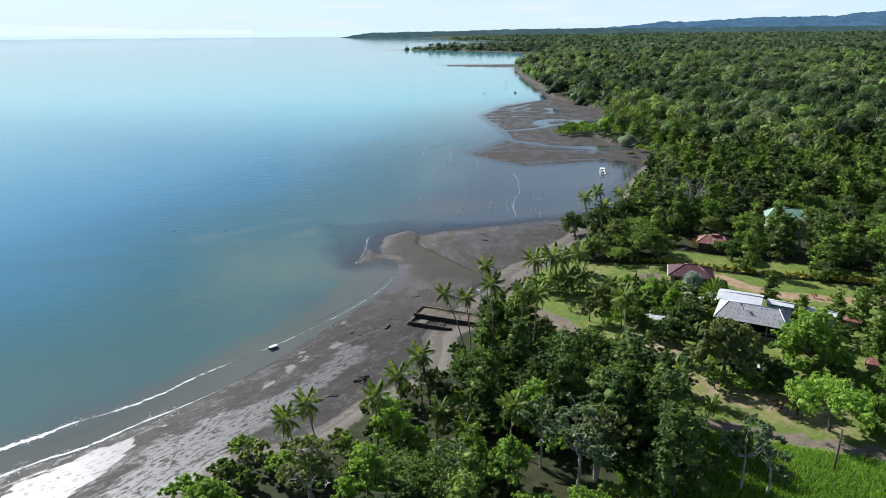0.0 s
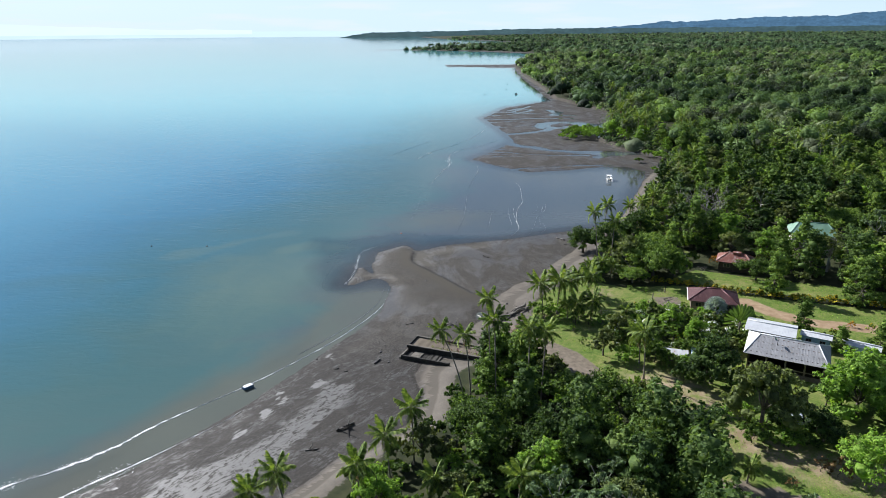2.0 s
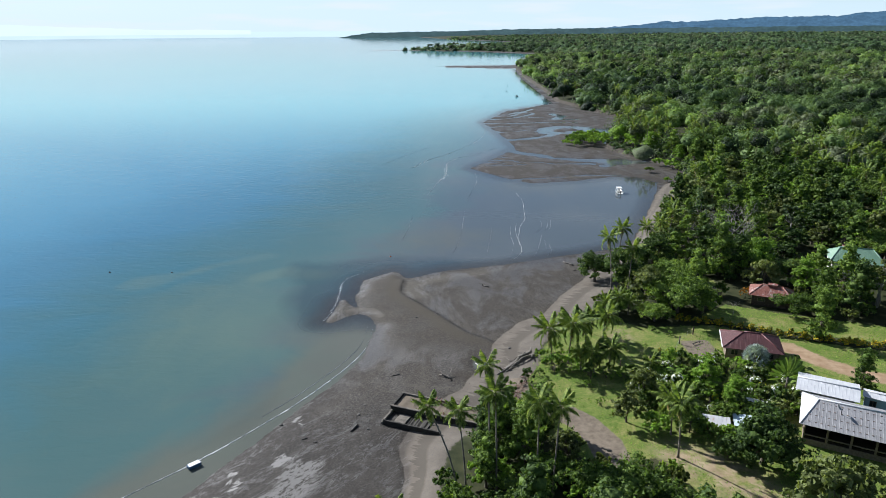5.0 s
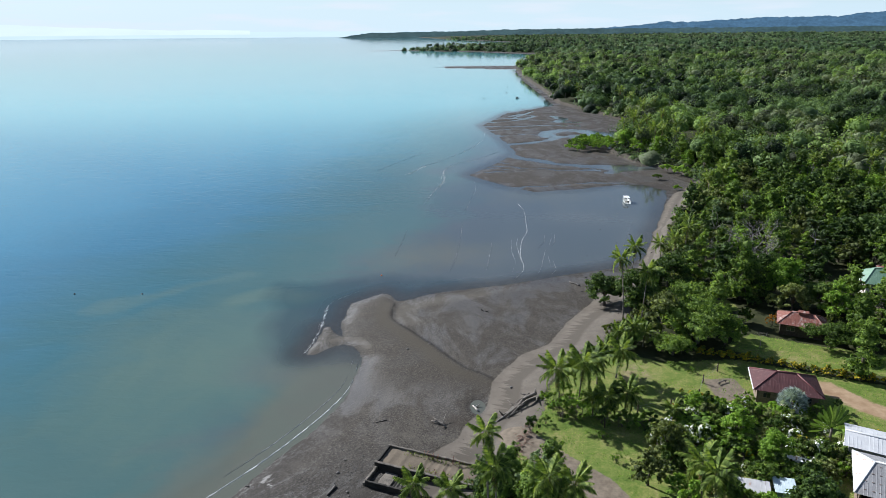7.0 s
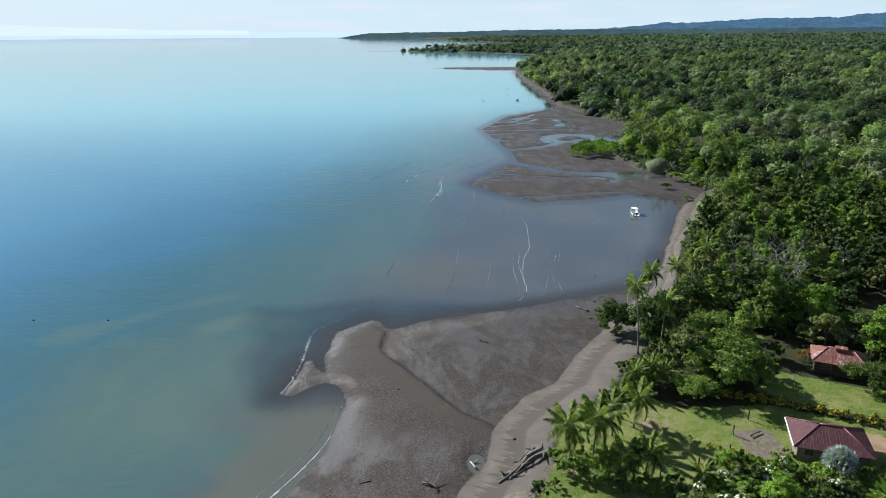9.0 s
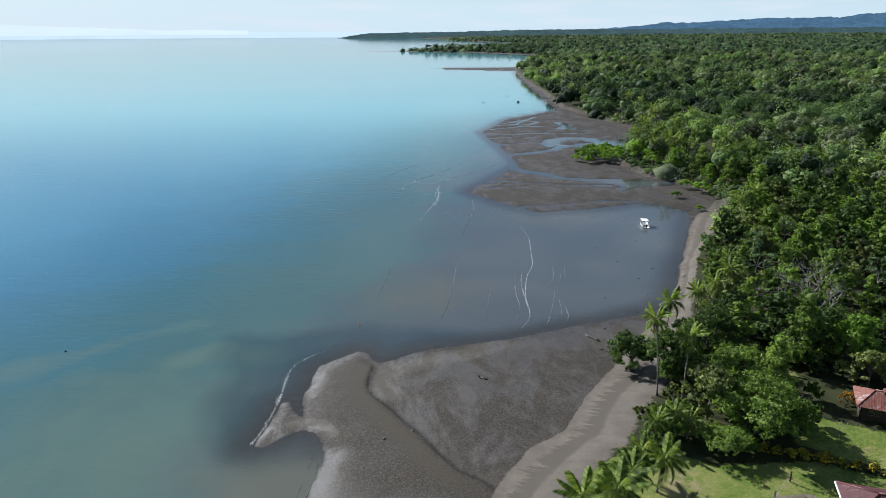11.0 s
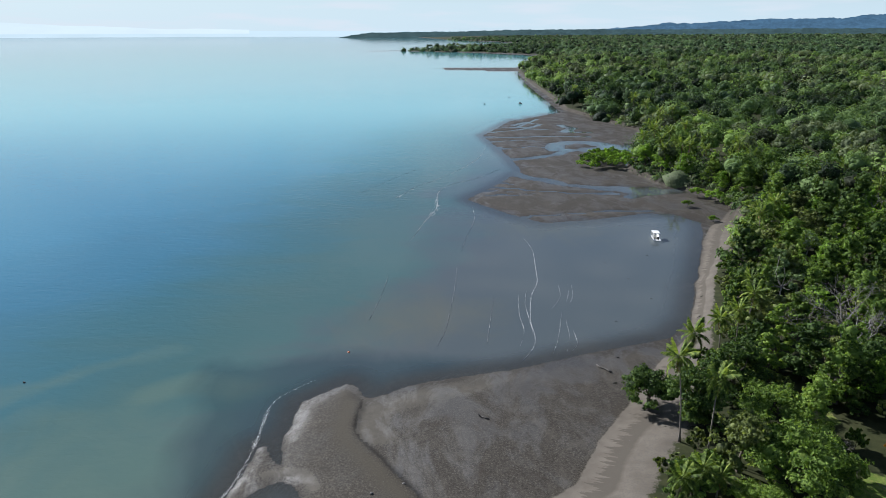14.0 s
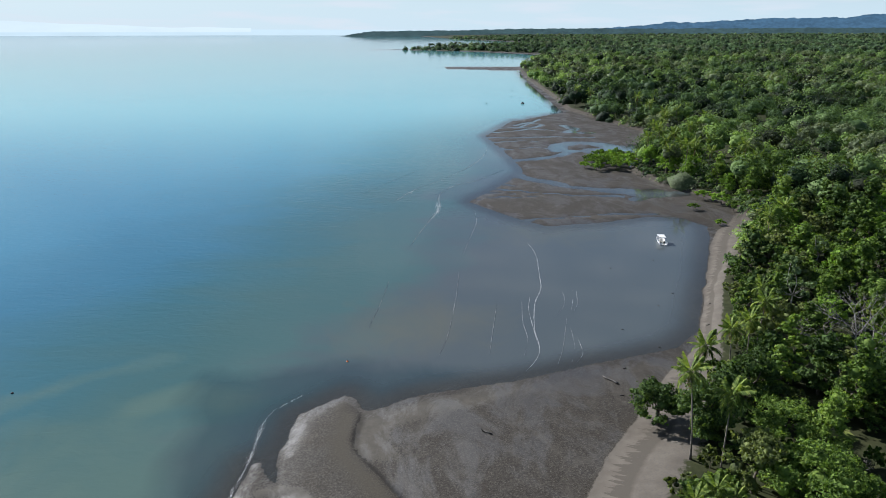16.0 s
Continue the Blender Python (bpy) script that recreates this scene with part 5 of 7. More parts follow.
plant("scrub", [(-29.5, 72, 0.6), (-33, 63, 0.85), (-0.4, 75.5, 0.95), (-5.8, 67.5, 0.95), (-24, 68, 0.7), (31, 142, 0.95), (30.5, 141, 0.8), (-9, 72, 0.8), (-12, 68, 0.8), (6, 73, 0.9), (3, 58, 0.9), (-8, 59, 0.9),
                (12, 58, 0.9), (8, 70, 0.8), (14, 66, 0.8), (22, 72, 0.7), (-3, 80, 0.7), (3.5, 79, 0.7), (-1, 92, 0.7), (3, 96, 0.8), (6, 91, 0.9), (10, 95, 0.9), (13, 92, 0.8), (20, 92, 0.8), (21.5, 87, 0.7), (37.5, 93, 0.6), (31, 98, 0.6), (38.5, 82, 0.6), (38.6, 85.2, 0.5), (42.5, 86.4, 0.45), (52, 83, 0.7), (45, 79.5, 0.6), (58, 94, 0.7), (61, 97, 0.6), (55.5, 92, 0.6), (41, 141, 0.9), (46, 140, 0.8), (38, 137.5, 0.7), (18, 62, 0.7), (29, 104, 0.75), (25, 104.5, 0.7), (39.5, 106, 0.62), (34.5, 106.5, 0.6), (49, 124.5, 0.45), (93, 266, 0.9), (96, 258, 0.8), (52, 113, 0.3), (46.7, 105.4, 0.35), (30.6, 102.4, 0.6), (33.2, 101.6, 0.55), (36.6, 101.8, 0.6), (28.2, 106.6, 0.7), (33.8, 87.2, 0.7), (37.2, 86.6, 0.65), (33.2, 82.6, 0.7), (36.6, 81.4, 0.65), (47.2, 90.2, 0.8), (51.6, 90.8, 0.8), (53, 86.4, 0.8)])
# dark scrub standing in for tree shade between the wood and the tall grass
for x, y, s_ in [(16.5, 71.1, 0.60), (20.4, 70.2, 0.67), (24.3, 69.4, 0.74), (15.1, 64.6, 0.60), (19.6, 64.4, 0.67), (24.0, 64.1, 0.74), (18.1, 67.6, 0.60), (22.0, 66.3, 0.67)]:
    put(MODELS["scrub"][2], x, y, s_, rng.uniform(0, 6.28))
plant("mangrove", [(82, 268, 0.62), (82.8, 252.3, 0.55), (66, 329, 0.8), (69.5, 325, 1.0), (73, 329, 1.15), (70, 334, 1.1), (76.5, 325, 1.05), (79, 331, 1.25), (75, 336, 1.25), (82.5, 328, 1.1), (84, 335, 1.25), (79.5, 340, 1.3),
                   (71, 340, 1.1), (86, 341, 1.2), (76, 345, 1.2), (83, 347, 1.25), (89, 333, 1.0), (93, 274, 1.1), (90, 280, 0.9)])


def in_view(x, y):
    """The wedge of land that the walk looks over."""
    return x < 0.72 * y + 14


# forest trees, on a jittered grid, leaving out the clearings
cell, count = 6.0, 0
gx, gy = np.meshgrid(np.arange(-40, 200, cell), np.arange(50, 262, cell))
gx, gy = gx.ravel() + rng.uniform(-2.2, 2.2, gx.size), gy.ravel() + rng.uniform(-2.2, 2.2, gx.size)
dv_, _, _ = masks(gx, gy)
open_ = np.maximum.reduce([sd_poly(gx, gy, LAWN), sd_poly(gx, gy, LAWN_BACK), sd_poly(gx, gy, GLADE)])
ok = (dv_ > np.where(gy < 100, 8.0, np.where((gy > 138) & (gy < 262), 4.0, 1.2))) & (np.hypot(gx - 35, gy - 151) > 6.5) & (open_ < -1.0) & in_view(gx, gy) & (gx > -40) & ~((gy < 68) & (gx > 14)) & (dist_line(gx, gy, DRIVE) > 3.5) & (np.hypot(gx - 83, gy - 155) > 9) & (np.hypot(gx - 60, gy - 143) > 7.5)
kinds = ["tall", "dark", "mango", "bright", "olive", "broad", "pale", "scrub"]
weight = np.array([0.26, 0.18, 0.13, 0.15, 0.14, 0.06, 0.04, 0.04])
for x, y, e in zip(gx[ok], gy[ok], dv_[ok]):
    if any((x - a) ** 2 + (y - b) ** 2 < r * r for a, b, r in placed):
        continue
    if count >= 330:
        break
    k = "scrub" if e < 4.5 and rng.uniform() < 0.6 else kinds[rng.choice(len(kinds), p=weight)]
    if y < 108 and rng.uniform() < 0.45:
        k = ("bright", "pale", "olive", "bright")[rng.randint(4)]
    pool_ = GROVE[k] if k in GROVE and y > 160 else MODELS[k]
    src = pool_[rng.randint(len(pool_))]
    s = rng.uniform(0.7, 1.05) * (0.8 if y < 110 else 1.0)
    put(src, x, y, s, rng.uniform(0, 6.28), sz=s * rng.uniform(0.85, 1.1))
    count += 1
# undergrowth that closes the forest's edge and floor
UNDER = [make_tree("wide", 2.6, 2.4, 1.5, 640, 0.34, 0.21, m_, BARK, 120 + k, w_ + " undergrowth bush on the forest floor", "bush", 0.06, 6) for k, (m_, w_) in enumerate(((LEAF_MID, "leafy green"), (LEAF_DARK, "dark green"), (LEAF_OLIVE, "olive green")))]
ux, uy = np.meshgrid(np.arange(-40, 130, 4.4), np.arange(52, 216, 4.4))
ux, uy = ux.ravel() + rng.uniform(-1.8, 1.8, ux.size), uy.ravel() + rng.uniform(-1.8, 1.8, uy.size)
du, _, _ = masks(ux, uy)
open_u = np.maximum.reduce([sd_poly(ux, uy, LAWN), sd_poly(ux, uy, LAWN_BACK), sd_poly(ux, uy, GLADE)])
ok = (du > 0.8) & (open_u < 0.3) & in_view(ux, uy) & ((du < 9) | (open_u > -9)) & ~((uy < 68) & (ux > 14)) & (dist_line(ux, uy, DRIVE) > 3.2) & (dist_line(ux, uy, ROAD) > 2.5) & (np.hypot(ux - 83, uy - 155) > 8.5) & (np.hypot(ux - 60, uy - 143) > 6.0) & (dist_line(ux, uy, [(41, 136.6), (53.6, 131.1), (63, 126.4), (88, 115.5)]) > 3.2) & (np.hypot(ux - 41, uy - 137.5) > 4.5) & ~((ux < 2) & (uy > 99) & (uy < 122))
n_under = 0
for x, y in zip(ux[ok], uy[ok]):
    if n_under < 430:
        put(UNDER[rng.randint(3)], x, y, rng.uniform(0.55, 1.0), rng.uniform(0, 6.28), sz=rng.uniform(0.7, 1.25))
        n_under += 1
MODELS["under"] = UNDER


# coconut palms: x, y of the foot, height, lean, bearing of the lean, size
def palm_rows(rows, label):
    for k, (x, y, H, lean, bearing, size) in enumerate(rows):
        p = make_palm(H, lean, bearing, 200 + k + int(x * 3), label, 19, size)
        p.matrix_world = Matrix.Translation((x, y, ground_at(x, y)))
        p["group"] = "coconut palms"


palm_rows([(-0.6, 94.3, 11.2, 3.2, 180, 0.64), (0.3, 94.7, 10.2, 0.9, 170, 0.64), (3.2, 97, 14.4, 0.6, 200, 0.66), (3.6, 94.4, 12.4, 0.4, 200, 0.75), (8, 94.6, 10.6, 0.6, 80, 0.78), (9.6, 93.5, 10.2, 1.2, 60, 0.75)],
          "slender coconut palm leaning over the beach")
palm_rows([(25.6, 99, 7.9, 1.3, 230, 0.9), (24, 77, 5.3, 1.1, 40, 0.95), (-7.6, 81.6, 6.9, 1.2, 100, 0.85), (-10.2, 77.2, 7.0, 0.5, 180, 0.8), (-13.2, 72.8, 7.3, 0.9, 260, 0.75), (-20.5, 72, 6.1, 1.5, 140, 0.81), (-23, 71.5, 5.1, 1, 200, 0.77), (2.6, 70.5, 6.1, 0.4, 0, 0.81)],
          "coconut palm with arching green fronds")
palm_rows([(15.9, 123.7, 5.8, 0.6, 200, 1.08), (18.4, 123.5, 6.5, 0.4, 20, 1.1), (22.6, 129.5, 4.1, 0.4, 200, 0.98), (25.8, 131, 4.2, 0.5, 20, 0.98), (21.5, 120.6, 3.3, 0.3, 200, 0.9), (23.8, 121, 3.4, 0.3, 20, 0.92), (19.8, 121.5, 2.7, 0.2, 90, 0.66), (24.6, 133.5, 3.5, 0.3, 60, 0.76)],
          "coconut palm on the lawn by the beach")
palm_rows([(33.1, 151, 10.9, 1.4, 120, 0.85), (36.5, 158.6, 10.7, 0.9, 40, 0.85), (35.2, 147.8, 9.5, 1.6, 60, 0.87), (54, 177, 8.7, 0.5, 0, 0.83), (50, 172, 7.8, 0.5, 90, 0.78), (47, 171, 7.3, 0.6, 200, 0.78), (58, 184, 8.2, 0.5, 200, 0.78), (70, 211, 8.7, 0.4, 0, 0.83), (86, 230, 9.7, 0.5, 0, 0.92), (79, 222, 9.2, 0.6, 90, 0.83)],
          "tall coconut palm rising from the trees at the beach")
palm_rows([(26.6, 103.8, 5.2, 0.5, 200, 0.95), (28.7, 118, 2.6, 0.2, 0, 0.6), (31, 141, 3.4, 0.4, 0, 0.75), (28.5, 140, 3.0, 0.3, 0, 0.7), (33, 140.5, 2.6, 0.2, 0, 0.65), (-6, 74, 3.5, 0.4, 0, 0.75), (-3, 71, 3.2, 0.3, 0, 0.7), (1, 78, 3.4, 0.3, 60, 0.75), (50, 60.5, 3.6, 0.5, 0, 0.9), (29, 75.3, 2.0, 0.2, 0, 0.6)],
          "young palm with long low fronds")
palm_rows([(96, 305, 10, 0.6, 0, 1.0), (101, 300, 9.5, 0.8, 200, 1.0), (92, 318, 10.5, 0.6, 90, 1.0), (105, 312, 11, 0.5, 30, 1.0), (90, 308, 9, 0.9, 180, 1.0), (111, 302, 10, 0.5, 0, 1.0), (99, 330, 11, 0.4, 0, 1.0), (98, 345, 11, 0.7, 0, 1.0), (104, 355, 11, 0.6, 90, 1.0), (115, 380, 11, 0.7, 180, 1.05), (122, 400, 11, 0.6, 180, 1.05)],
          "tall coconut palm at the edge of the mudflat")


# palms and bare trees that stand out over the farther forest
FAR_PALMS = [make_palm(H_, 0.6, 40 * k, 700 + k, "tall coconut palm over the forest behind the mudflat", 15, 1.05) for k, H_ in enumerate((9.5, 11, 12))]
px_, py_ = rng.uniform(80, 330, 900), rng.uniform(185, 520, 900)
pd_, _, _ = masks(px_, py_)
n_palm = n_bare = 0
for x, y, e in zip(px_, py_, pd_):
    if in_view(x, y) and 3 < e < 26 and y > 285 and n_palm < 42:
        put(FAR_PALMS[n_palm % 3], x, y, rng.uniform(0.85, 1.1), rng.uniform(0, 6.28))["group"] = "coconut palms"
        n_palm += 1
    elif in_view(x, y) and e > 12 and n_bare < 14 and y > 190:
        put(MODELS["bare"][n_bare % 2], x, y, rng.uniform(0.95, 1.3), rng.uniform(0, 6.28))
        n_bare += 1
    elif in_view(x, y) and e > 20 and n_palm < 56 and y < 285:
        put(FAR_PALMS[n_palm % 3], x, y, rng.uniform(0.85, 1.0), rng.uniform(0, 6.28))["group"] = "coconut palms"
        n_palm += 1
for src in FAR_PALMS:
    drop_source(src)


# distant forest: crowns of ever larger leaf clumps, joined
def far_band(name, y0, y1, cell_, n_leaf, L, Rm, Hm, mat, seed, label, share=1.0, x_hi=0.74, d_max=1e9):
    rr = np.random.RandomState(seed)
    ax, ay = np.meshgrid(np.arange(-120, y1 * x_hi + 40, cell_), np.arange(y0, y1, cell_))
    ax, ay = ax.ravel() + rr.uniform(-0.42, 0.42, ax.size) * cell_, ay.ravel() + rr.uniform(-0.42, 0.42, ay.size) * cell_
    d, _, _ = masks(ax, ay)
    patch = 1.25 * vnoise(ax, ay, 70 + cell_ * 5, 77, 3) + rr.uniform(-0.34, 0.34, ax.size)
    lo, hi = share
    keep = (d > min(Rm * 0.2, 0.9) - (1.4 if d_max < 50 else 0)) & (d < d_max) & (ax < x_hi * ay + 30) & (patch >= lo) & (patch < hi)
    ax, ay = ax[keep], ay[keep]
    az = height(ax, ay)
    m = len(ax)
    R = Rm * (0.45 + 1.15 * rr.uniform(0, 1, m) ** 2)
    Hc = Hm * rr.uniform(0.5, 1.15, m) * (1 + 0.3 * vnoise(ax, ay, 35, 61, 2)) * (0.75 + 0.25 * smooth(0, 25, d[keep]))
    k = np.repeat(np.arange(m), n_leaf)
    dd = rr.normal(size=(len(k), 3))
    dd[:, 2] = np.abs(dd[:, 2]) * 1.1 - 0.35
    dd /= np.linalg.norm(dd, axis=1, keepdims=True)
    lump = 0.80 + 0.26 * np.sin(dd[:, 0] * 6 + k) * np.cos(dd[:, 1] * 6 + 2 * k) + 0.13 * np.sin(dd[:, 0] * 13 + 3 * k) * np.sin(dd[:, 1] * 12 + dd[:, 2] * 11 + k)
    p = np.stack([ax[k] + dd[:, 0] * R[k] * lump, ay[k] + dd[:, 1] * R[k] * lump, az[k] + Hc[k] - R[k] * 0.8 + dd[:, 2] * R[k] * 0.8 * lump], 1)
    v, q = leaf_sprays(p, dd * 1.3 + rr.normal(size=dd.shape) * 0.3 + np.array([0, 0, 0.2]), L, L * 0.62, rr)
    lvl = 2 if y1 < 600 and d_max > 50 else 1
    # each crown is a cluster of packed domes under its leaves
    near = (5 if y1 < 600 else 3) if y1 < 1200 and d_max > 50 else 1
    a_ = rr.uniform(0, 6.28, (near, m))
    spread = 0.0 if near == 1 else 0.5
    pts = np.concatenate([np.stack([ax + R * spread * np.cos(a_[j] + 1.3 * j), ay + R * spread * np.sin(a_[j] + 1.3 * j), az + Hc - R * (0.8 + (0.0 if near == 1 else 0.12 * (j % 3)))], 1) for j in range(near)])
    rad_ = np.concatenate([R * ((0.45 if d_max < 50 else 0.62) if near == 1 else rr.uniform(0.30, 0.46, m)) for j in range(near)])
    v2, q2 = clump_masses(pts, rad_, 0.85, 1 if near > 1 else lvl, rr, 0.12)
    tone = rr.uniform(-0.42, 0.50, m)
    tone2 = np.repeat(np.tile(tone, near) + rr.uniform(-0.1, 0.1, near * m), len(v2) // (near * m)) if m else np.zeros(0)
    v, _, q = join([(v, None, q), (v2, None, q2)])
    me_ = np_mesh(name, v, None, q, mat, flat=False)
    add_attr(me_, "tone", np.concatenate([np.repeat(tone[k], 3), tone2]))
    ob = new(name, me_)
    return tagged(ob, label, "forest", kind="stuff")


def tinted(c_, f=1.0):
    """Far leaf colour scaled by f, a touch bluer for distance haze."""
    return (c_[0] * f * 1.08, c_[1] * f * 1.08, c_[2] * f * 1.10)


# Both far sets carry distance haze in the colour: greyer, bluer greens.
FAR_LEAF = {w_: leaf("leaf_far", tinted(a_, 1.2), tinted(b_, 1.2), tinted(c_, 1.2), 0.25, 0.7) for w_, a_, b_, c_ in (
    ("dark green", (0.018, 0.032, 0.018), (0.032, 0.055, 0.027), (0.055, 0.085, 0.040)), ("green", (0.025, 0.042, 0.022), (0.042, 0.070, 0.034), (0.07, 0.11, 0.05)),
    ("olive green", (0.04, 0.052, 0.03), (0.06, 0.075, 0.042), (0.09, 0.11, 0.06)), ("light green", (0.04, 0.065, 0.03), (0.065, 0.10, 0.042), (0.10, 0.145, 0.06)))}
FAR_MID = {w_: leaf("leaf_midfar", tinted(a_), tinted(b_), tinted(c_), 0.32, 0.6) for w_, a_, b_, c_ in (
    ("dark green", (0.014, 0.028, 0.012), (0.029, 0.052, 0.021), (0.062, 0.100, 0.038)), ("green", (0.022, 0.042, 0.016), (0.050, 0.086, 0.030), (0.105, 0.156, 0.052)),
    ("olive green", (0.040, 0.052, 0.026), (0.072, 0.092, 0.044), (0.125, 0.150, 0.078)), ("light green", (0.045, 0.082, 0.02), (0.084, 0.142, 0.034), (0.145, 0.21, 0.055)))}
splits = [((-9, -0.28), LEAF_DARK, "dark green"), ((-0.28, 0.22), LEAF_MID, "green"), ((0.22, 0.5), LEAF_OLIVE, "olive green"), ((0.5, 9), LEAF_BRIGHT, "light green")]
for sh, mt, word in splits:
    far_band("far_forest", 254, 480, 10.2, 520, 0.44, 7.4, 13.5, FAR_MID[word], 301, word + " rainforest crowns behind the shore", sh)
    far_band("far_forest", 480, 1100, 13.0, 130, 0.88, 8.8, 15, FAR_MID[word], 302, word + " rainforest canopy in the distance", sh)
    far_band("shore_bushes", 216, 480, 3.0, 110, 0.36, 2.3, 3.2, FAR_MID[word], 305, word + " bushes along the edge of the forest", sh, d_max=6)
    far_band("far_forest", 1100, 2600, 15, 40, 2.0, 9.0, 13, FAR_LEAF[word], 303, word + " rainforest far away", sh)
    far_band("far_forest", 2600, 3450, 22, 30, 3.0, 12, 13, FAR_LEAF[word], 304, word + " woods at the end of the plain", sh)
for group_ in [*MODELS.values(), *GROVE.values()]:
    for src in group_:
        drop_source(src)


# ---- buildings ----
def slope(parent, at, mat, L, W, rise, inset, n_sheets, thick=0.04, rib=0.016, label=""):
    """One roof slope as overlapping sheets: eave along +x from 0 to L at z 0, climbing along +y over W and up by rise, cut by hips."""
    V = math.hypot(W, rise)
    cy, cz = W / V, rise / V
    for k in range(n_sheets):
        u0, u1 = L * k / n_sheets, L * (k + 1) / n_sheets + 0.02

        def top(u):
            return V if inset < 0.01 else max(0.02, min(V, V * u / inset, V * (L - u) / inset))
        us = sorted({u0, u1} | {q for q in (inset, L - inset) if u0 < q < u1})
        ring = [(u0, -0.12), (u1, -0.12)] + [(u, top(min(u, L))) for u in reversed(us)]
        bm = bmesh.new()
        lift = 0.006 * (k % 2)
        lo = [bm.verts.new((u, v * cy - cz * (lift), v * cz + cy * lift)) for u, v in ring]
        hi = [bm.verts.new((u, v * cy - cz * (thick + lift), v * cz + cy * (thick + lift))) for u, v in ring]
        bm.faces.new(lo[::-1])
        bm.faces.new(hi)
        m = len(ring)
        for j in range(m):
            bm.faces.new((lo[j], lo[(j + 1) % m], hi[(j + 1) % m], hi[j]))
        for q in (0.02, 0.5):
            ur = u0 + (u1 - u0) * q
            t = top(ur)
            a = [bm.verts.new((ur + du, v * cy - cz * (thick + lift + dh), v * cz + cy * (thick + lift + dh))) for v in (-0.12, t) for du, dh in ((-0.05, 0), (0, rib), (0.05, 0))]
            bm.faces.new((a[0], a[1], a[4], a[3]))
            bm.faces.new((a[1], a[2], a[5], a[4]))
        part("sheet", bm, mat, parent, label).matrix_local = at


def cap_piece(a, b, r=0.13):
    return tube([a, (Vector(a) + Vector(b)) / 2, b], [r, r, r], 6, 1)


def pierced(length, z0, z1, th, holes):
    """A wall of that length in one skin, with openings through it."""
    us = sorted({0.0, length, *(q for o_ in holes for q in o_[:2])})
    zs = sorted({z0, z1, *(q for o_ in holes for q in o_[2:])})
    bm = bmesh.new()
    grid = {(i, j): bm.verts.new((u, 0, z)) for i, u in enumerate(us) for j, z in enumerate(zs)}
    for i in range(len(us) - 1):
        for j in range(len(zs) - 1):
            um, zm = (us[i] + us[i + 1]) / 2, (zs[j] + zs[j + 1]) / 2
            if not any(a < um < b and c_ < zm < d for a, b, c_, d in holes):
                bm.faces.new((grid[i, j], grid[i + 1, j], grid[i + 1, j + 1], grid[i, j + 1]))
    ext = bmesh.ops.extrude_face_region(bm, geom=bm.faces[:])
    for v in ext["geom"]:
        if isinstance(v, bmesh.types.BMVert):
            v.co.y += th
    bmesh.ops.delete(bm, geom=[v for v in bm.verts if not v.link_faces], context="VERTS")
    bmesh.ops.recalc_face_normals(bm, faces=bm.faces[:])
    return bm


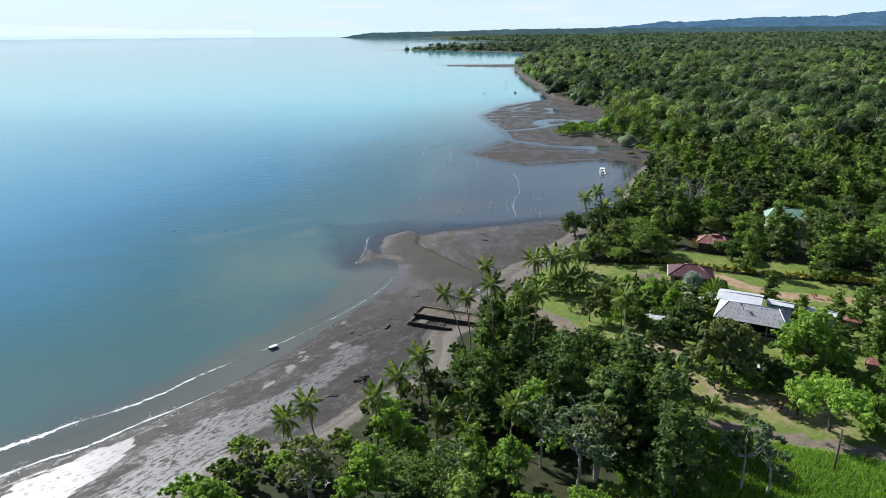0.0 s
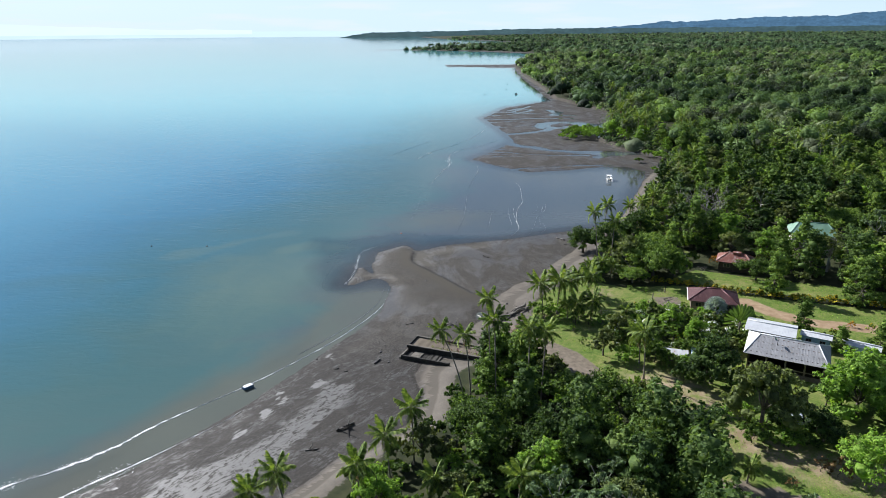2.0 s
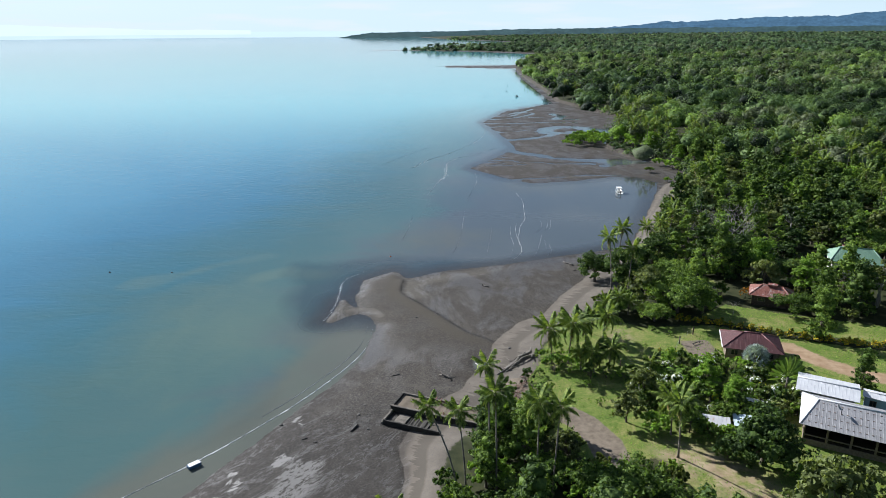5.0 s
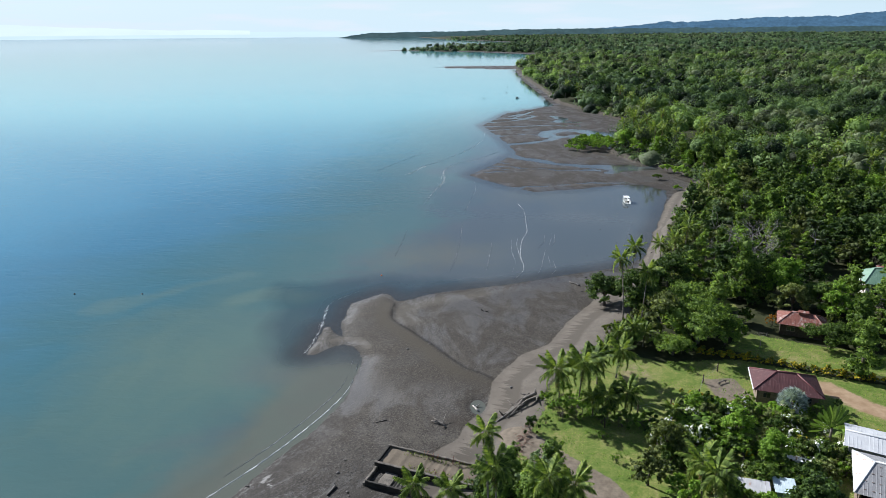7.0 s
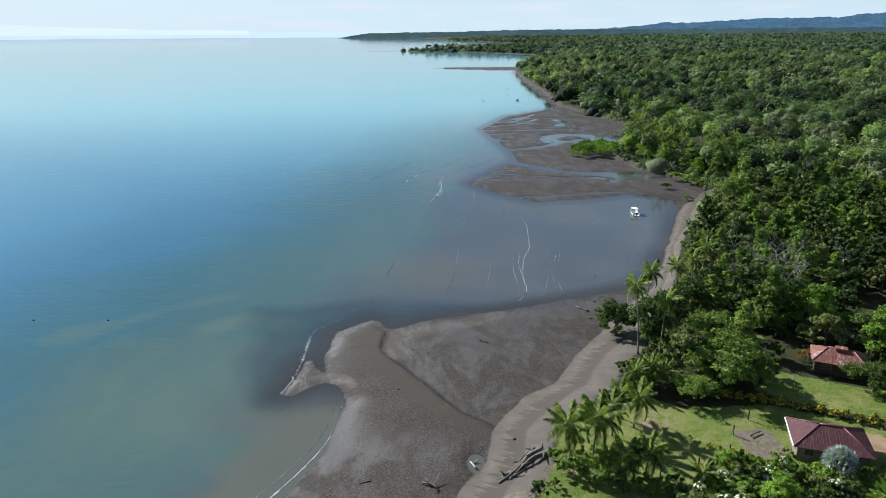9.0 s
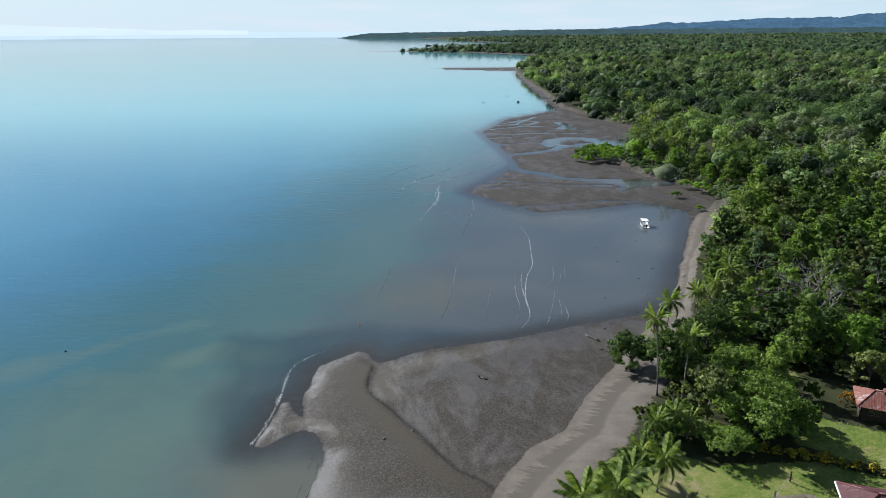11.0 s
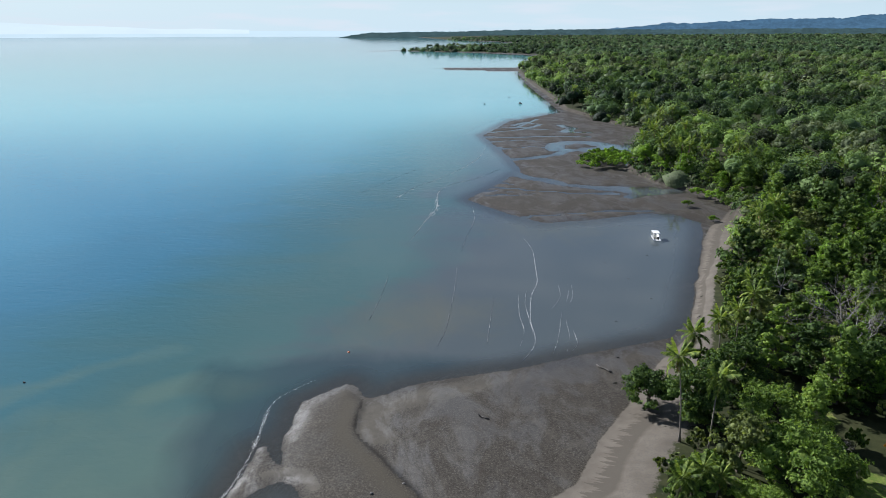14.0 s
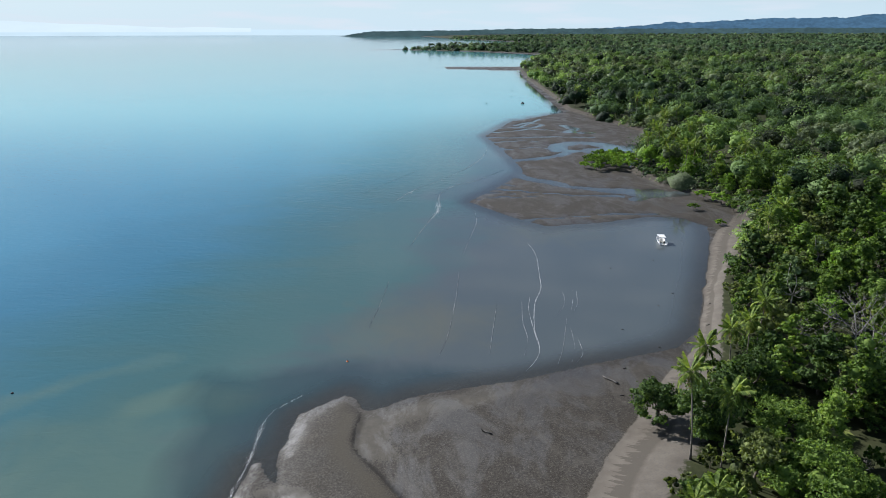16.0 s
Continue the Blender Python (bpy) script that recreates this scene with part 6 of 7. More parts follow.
def house(name, x, y, yaw, L, W, eave, rise, inset, mat, wall_mat, label, n_sheets=12, cap=None, open_front=False, over=0.5, base=None, left=None):
    """A house with hipped or gabled sheet roof; walls with real door and window openings set back under the eaves."""
    g = ground_at(x, y) if base is None else base
    root = thing(name, pose(x, y, g, 0, 0, yaw), label, "house")
    h = eave - g
    hip = inset > 0.01
    z = h + rise + 0.05
    caps = [cap_piece((-L / 2 + inset, 0, z), (L / 2 - inset, 0, z))]
    if hip:
        caps += [cap_piece((sx * L / 2, sy * W / 2, h + 0.05), (sx * (L / 2 - inset), 0, z), 0.09) for sx in (-1, 1) for sy in (-1, 1)]
    v, q, t = join(caps)
    roof = under(new("roof", np_mesh("roof", v, q, t, cap or mat)), root)
    for turn, length, depth, ins in ((0, L, W / 2, inset), (180, L, W / 2, inset)) + (((90, W, inset, W / 2), (270, W, inset, W / 2)) if hip else ()):
        half = (W if turn in (0, 180) else L) / 2
        at = Matrix.Rotation(radians(turn), 4, "Z") @ Matrix.Translation((-length / 2, -half, h))
        slope(roof, at, left if left and turn == 270 else mat, length, depth, rise, ins, max(3, int(n_sheets * length / L)))
    # walls, each with openings left free between piers
    wx, wy = L / 2 - over, W / 2 - over
    th = 0.16
    for turn, length, half in ((0, wx * 2, wy), (180, wx * 2, wy), (90, wy * 2, wx), (270, wy * 2, wx)):
        w = Matrix.Rotation(radians(turn), 4, "Z") @ Matrix.Translation((-length / 2, -half, 0))
        bays = max(2, int(length / 2.2))
        holes = []
        for k in range(bays):
            u0, u1 = length * k / bays, length * (k + 1) / bays
            if open_front and turn == 0:
                holes.append((u0 + 0.12, u1 - 0.12, h * 0.30, h * 0.46))
                holes.append((u0 + 0.12, u1 - 0.12, h * 0.50, h - 0.35))
            else:
                holes.append((u0 + (u1 - u0) * 0.3, u0 + (u1 - u0) * 0.7, h * 0.4, h * 0.78))
        bm = pierced(length, -0.3, h - 0.05, th, holes)
        ob = part("wall", bm, wall_mat, root)
        ob.matrix_local = w
        if not (open_front and turn == 0):
            for k in range(bays):
                u0, u1 = length * k / bays, length * (k + 1) / bays
                m0, m1 = u0 + (u1 - u0) * 0.3, u0 + (u1 - u0) * 0.7
                wd = part("window", boxed(m0, m1, th * 0.4, th * 0.55, h * 0.4, h * 0.78), GLASS, root, "dark window")
                wd.matrix_local = w
                fr = bmesh.new()
                for a in ((m0, m0 + 0.06, h * 0.4, h * 0.78), (m1 - 0.06, m1, h * 0.4, h * 0.78), (m0 + 0.06, m1 - 0.06, h * 0.4, h * 0.4 + 0.06), (m0 + 0.06, m1 - 0.06, h * 0.78 - 0.06, h * 0.78), ((m0 + m1) / 2 - 0.025, (m0 + m1) / 2 + 0.025, h * 0.4 + 0.06, h * 0.78 - 0.06)):
                    box(fr, a[0], a[1], -0.02, th * 0.38, a[2], a[3])
                part("window_frame", fr, WOOD, wd)
    part("floor_slab", boxed(-wx + th, wx - th, -wy + th, wy - th, -0.3, 0.12), CONCRETE, root)
    if open_front:
        part("floor_slab", boxed(-wx + th, wx - th, -wy + th, wy - th, h * 0.28, h * 0.30), WOOD_DARK, root)
        # Near-black inner wall puts the unlit room's shade into the colour.
        part("inner_wall", boxed(-wx + th, wx - th, 0.4, 0.5, 0.12, h - 0.1), INTERIOR_SHADE, root)
    return root


long_house = house("long_house", 47.6, 101.1, -32, 11.0, 8.0, 5.0, 1.6, 1.7, ROOF_GREY, WOOD, "two-storey house with a long grey sheet-metal hip roof", 15, ROOF_WHITE, True, base=1.9, left=ROOF_RUSTWHITE)
second = house("annex_house", 49.3, 108.8, -33, 7.2, 5.0, 4.9, 0.5, 0.0, ROOF_WHITE, WALL_PALE, "low house with a white sheet roof behind the long house", 9, base=1.9)
house("side_shed", 55.7, 107.0, -36, 4.4, 2.2, 4.2, 0.25, 0.0, ROOF_WHITE, WALL_BLUE, "narrow shed with white roof and pale blue walls", 6, base=1.9, over=0.25)
house("side_shed", 60.8, 103.6, -40, 5.2, 2.2, 4.0, 0.25, 0.0, ROOF_WHITE, WALL_BLUE, "narrow shed with white roof and pale blue walls", 6, base=1.9, over=0.25)
house("side_shed", 64.6, 100.4, -40, 2.6, 2.0, 3.8, 0.25, 0.0, ROOF_RUST, WOOD, "small shed with a brown rusty roof", 4, base=1.9, over=0.25)
# Darker wood walls on these two put the eaves' shade into the colour.
red_house = house("red_house", 46.8, 124.2, -21, 8.4, 6.3, 4.0, 1.5, 3.0, ROOF_OLDRED, WOOD, "small house with a dark red hip roof", 12, ROOF_RED, base=1.8)
rust_house = house("rusty_house", 60.4, 143.6, -29, 7.2, 5.4, 4.0, 1.3, 2.0, ROOF_RUST, WOOD_DARK, "old house with a rusty red-brown sheet roof", 10, base=1.9)
green_house = house("green_house", 83.2, 155.0, -24, 9.6, 7.0, 6.2, 2.0, 2.0, ROOF_GREEN, WALL_PALE, "two-storey house with a faded green hip roof among trees", 14, base=2.4)
part("roof_cupola", boxed(-0.7, 0.9, -0.6, 0.6, 3.25, 3.7, 0.06), ROOF_RUST, rust_house, "raised rusty vent on the ridge")
part("roof_patch", boxed(-2.4, -0.4, 0.2, 1.2, 5.75, 5.95, 0.03), ROOF_RUST, green_house, "rust-brown patch on the green roof")
white_edge = part("roof_trim", boxed(-4.36, -4.24, -3.15, 3.15, 2.12, 2.24), GEL_WHITE, red_house, "white gutter board")

# rows of rust marks where the long roof's sheets lap
rr = np.random.RandomState(5)
for row in range(4):
    for k in range(15):
        u = -4.6 + 9.2 * k / 14 + rr.uniform(-0.05, 0.05)
        v = 0.55 + row * 0.98
        x0 = -4.0 + v
        if abs(u) < 5.3 - v * 0.42:
            z = 3.1 + v * 0.4 + 0.075
            part("rust_mark", boxed(u - 0.12, u + 0.1, x0 - 0.07, x0 + 0.07, z - 0.05, z - 0.006), RUST_SPOT, long_house)

# satellite dish on the long roof
dish = thing("satellite_dish", long_house.matrix_world @ Matrix.Translation((-1.4, -1.6, 4.15)), "small grey satellite dish on the sheet roof", "dish")
bm = bmesh.new()
bmesh.ops.create_uvsphere(bm, u_segments=16, v_segments=8, radius=0.55)
bmesh.ops.delete(bm, geom=[v for v in bm.verts if v.co.z > -0.3], context="VERTS")
bmesh.ops.solidify(bm, geom=bm.faces[:], thickness=0.02)
part("reflector", bm, ROOF_GREY, dish).matrix_local = Matrix.Translation((0, 0, 1.15)) @ Matrix.Rotation(radians(48), 4, "Y")
v, q, t = tube([(0, 0, -0.15), (0, 0, 0.5), (0.05, 0, 0.85)], [0.035, 0.035, 0.03], 6)
under(new("mast", np_mesh("mast", v, q, t, BLACK_RUBBER)), dish)


def shed(x, y, yaw, L, W, z, mat, wall_mat, label):
    g = ground_at(x, y)
    root = thing("lean_to", pose(x, y, g, 0, 0, yaw), label, "shed")
    s = part("roof", boxed(-L / 2 + 0.1, L / 2 - 0.1, -0.05, 0.05, z - g + 0.02, z - g + 0.13), WOOD, root)
    slope(s, Matrix.Translation((-L / 2, -W / 2, z - g)), mat, L, W, 0.35, 0.0, max(3, int(L / 0.8)))
    for sx in (-1, 1):
        for sy in (-1, 1):
            part("post", boxed(sx * (L / 2 - 0.15) - 0.05, sx * (L / 2 - 0.15) + 0.05, sy * (W / 2 - 0.12) - 0.05, sy * (W / 2 - 0.12) + 0.05, -0.2, z - g + (0.28 if sy > 0 else 0.0)), WOOD, root)
    part("wall", boxed(-L / 2 + 0.2, L / 2 - 0.2, W / 2 - 0.2, W / 2 - 0.12, -0.1, z - g), wall_mat, root)
    part("wall", boxed(-L / 2 + 0.2, L / 2 - 0.2, -W / 2 + 0.12, -W / 2 + 0.2, -0.1, (z - g) * 0.85), wall_mat, root)


shed(32.3, 104.6, -20, 3.8, 1.8, 3.0, ROOF_RUSTWHITE, WOOD, "low lean-to with pale rusty roof sheets")
shed(35.9, 104.4, -18, 2.2, 2.2, 3.0, ROOF_BLUE, WALL_BLUE, "small shed with a pale blue roof")
shed(58.6, 86.8, -25, 1.6, 1.4, 3.2, ROOF_RUST, WOOD, "small hut of brown boards")


# ---- concrete ruin on the beach ----
ruin = thing("concrete_ruin", pose(-8.3, 114.2, 0.0, 0, 0, -24.6), "ruined concrete enclosure filled with sand and weeds", "ruin")


def rough_wall(x0, x1, y0, y1, z0, z1, seed, nx=24, wear=0.06):
    """A wall block with a worn, uneven upper edge."""
    rr = np.random.RandomState(seed)
    bm = bmesh.new()
    along_x = (x1 - x0) > (y1 - y0)
    rows = []
    for k in range(nx + 1):
        f = k / nx
        top = z1 + rr.uniform(-wear, wear * 0.4)
        e = rr.uniform(-0.02, 0.02)
        if along_x:
            x = x0 + (x1 - x0) * f
            rows.append([bm.verts.new(c_) for c_ in ((x, y0 + e, z0), (x, y1 + e, z0), (x, y1 + e, top - 0.03), (x, y1 + e - 0.03, top), (x, y0 + e + 0.03, top), (x, y0 + e, top - 0.03))])
        else:
            y = y0 + (y1 - y0) * f
            rows.append([bm.verts.new(c_) for c_ in ((x1 + e, y, z0), (x0 + e, y, z0), (x0 + e, y, top - 0.03), (x0 + e + 0.03, y, top), (x1 + e - 0.03, y, top), (x1 + e, y, top - 0.03))])
    for a, b in zip(rows[:-1], rows[1:]):
        for j in range(6):
            bm.faces.new((a[j], a[(j + 1) % 6], b[(j + 1) % 6], b[j]))
    bm.faces.new(rows[0][::-1])
    bm.faces.new(rows[-1])
    bmesh.ops.recalc_face_normals(bm, faces=bm.faces[:])
    return bm


# Shaded walls and sunken slabs use concrete darkened to carry their shade.
part("near_wall", rough_wall(0.0, 15.0, 0.0, 0.28, -0.5, 1.05, 1, 40), CONCRETE_SHADED, ruin, "retaining wall, concrete darkened for its shade")
part("far_wall", rough_wall(0.0, 15.0, 3.75, 4.03, -0.5, 1.05, 2, 40), CONCRETE, ruin)
part("end_wall", rough_wall(-0.02, 0.28, 0.28, 3.75, -0.5, 1.05, 3, 12), CONCRETE_SHADED, ruin)
part("coping", rough_wall(-0.06, 15.0, -0.05, 0.30, 1.05, 1.14, 4, 40, 0.02), CONCRETE, ruin, "pale worn coping")
part("sand_fill", rough_wall(0.3, 15.0, 0.3, 3.73, 0.2, 0.78, 5, 40, 0.05), simple("ruin_sand", (0.10, 0.083, 0.062), (0.165, 0.138, 0.105), 0.9, 0.95, 0.1, 0, 0.5, 0.05), ruin, "brown sand filling the enclosure")
part("lower_wall", rough_wall(0.4, 8.6, -3.25, -2.98, -0.5, 0.85, 6, 30, 0.05), CONCRETE_SHADED, ruin, "lower wall, concrete darkened for its shade")
part("lower_end_wall", rough_wall(0.1, 0.4, -3.25, -0.02, -0.5, 0.62, 7, 10, 0.12), CONCRETE, ruin)
part("broken_slab", rough_wall(1.6, 3.2, -2.9, -0.3, -0.3, 0.42, 8, 12, 0.12), CONCRETE, ruin)
part("broken_slab", rough_wall(3.3, 6.4, -2.9, -0.4, -0.3, 0.30, 9, 16, 0.16), CONCRETE_SHADED, ruin)
part("broken_slab", rough_wall(6.5, 7.6, -2.7, -1.0, -0.3, 0.22, 10, 8, 0.16), CONCRETE_SHADED, ruin)
rr = np.random.RandomState(3)
pw = []
for k in range(420):
    if k % 2:
        u, v = rr.uniform(2.5, 15), 3.3 + rr.normal() * 0.25
    else:
        u, v = rr.uniform(3.5, 15), 0.75 + rr.normal() * 0.28
    pw.append((u, v, 0.85 + abs(rr.normal()) * 0.14))
v, q = leaf_sprays(np.array(pw), rr.normal(size=(420, 3)) + np.array([0, 0, 0.4]), 0.14, 0.07, rr)
weeds = new("weeds", np_mesh("weeds", v, None, q, LEAF_OLIVE))
weeds.matrix_world = ruin.matrix_world
tagged(weeds, "low olive weeds along the ruin's walls", "weeds", kind="stuff")
pcs = []
for k in range(26):
    u, v0 = (rr.uniform(6, 12), 0.7) if k % 2 else (rr.uniform(5, 11), 3.4)
    v0 += rr.normal() * 0.2
    pcs.append(tube([(u, v0, 0.7), (u + rr.normal() * 0.08, v0, 1.1), (u + rr.normal() * 0.15, v0 + rr.normal() * 0.1, 1.35 + rr.uniform(0, 0.3))], [0.03, 0.025, 0.05], 4, k))
v, q, t = join(pcs)
ob = new("dry_stalks", np_mesh("dry_stalks", v, q, t, simple("stalk_red", (0.12, 0.05, 0.04), (0.22, 0.11, 0.08), 3)))
ob.matrix_world = ruin.matrix_world
tagged(ob, "reddish dry stalks growing in the ruin", "weeds", kind="stuff")


# ---- driftwood, logs and stones ----
def log(name, pts, r0, r1, mat, label, seed=0, twigs=0):
    """A crooked log along a few points, with broken branches; lies on the ground."""
    rr = np.random.RandomState(seed)
    line = curve_points([(a, b) for a, b, _ in pts], 0.5)
    zz = np.interp(np.linspace(0, 1, len(line)), np.linspace(0, 1, len(pts)), [c_ for _, _, c_ in pts])
    x0, y0 = float(line[0, 0]), float(line[0, 1])
    g0 = max(ZI(x0, y0), -0.05)
    P3 = np.array([(a - x0, b - y0, max(ZI(a, b), -0.05) - g0 + r0 * 0.6 + h) for (a, b), h in zip(line, zz)])
    P3[:, :2] += rr.normal(size=(len(P3), 2)) * r0 * 0.3
    pcs = [tube(P3, np.linspace(r0, r1, len(P3)), 7, seed, 0.15)]
    for k in range(twigs):
        i = rr.randint(0, len(P3))
        d = rr.normal(size=3) * 0.7
        d[2] = abs(d[2]) * 0.6
        pcs.append(tube([P3[i], P3[i] + d * 0.5, P3[i] + d], [r1 * 0.8, r1 * 0.5, r1 * 0.25], 5, k, 0.1))
    v, q, t = join(pcs)
    root = thing(name, Matrix.Translation((x0, y0, g0)), label, "driftwood", "driftwood on the shore")
    under(new("wood", np_mesh("wood", v, q, t, mat, flat=False)), root)
    return root


log("driftwood_log", [(7.4, 122.4, 0), (10, 124.6, 0.15), (12.2, 126.6, 0.35), (13.8, 127.0, 0.5)], 0.12, 0.26, DRIFT, "weathered grey driftwood trunk on the sand", 1, 5)
log("driftwood_log", [(7.9, 123.4, 0), (10.2, 125.2, 0.2), (12.6, 127.2, 0.55)], 0.08, 0.22, DRIFT, "weathered grey driftwood trunk on the sand", 2, 4)
log("driftwood_log", [(8.8, 122.8, 0), (11, 124.9, 0.3), (13.3, 126.2, 0.6), (14.4, 126.2, 0.2)], 0.07, 0.2, DRIFT, "weathered grey driftwood trunk on the sand", 3, 6)
log("driftwood_log", [(9.4, 124.8, 0.1), (11.6, 127.0, 0.4), (13.0, 127.9, 0.3)], 0.06, 0.13, DRIFT, "thin grey driftwood limb on the sand", 4, 4)
log("bleached_log", [(4.7, 127.6, 0), (5.1, 126.7, 0), (5.6, 125.5, 0.05)], 0.10, 0.17, BARK_PALE, "short bleached log in a shallow pool", 5, 1)
log("driftwood_root", [(-1.2, 123.6, 0.1), (0.2, 122.9, 0.25), (0.9, 121.6, 0)], 0.09, 0.12, DRIFT, "forked driftwood root on the mud", 6, 6)
log("driftwood_limb", [(-8.6, 124.0, 0), (-6.6, 124.6, 0)], 0.05, 0.08, DRIFT_DARK, "dark wet limb on the mud", 7, 0)
log("washed_up_log", [(29.2, 173.5, 0), (31.1, 170.6, 0)], 0.14, 0.20, DRIFT_DARK, "dark log lying on the wet flat", 8, 0)
log("washed_up_log", [(9.6, 160.2, 0), (11.2, 159.0, 0)], 0.08, 0.13, DRIFT_DARK, "dark log lying on the wet flat", 9, 1)
log("tree_stump", [(-17.6, 91.3, 0), (-16.4, 92.2, 0.2), (-15.0, 93.3, 0.1)], 0.09, 0.15, DRIFT_DARK, "dark waterlogged stump on the flat", 10, 3)
log("tree_stump", [(-16.3, 92.0, 0.1), (-15.9, 92.6, 0.4)], 0.2, 0.14, DRIFT_DARK, "dark waterlogged stump on the flat", 14, 3)
log("washed_up_log", [(-19.6, 87.6, 0), (-21.6, 87.2, 0)], 0.07, 0.12, DRIFT_DARK, "dark log lying on the wet flat", 11, 2)
log("washed_up_log", [(-13.4, 109.6, 0), (-12.4, 111.6, 0)], 0.12, 0.18, DRIFT_DARK, "dark log beside the ruin", 12, 1)
log("washed_up_log", [(-19.5, 108.2, 0), (-18.2, 108.8, 0)], 0.06, 0.10, DRIFT_DARK, "dark stick on the wet flat", 13, 0)
rr = np.random.RandomState(41)
for k, (x, y) in enumerate([(60.5, 240), (57, 212), (56.5, 199.5), (52, 190), (44, 221), (46, 211), (41, 183), (42, 177), (47, 200), (37, 190), (30, 168), (33, 176), (-23, 112), (52, 206), (55, 226), (38, 170), (-18, 107.5)]):
    a = rr.uniform(-0.5, 0.5)
    l_ = rr.uniform(0.5, 1.5)
    log("drift_stick", [(x, y, 0.02), (x + l_ * math.cos(a), y + l_ * math.sin(a), 0.03)], 0.05, 0.09, DRIFT_DARK, "dark stick stranded on the wet mud", 50 + k, 0)


def stone_bits(name, n_, cx, cy, sx, sy, r0, r1, mat, label, seed):
    """Loose stones strewn over a patch."""
    rr = np.random.RandomState(seed)
    base = np.array([(1, 0, 0), (-1, 0, 0), (0, 1, 0), (0, -1, 0), (0, 0, 0.7), (0, 0, -0.5)], float)
    tri = np.array([(0, 2, 4), (2, 1, 4), (1, 3, 4), (3, 0, 4), (2, 0, 5), (1, 2, 5), (3, 1, 5), (0, 3, 5)])
    vs, ts = [], []
    for k in range(n_):
        x, y = cx + rr.normal() * sx, cy + rr.normal() * sy
        r = r0 + (r1 - r0) * rr.uniform() ** 2.5
        b = base * (r * rr.uniform(0.6, 1.3, (6, 3)))
        a = rr.uniform(0, 6.28)
        b = np.stack([b[:, 0] * math.cos(a) - b[:, 1] * math.sin(a), b[:, 0] * math.sin(a) + b[:, 1] * math.cos(a), b[:, 2]], 1)
        ts.append(tri + 6 * k)
        vs.append(b + np.array([x, y, max(ZI(x, y), -0.02) + r * 0.2]))
    return tagged(new(name, np_mesh(name, np.concatenate(vs), None, np.concatenate(ts), mat)), label, "stones", kind="stuff")


stone_bits("stones", 520, -11.3, 113.6, 1.4, 2.6, 0.02, 0.11, STONE, "dark wet stones strewn beside the ruin", 1)
stone_bits("stones", 240, -1.0, 120.0, 6.5, 3.0, 0.02, 0.10, STONE, "small dark stones on the mud", 2)
stone_bits("stones", 300, -3.5, 132.0, 5.0, 7.0, 0.02, 0.08, STONE, "small dark stones on the mud", 3)
stone_bits("stones", 700, 14.0, 158.0, 9.0, 7.0, 0.03, 0.10, STONE, "small dark stones on the flat", 4)
stone_bits("stones", 700, -22, 97, 5.0, 7.0, 0.015, 0.05, STONE, "small dark stones on the flat", 5)
for k, (x, y, r) in enumerate([(-12.6, 113.6, 0.2), (-11.2, 110.0, 0.17), (10.6, 131.0, 0.22), (-0.6, 146.3, 0.2), (-4.2, 144.8, 0.18), (97.5, 279, 0.5), (94, 284.5, 0.45)]):
    rr = np.random.RandomState(k)
    bm = bmesh.new()
    bmesh.ops.create_icosphere(bm, subdivisions=2, radius=r)
    for v in bm.verts:
        v.co *= 1 + 0.28 * noise.noise(v.co * (2.2 / r) + Vector((k * 3.1, 0, 0)))
        v.co.z *= 0.65
    me = bpy.data.meshes.new("boulder")
    bm.to_mesh(me)
    bm.free()
    me.materials.append(STONE)
    ob = tagged(new("boulder", me), "dark wet boulder on the shore", "rock", "boulders on the shore")
    ob.matrix_world = Matrix.Translation((x, y, max(ZI(x, y), 0) + r * 0.25)) @ Matrix.Rotation(k * 1.3, 4, "Z")
pcs, rr = [], np.random.RandomState(77)
for k in range(150):
    f = rr.uniform()
    x, y = 8.0 + 4.2 * f + rr.normal() * 0.5, 113.5 + 7.5 * f + rr.normal() * 0.5
    a, l_ = rr.uniform(0, 3.14), rr.uniform(0.2, 0.8)
    z = ZI(x, y) + 0.04 + rr.uniform(0, 0.1)
    pcs.append(tube([(x - math.cos(a) * l_ / 2, y - math.sin(a) * l_ / 2, z), (x, y, z + 0.03), (x + math.cos(a) * l_ / 2, y + math.sin(a) * l_ / 2, z)], [0.02, 0.035, 0.02], 4, k))
v, q, t = join(pcs)
tagged(new("drift_debris", np_mesh("drift_debris", v, q, t, simple("debris", (0.14, 0.08, 0.06), (0.30, 0.20, 0.15), 3))), "reddish sticks and husks on the drift line", "debris", kind="stuff")


# ---- boats and floats ----
def loft(sections, caps=True):
    """A bmesh skinned over sections of equally many points."""
    bm = bmesh.new()
    rows = [[bm.verts.new(p) for p in s] for s in sections]
    for a, b in zip(rows[:-1], rows[1:]):
        for j in range(len(a) - 1):
            bm.faces.new((a[j], a[j + 1], b[j + 1], b[j]))
    if caps:
        bm.faces.new(rows[0][::-1])
        bm.faces.new(rows[-1])
    bmesh.ops.recalc_face_normals(bm, faces=bm.faces[:])
    return bm


